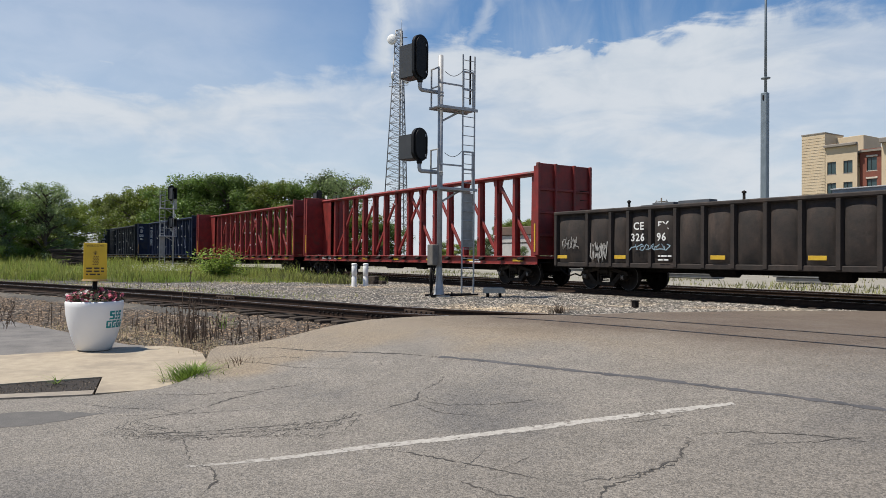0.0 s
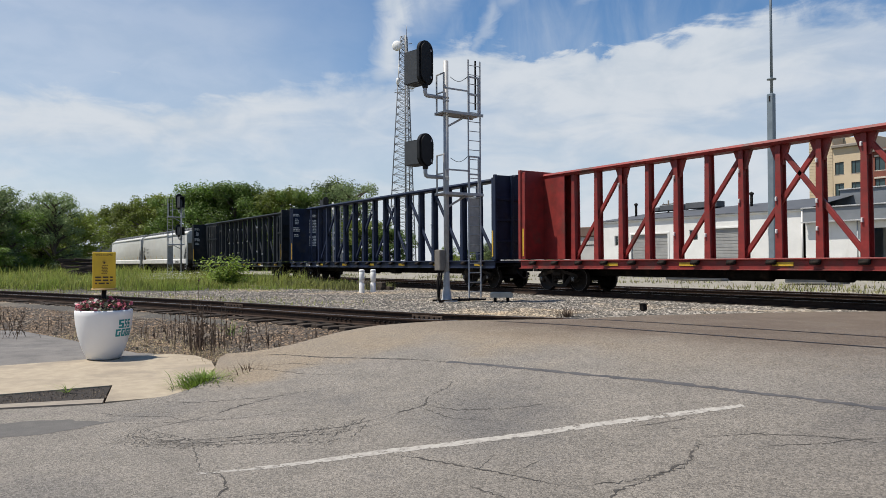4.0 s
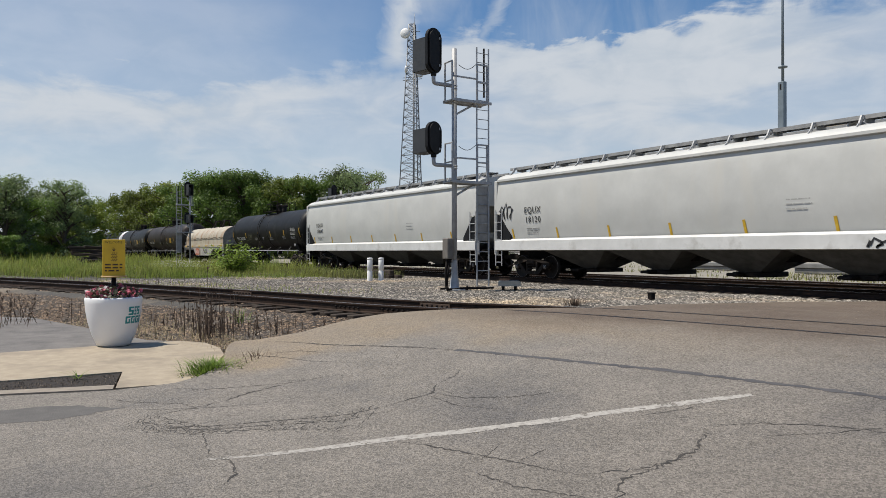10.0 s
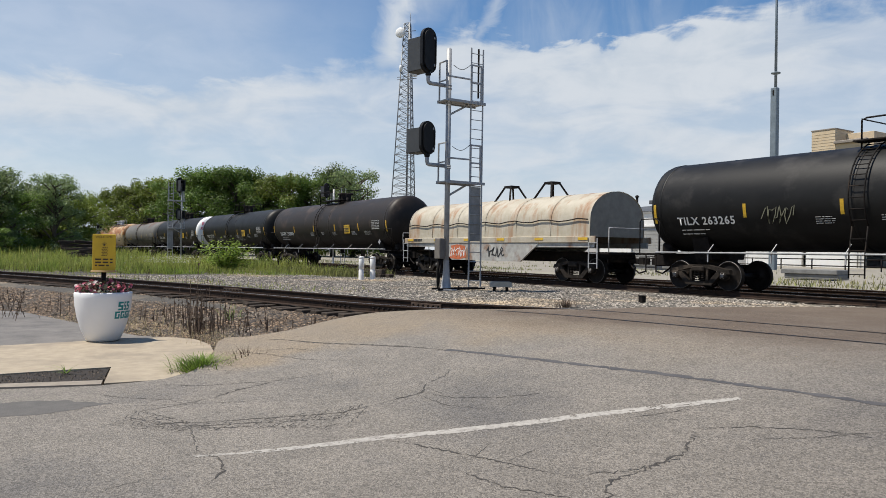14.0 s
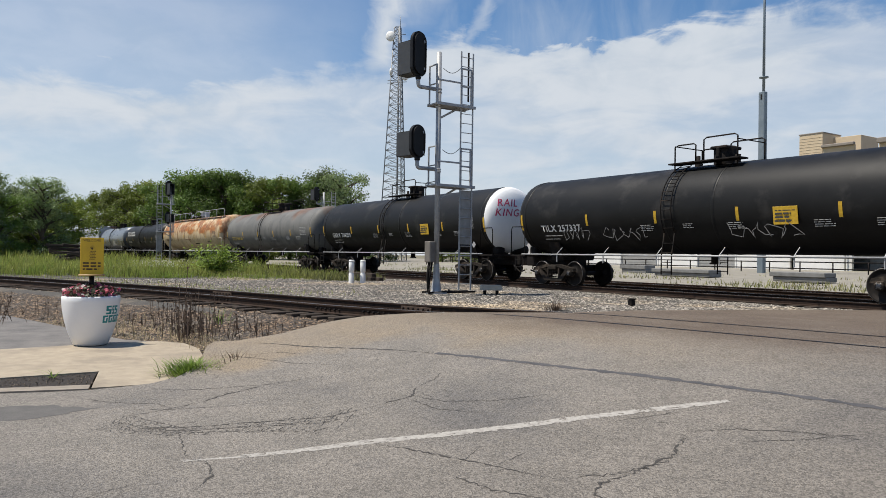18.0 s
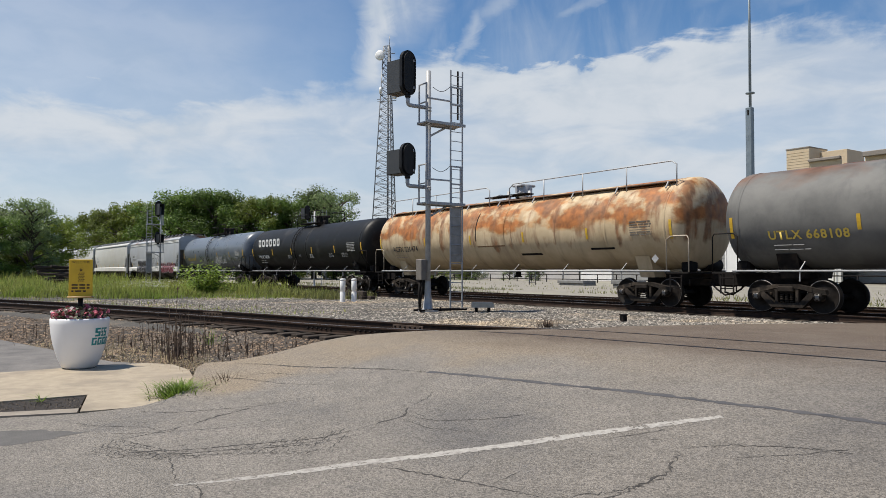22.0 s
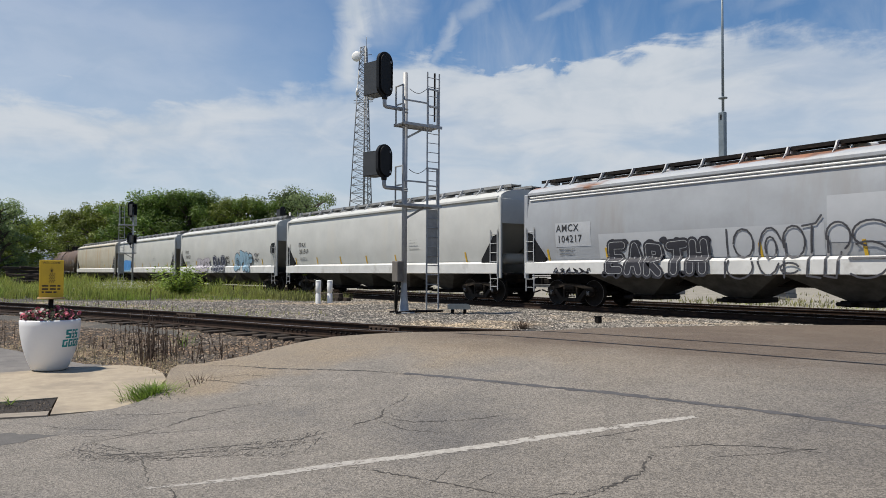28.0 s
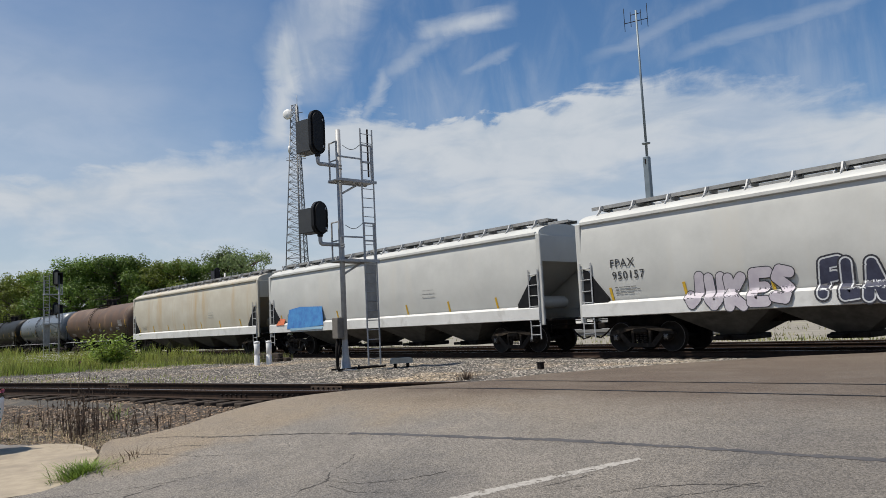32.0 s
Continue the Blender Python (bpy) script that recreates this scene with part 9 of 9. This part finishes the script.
def build_hotel():
    tan = mat("tan_lap_siding", (0.56, 0.46, 0.32), (0.5, 0.4, 0.27), 0.3, 0.8)
    brick = mat("red_brick_panel", (0.23, 0.075, 0.05), (0.17, 0.058, 0.04), 1.2, 0.85)
    trim = mat("taupe_cornice", (0.25, 0.22, 0.19), (0.2, 0.175, 0.15), 0.5, 0.7)
    lt = mat("pale_lintel", (0.55, 0.5, 0.43), None, 0.8, 0.8)
    glass = mat("hotel_glass", (0.05, 0.085, 0.09), (0.03, 0.055, 0.06), 0.3, 0.06)
    fr = mat("bronze_frame", (0.05, 0.045, 0.04), None, 1, 0.5)
    h = thing("hotel", "four-storey tan and red brick hotel block", "hotel")
    y0 = 150.0
    wins = [(-81.3 + 3.3 * i, 6.2 + 4.3 * k) for i in range(2) for k in range(4)]
    part("wall", wall_with_holes(-87.6, -76.2, 0.3, 24.6, y0, 0.4, [(x - 0.9, x + 0.9, z, z + 2.5) for x, z in wins]), tan, h)
    part("corner_tower", Mesh().box((-85.1, y0 + 3.4, 14.0), (5.0, 7.0, 27.4), 0.05), tan, h)
    part("tower_cap", Mesh().box((-85.1, y0 + 3.4, 27.75), (5.2, 7.2, 0.25), 0.03), trim, h)
    part("tower_block", Mesh().box((-79.8, y0 + 7.6, 24.2), (5.6, 7, 5.6), 0.05), tan, h)
    part("side_wall", Mesh().box((-87.4, y0 + 15, 12.5), (0.4, 30, 24)), tan, h)
    part("cornice", Mesh().box((-79.4, y0 - 0.25, 24.8), (6.6, 0.8, 0.6), 0.1), trim, h)
    for x, z in wins:
        facade_window(h, x, y0 + 0.12, z, 1.8, 2.5, fr, glass, trim)
    bw = [(-73.9, 6.4 + 4.3 * k) for k in range(4)]
    part("brick_wall", wall_with_holes(-76.2, -71.6, 0.3, 23.6, y0 + 1.0, 0.4, [(x - 0.95, x + 0.95, z, z + 2.6) for x, z in bw]), brick, h)
    for x, z in bw:
        w = facade_window(h, x, y0 + 1.12, z, 1.9, 2.6, fr, glass, lt)
        part("lintel", Mesh().box((0, -0.1, 2.85), (2.2, 0.2, 0.35), 0.03), lt, w)
    bw2 = [(-69.8 + 4.4 * i, 6.2 + 4.3 * k) for i in range(6) for k in range(4)]
    part("wing_wall", wall_with_holes(-71.6, -44, 0.3, 24.4, y0, 0.4, [(x - 0.95, x + 0.95, z, z + 2.5) for x, z in bw2]), tan, h)
    part("wing_cornice", Mesh().box((-57.8, y0 - 0.4, 24.7), (27.6, 1.2, 1.0), 0.1), trim, h)
    for x, z in bw2:
        facade_window(h, x, y0 + 0.12, z, 1.9, 2.5, fr, glass, trim)
    part("roof", Mesh().box((-66, y0 + 15, 23.2), (43, 29, 0.4)), trim, h)
    for k in range(44):
        part("lap_board", Mesh().box((-85.1, y0 - 0.12, 1.0 + k * 0.6), (5.02, 0.04, 0.03)), tan, h)


build_trees()
build_tower()
build_signal(pose(-62.2, 15.6, 0.2, 0, 0, 180) @ Matrix.Scale(0.86, 4), "distant_signal", "distant galvanised signal mast with two black heads", False, 0.22)
build_signal(pose(-58.6, 27.4, 0.2) @ Matrix.Scale(0.86, 4), "distant_signal", "signal mast on the far side of the train", False)
build_yard()
build_hotel()

motions()
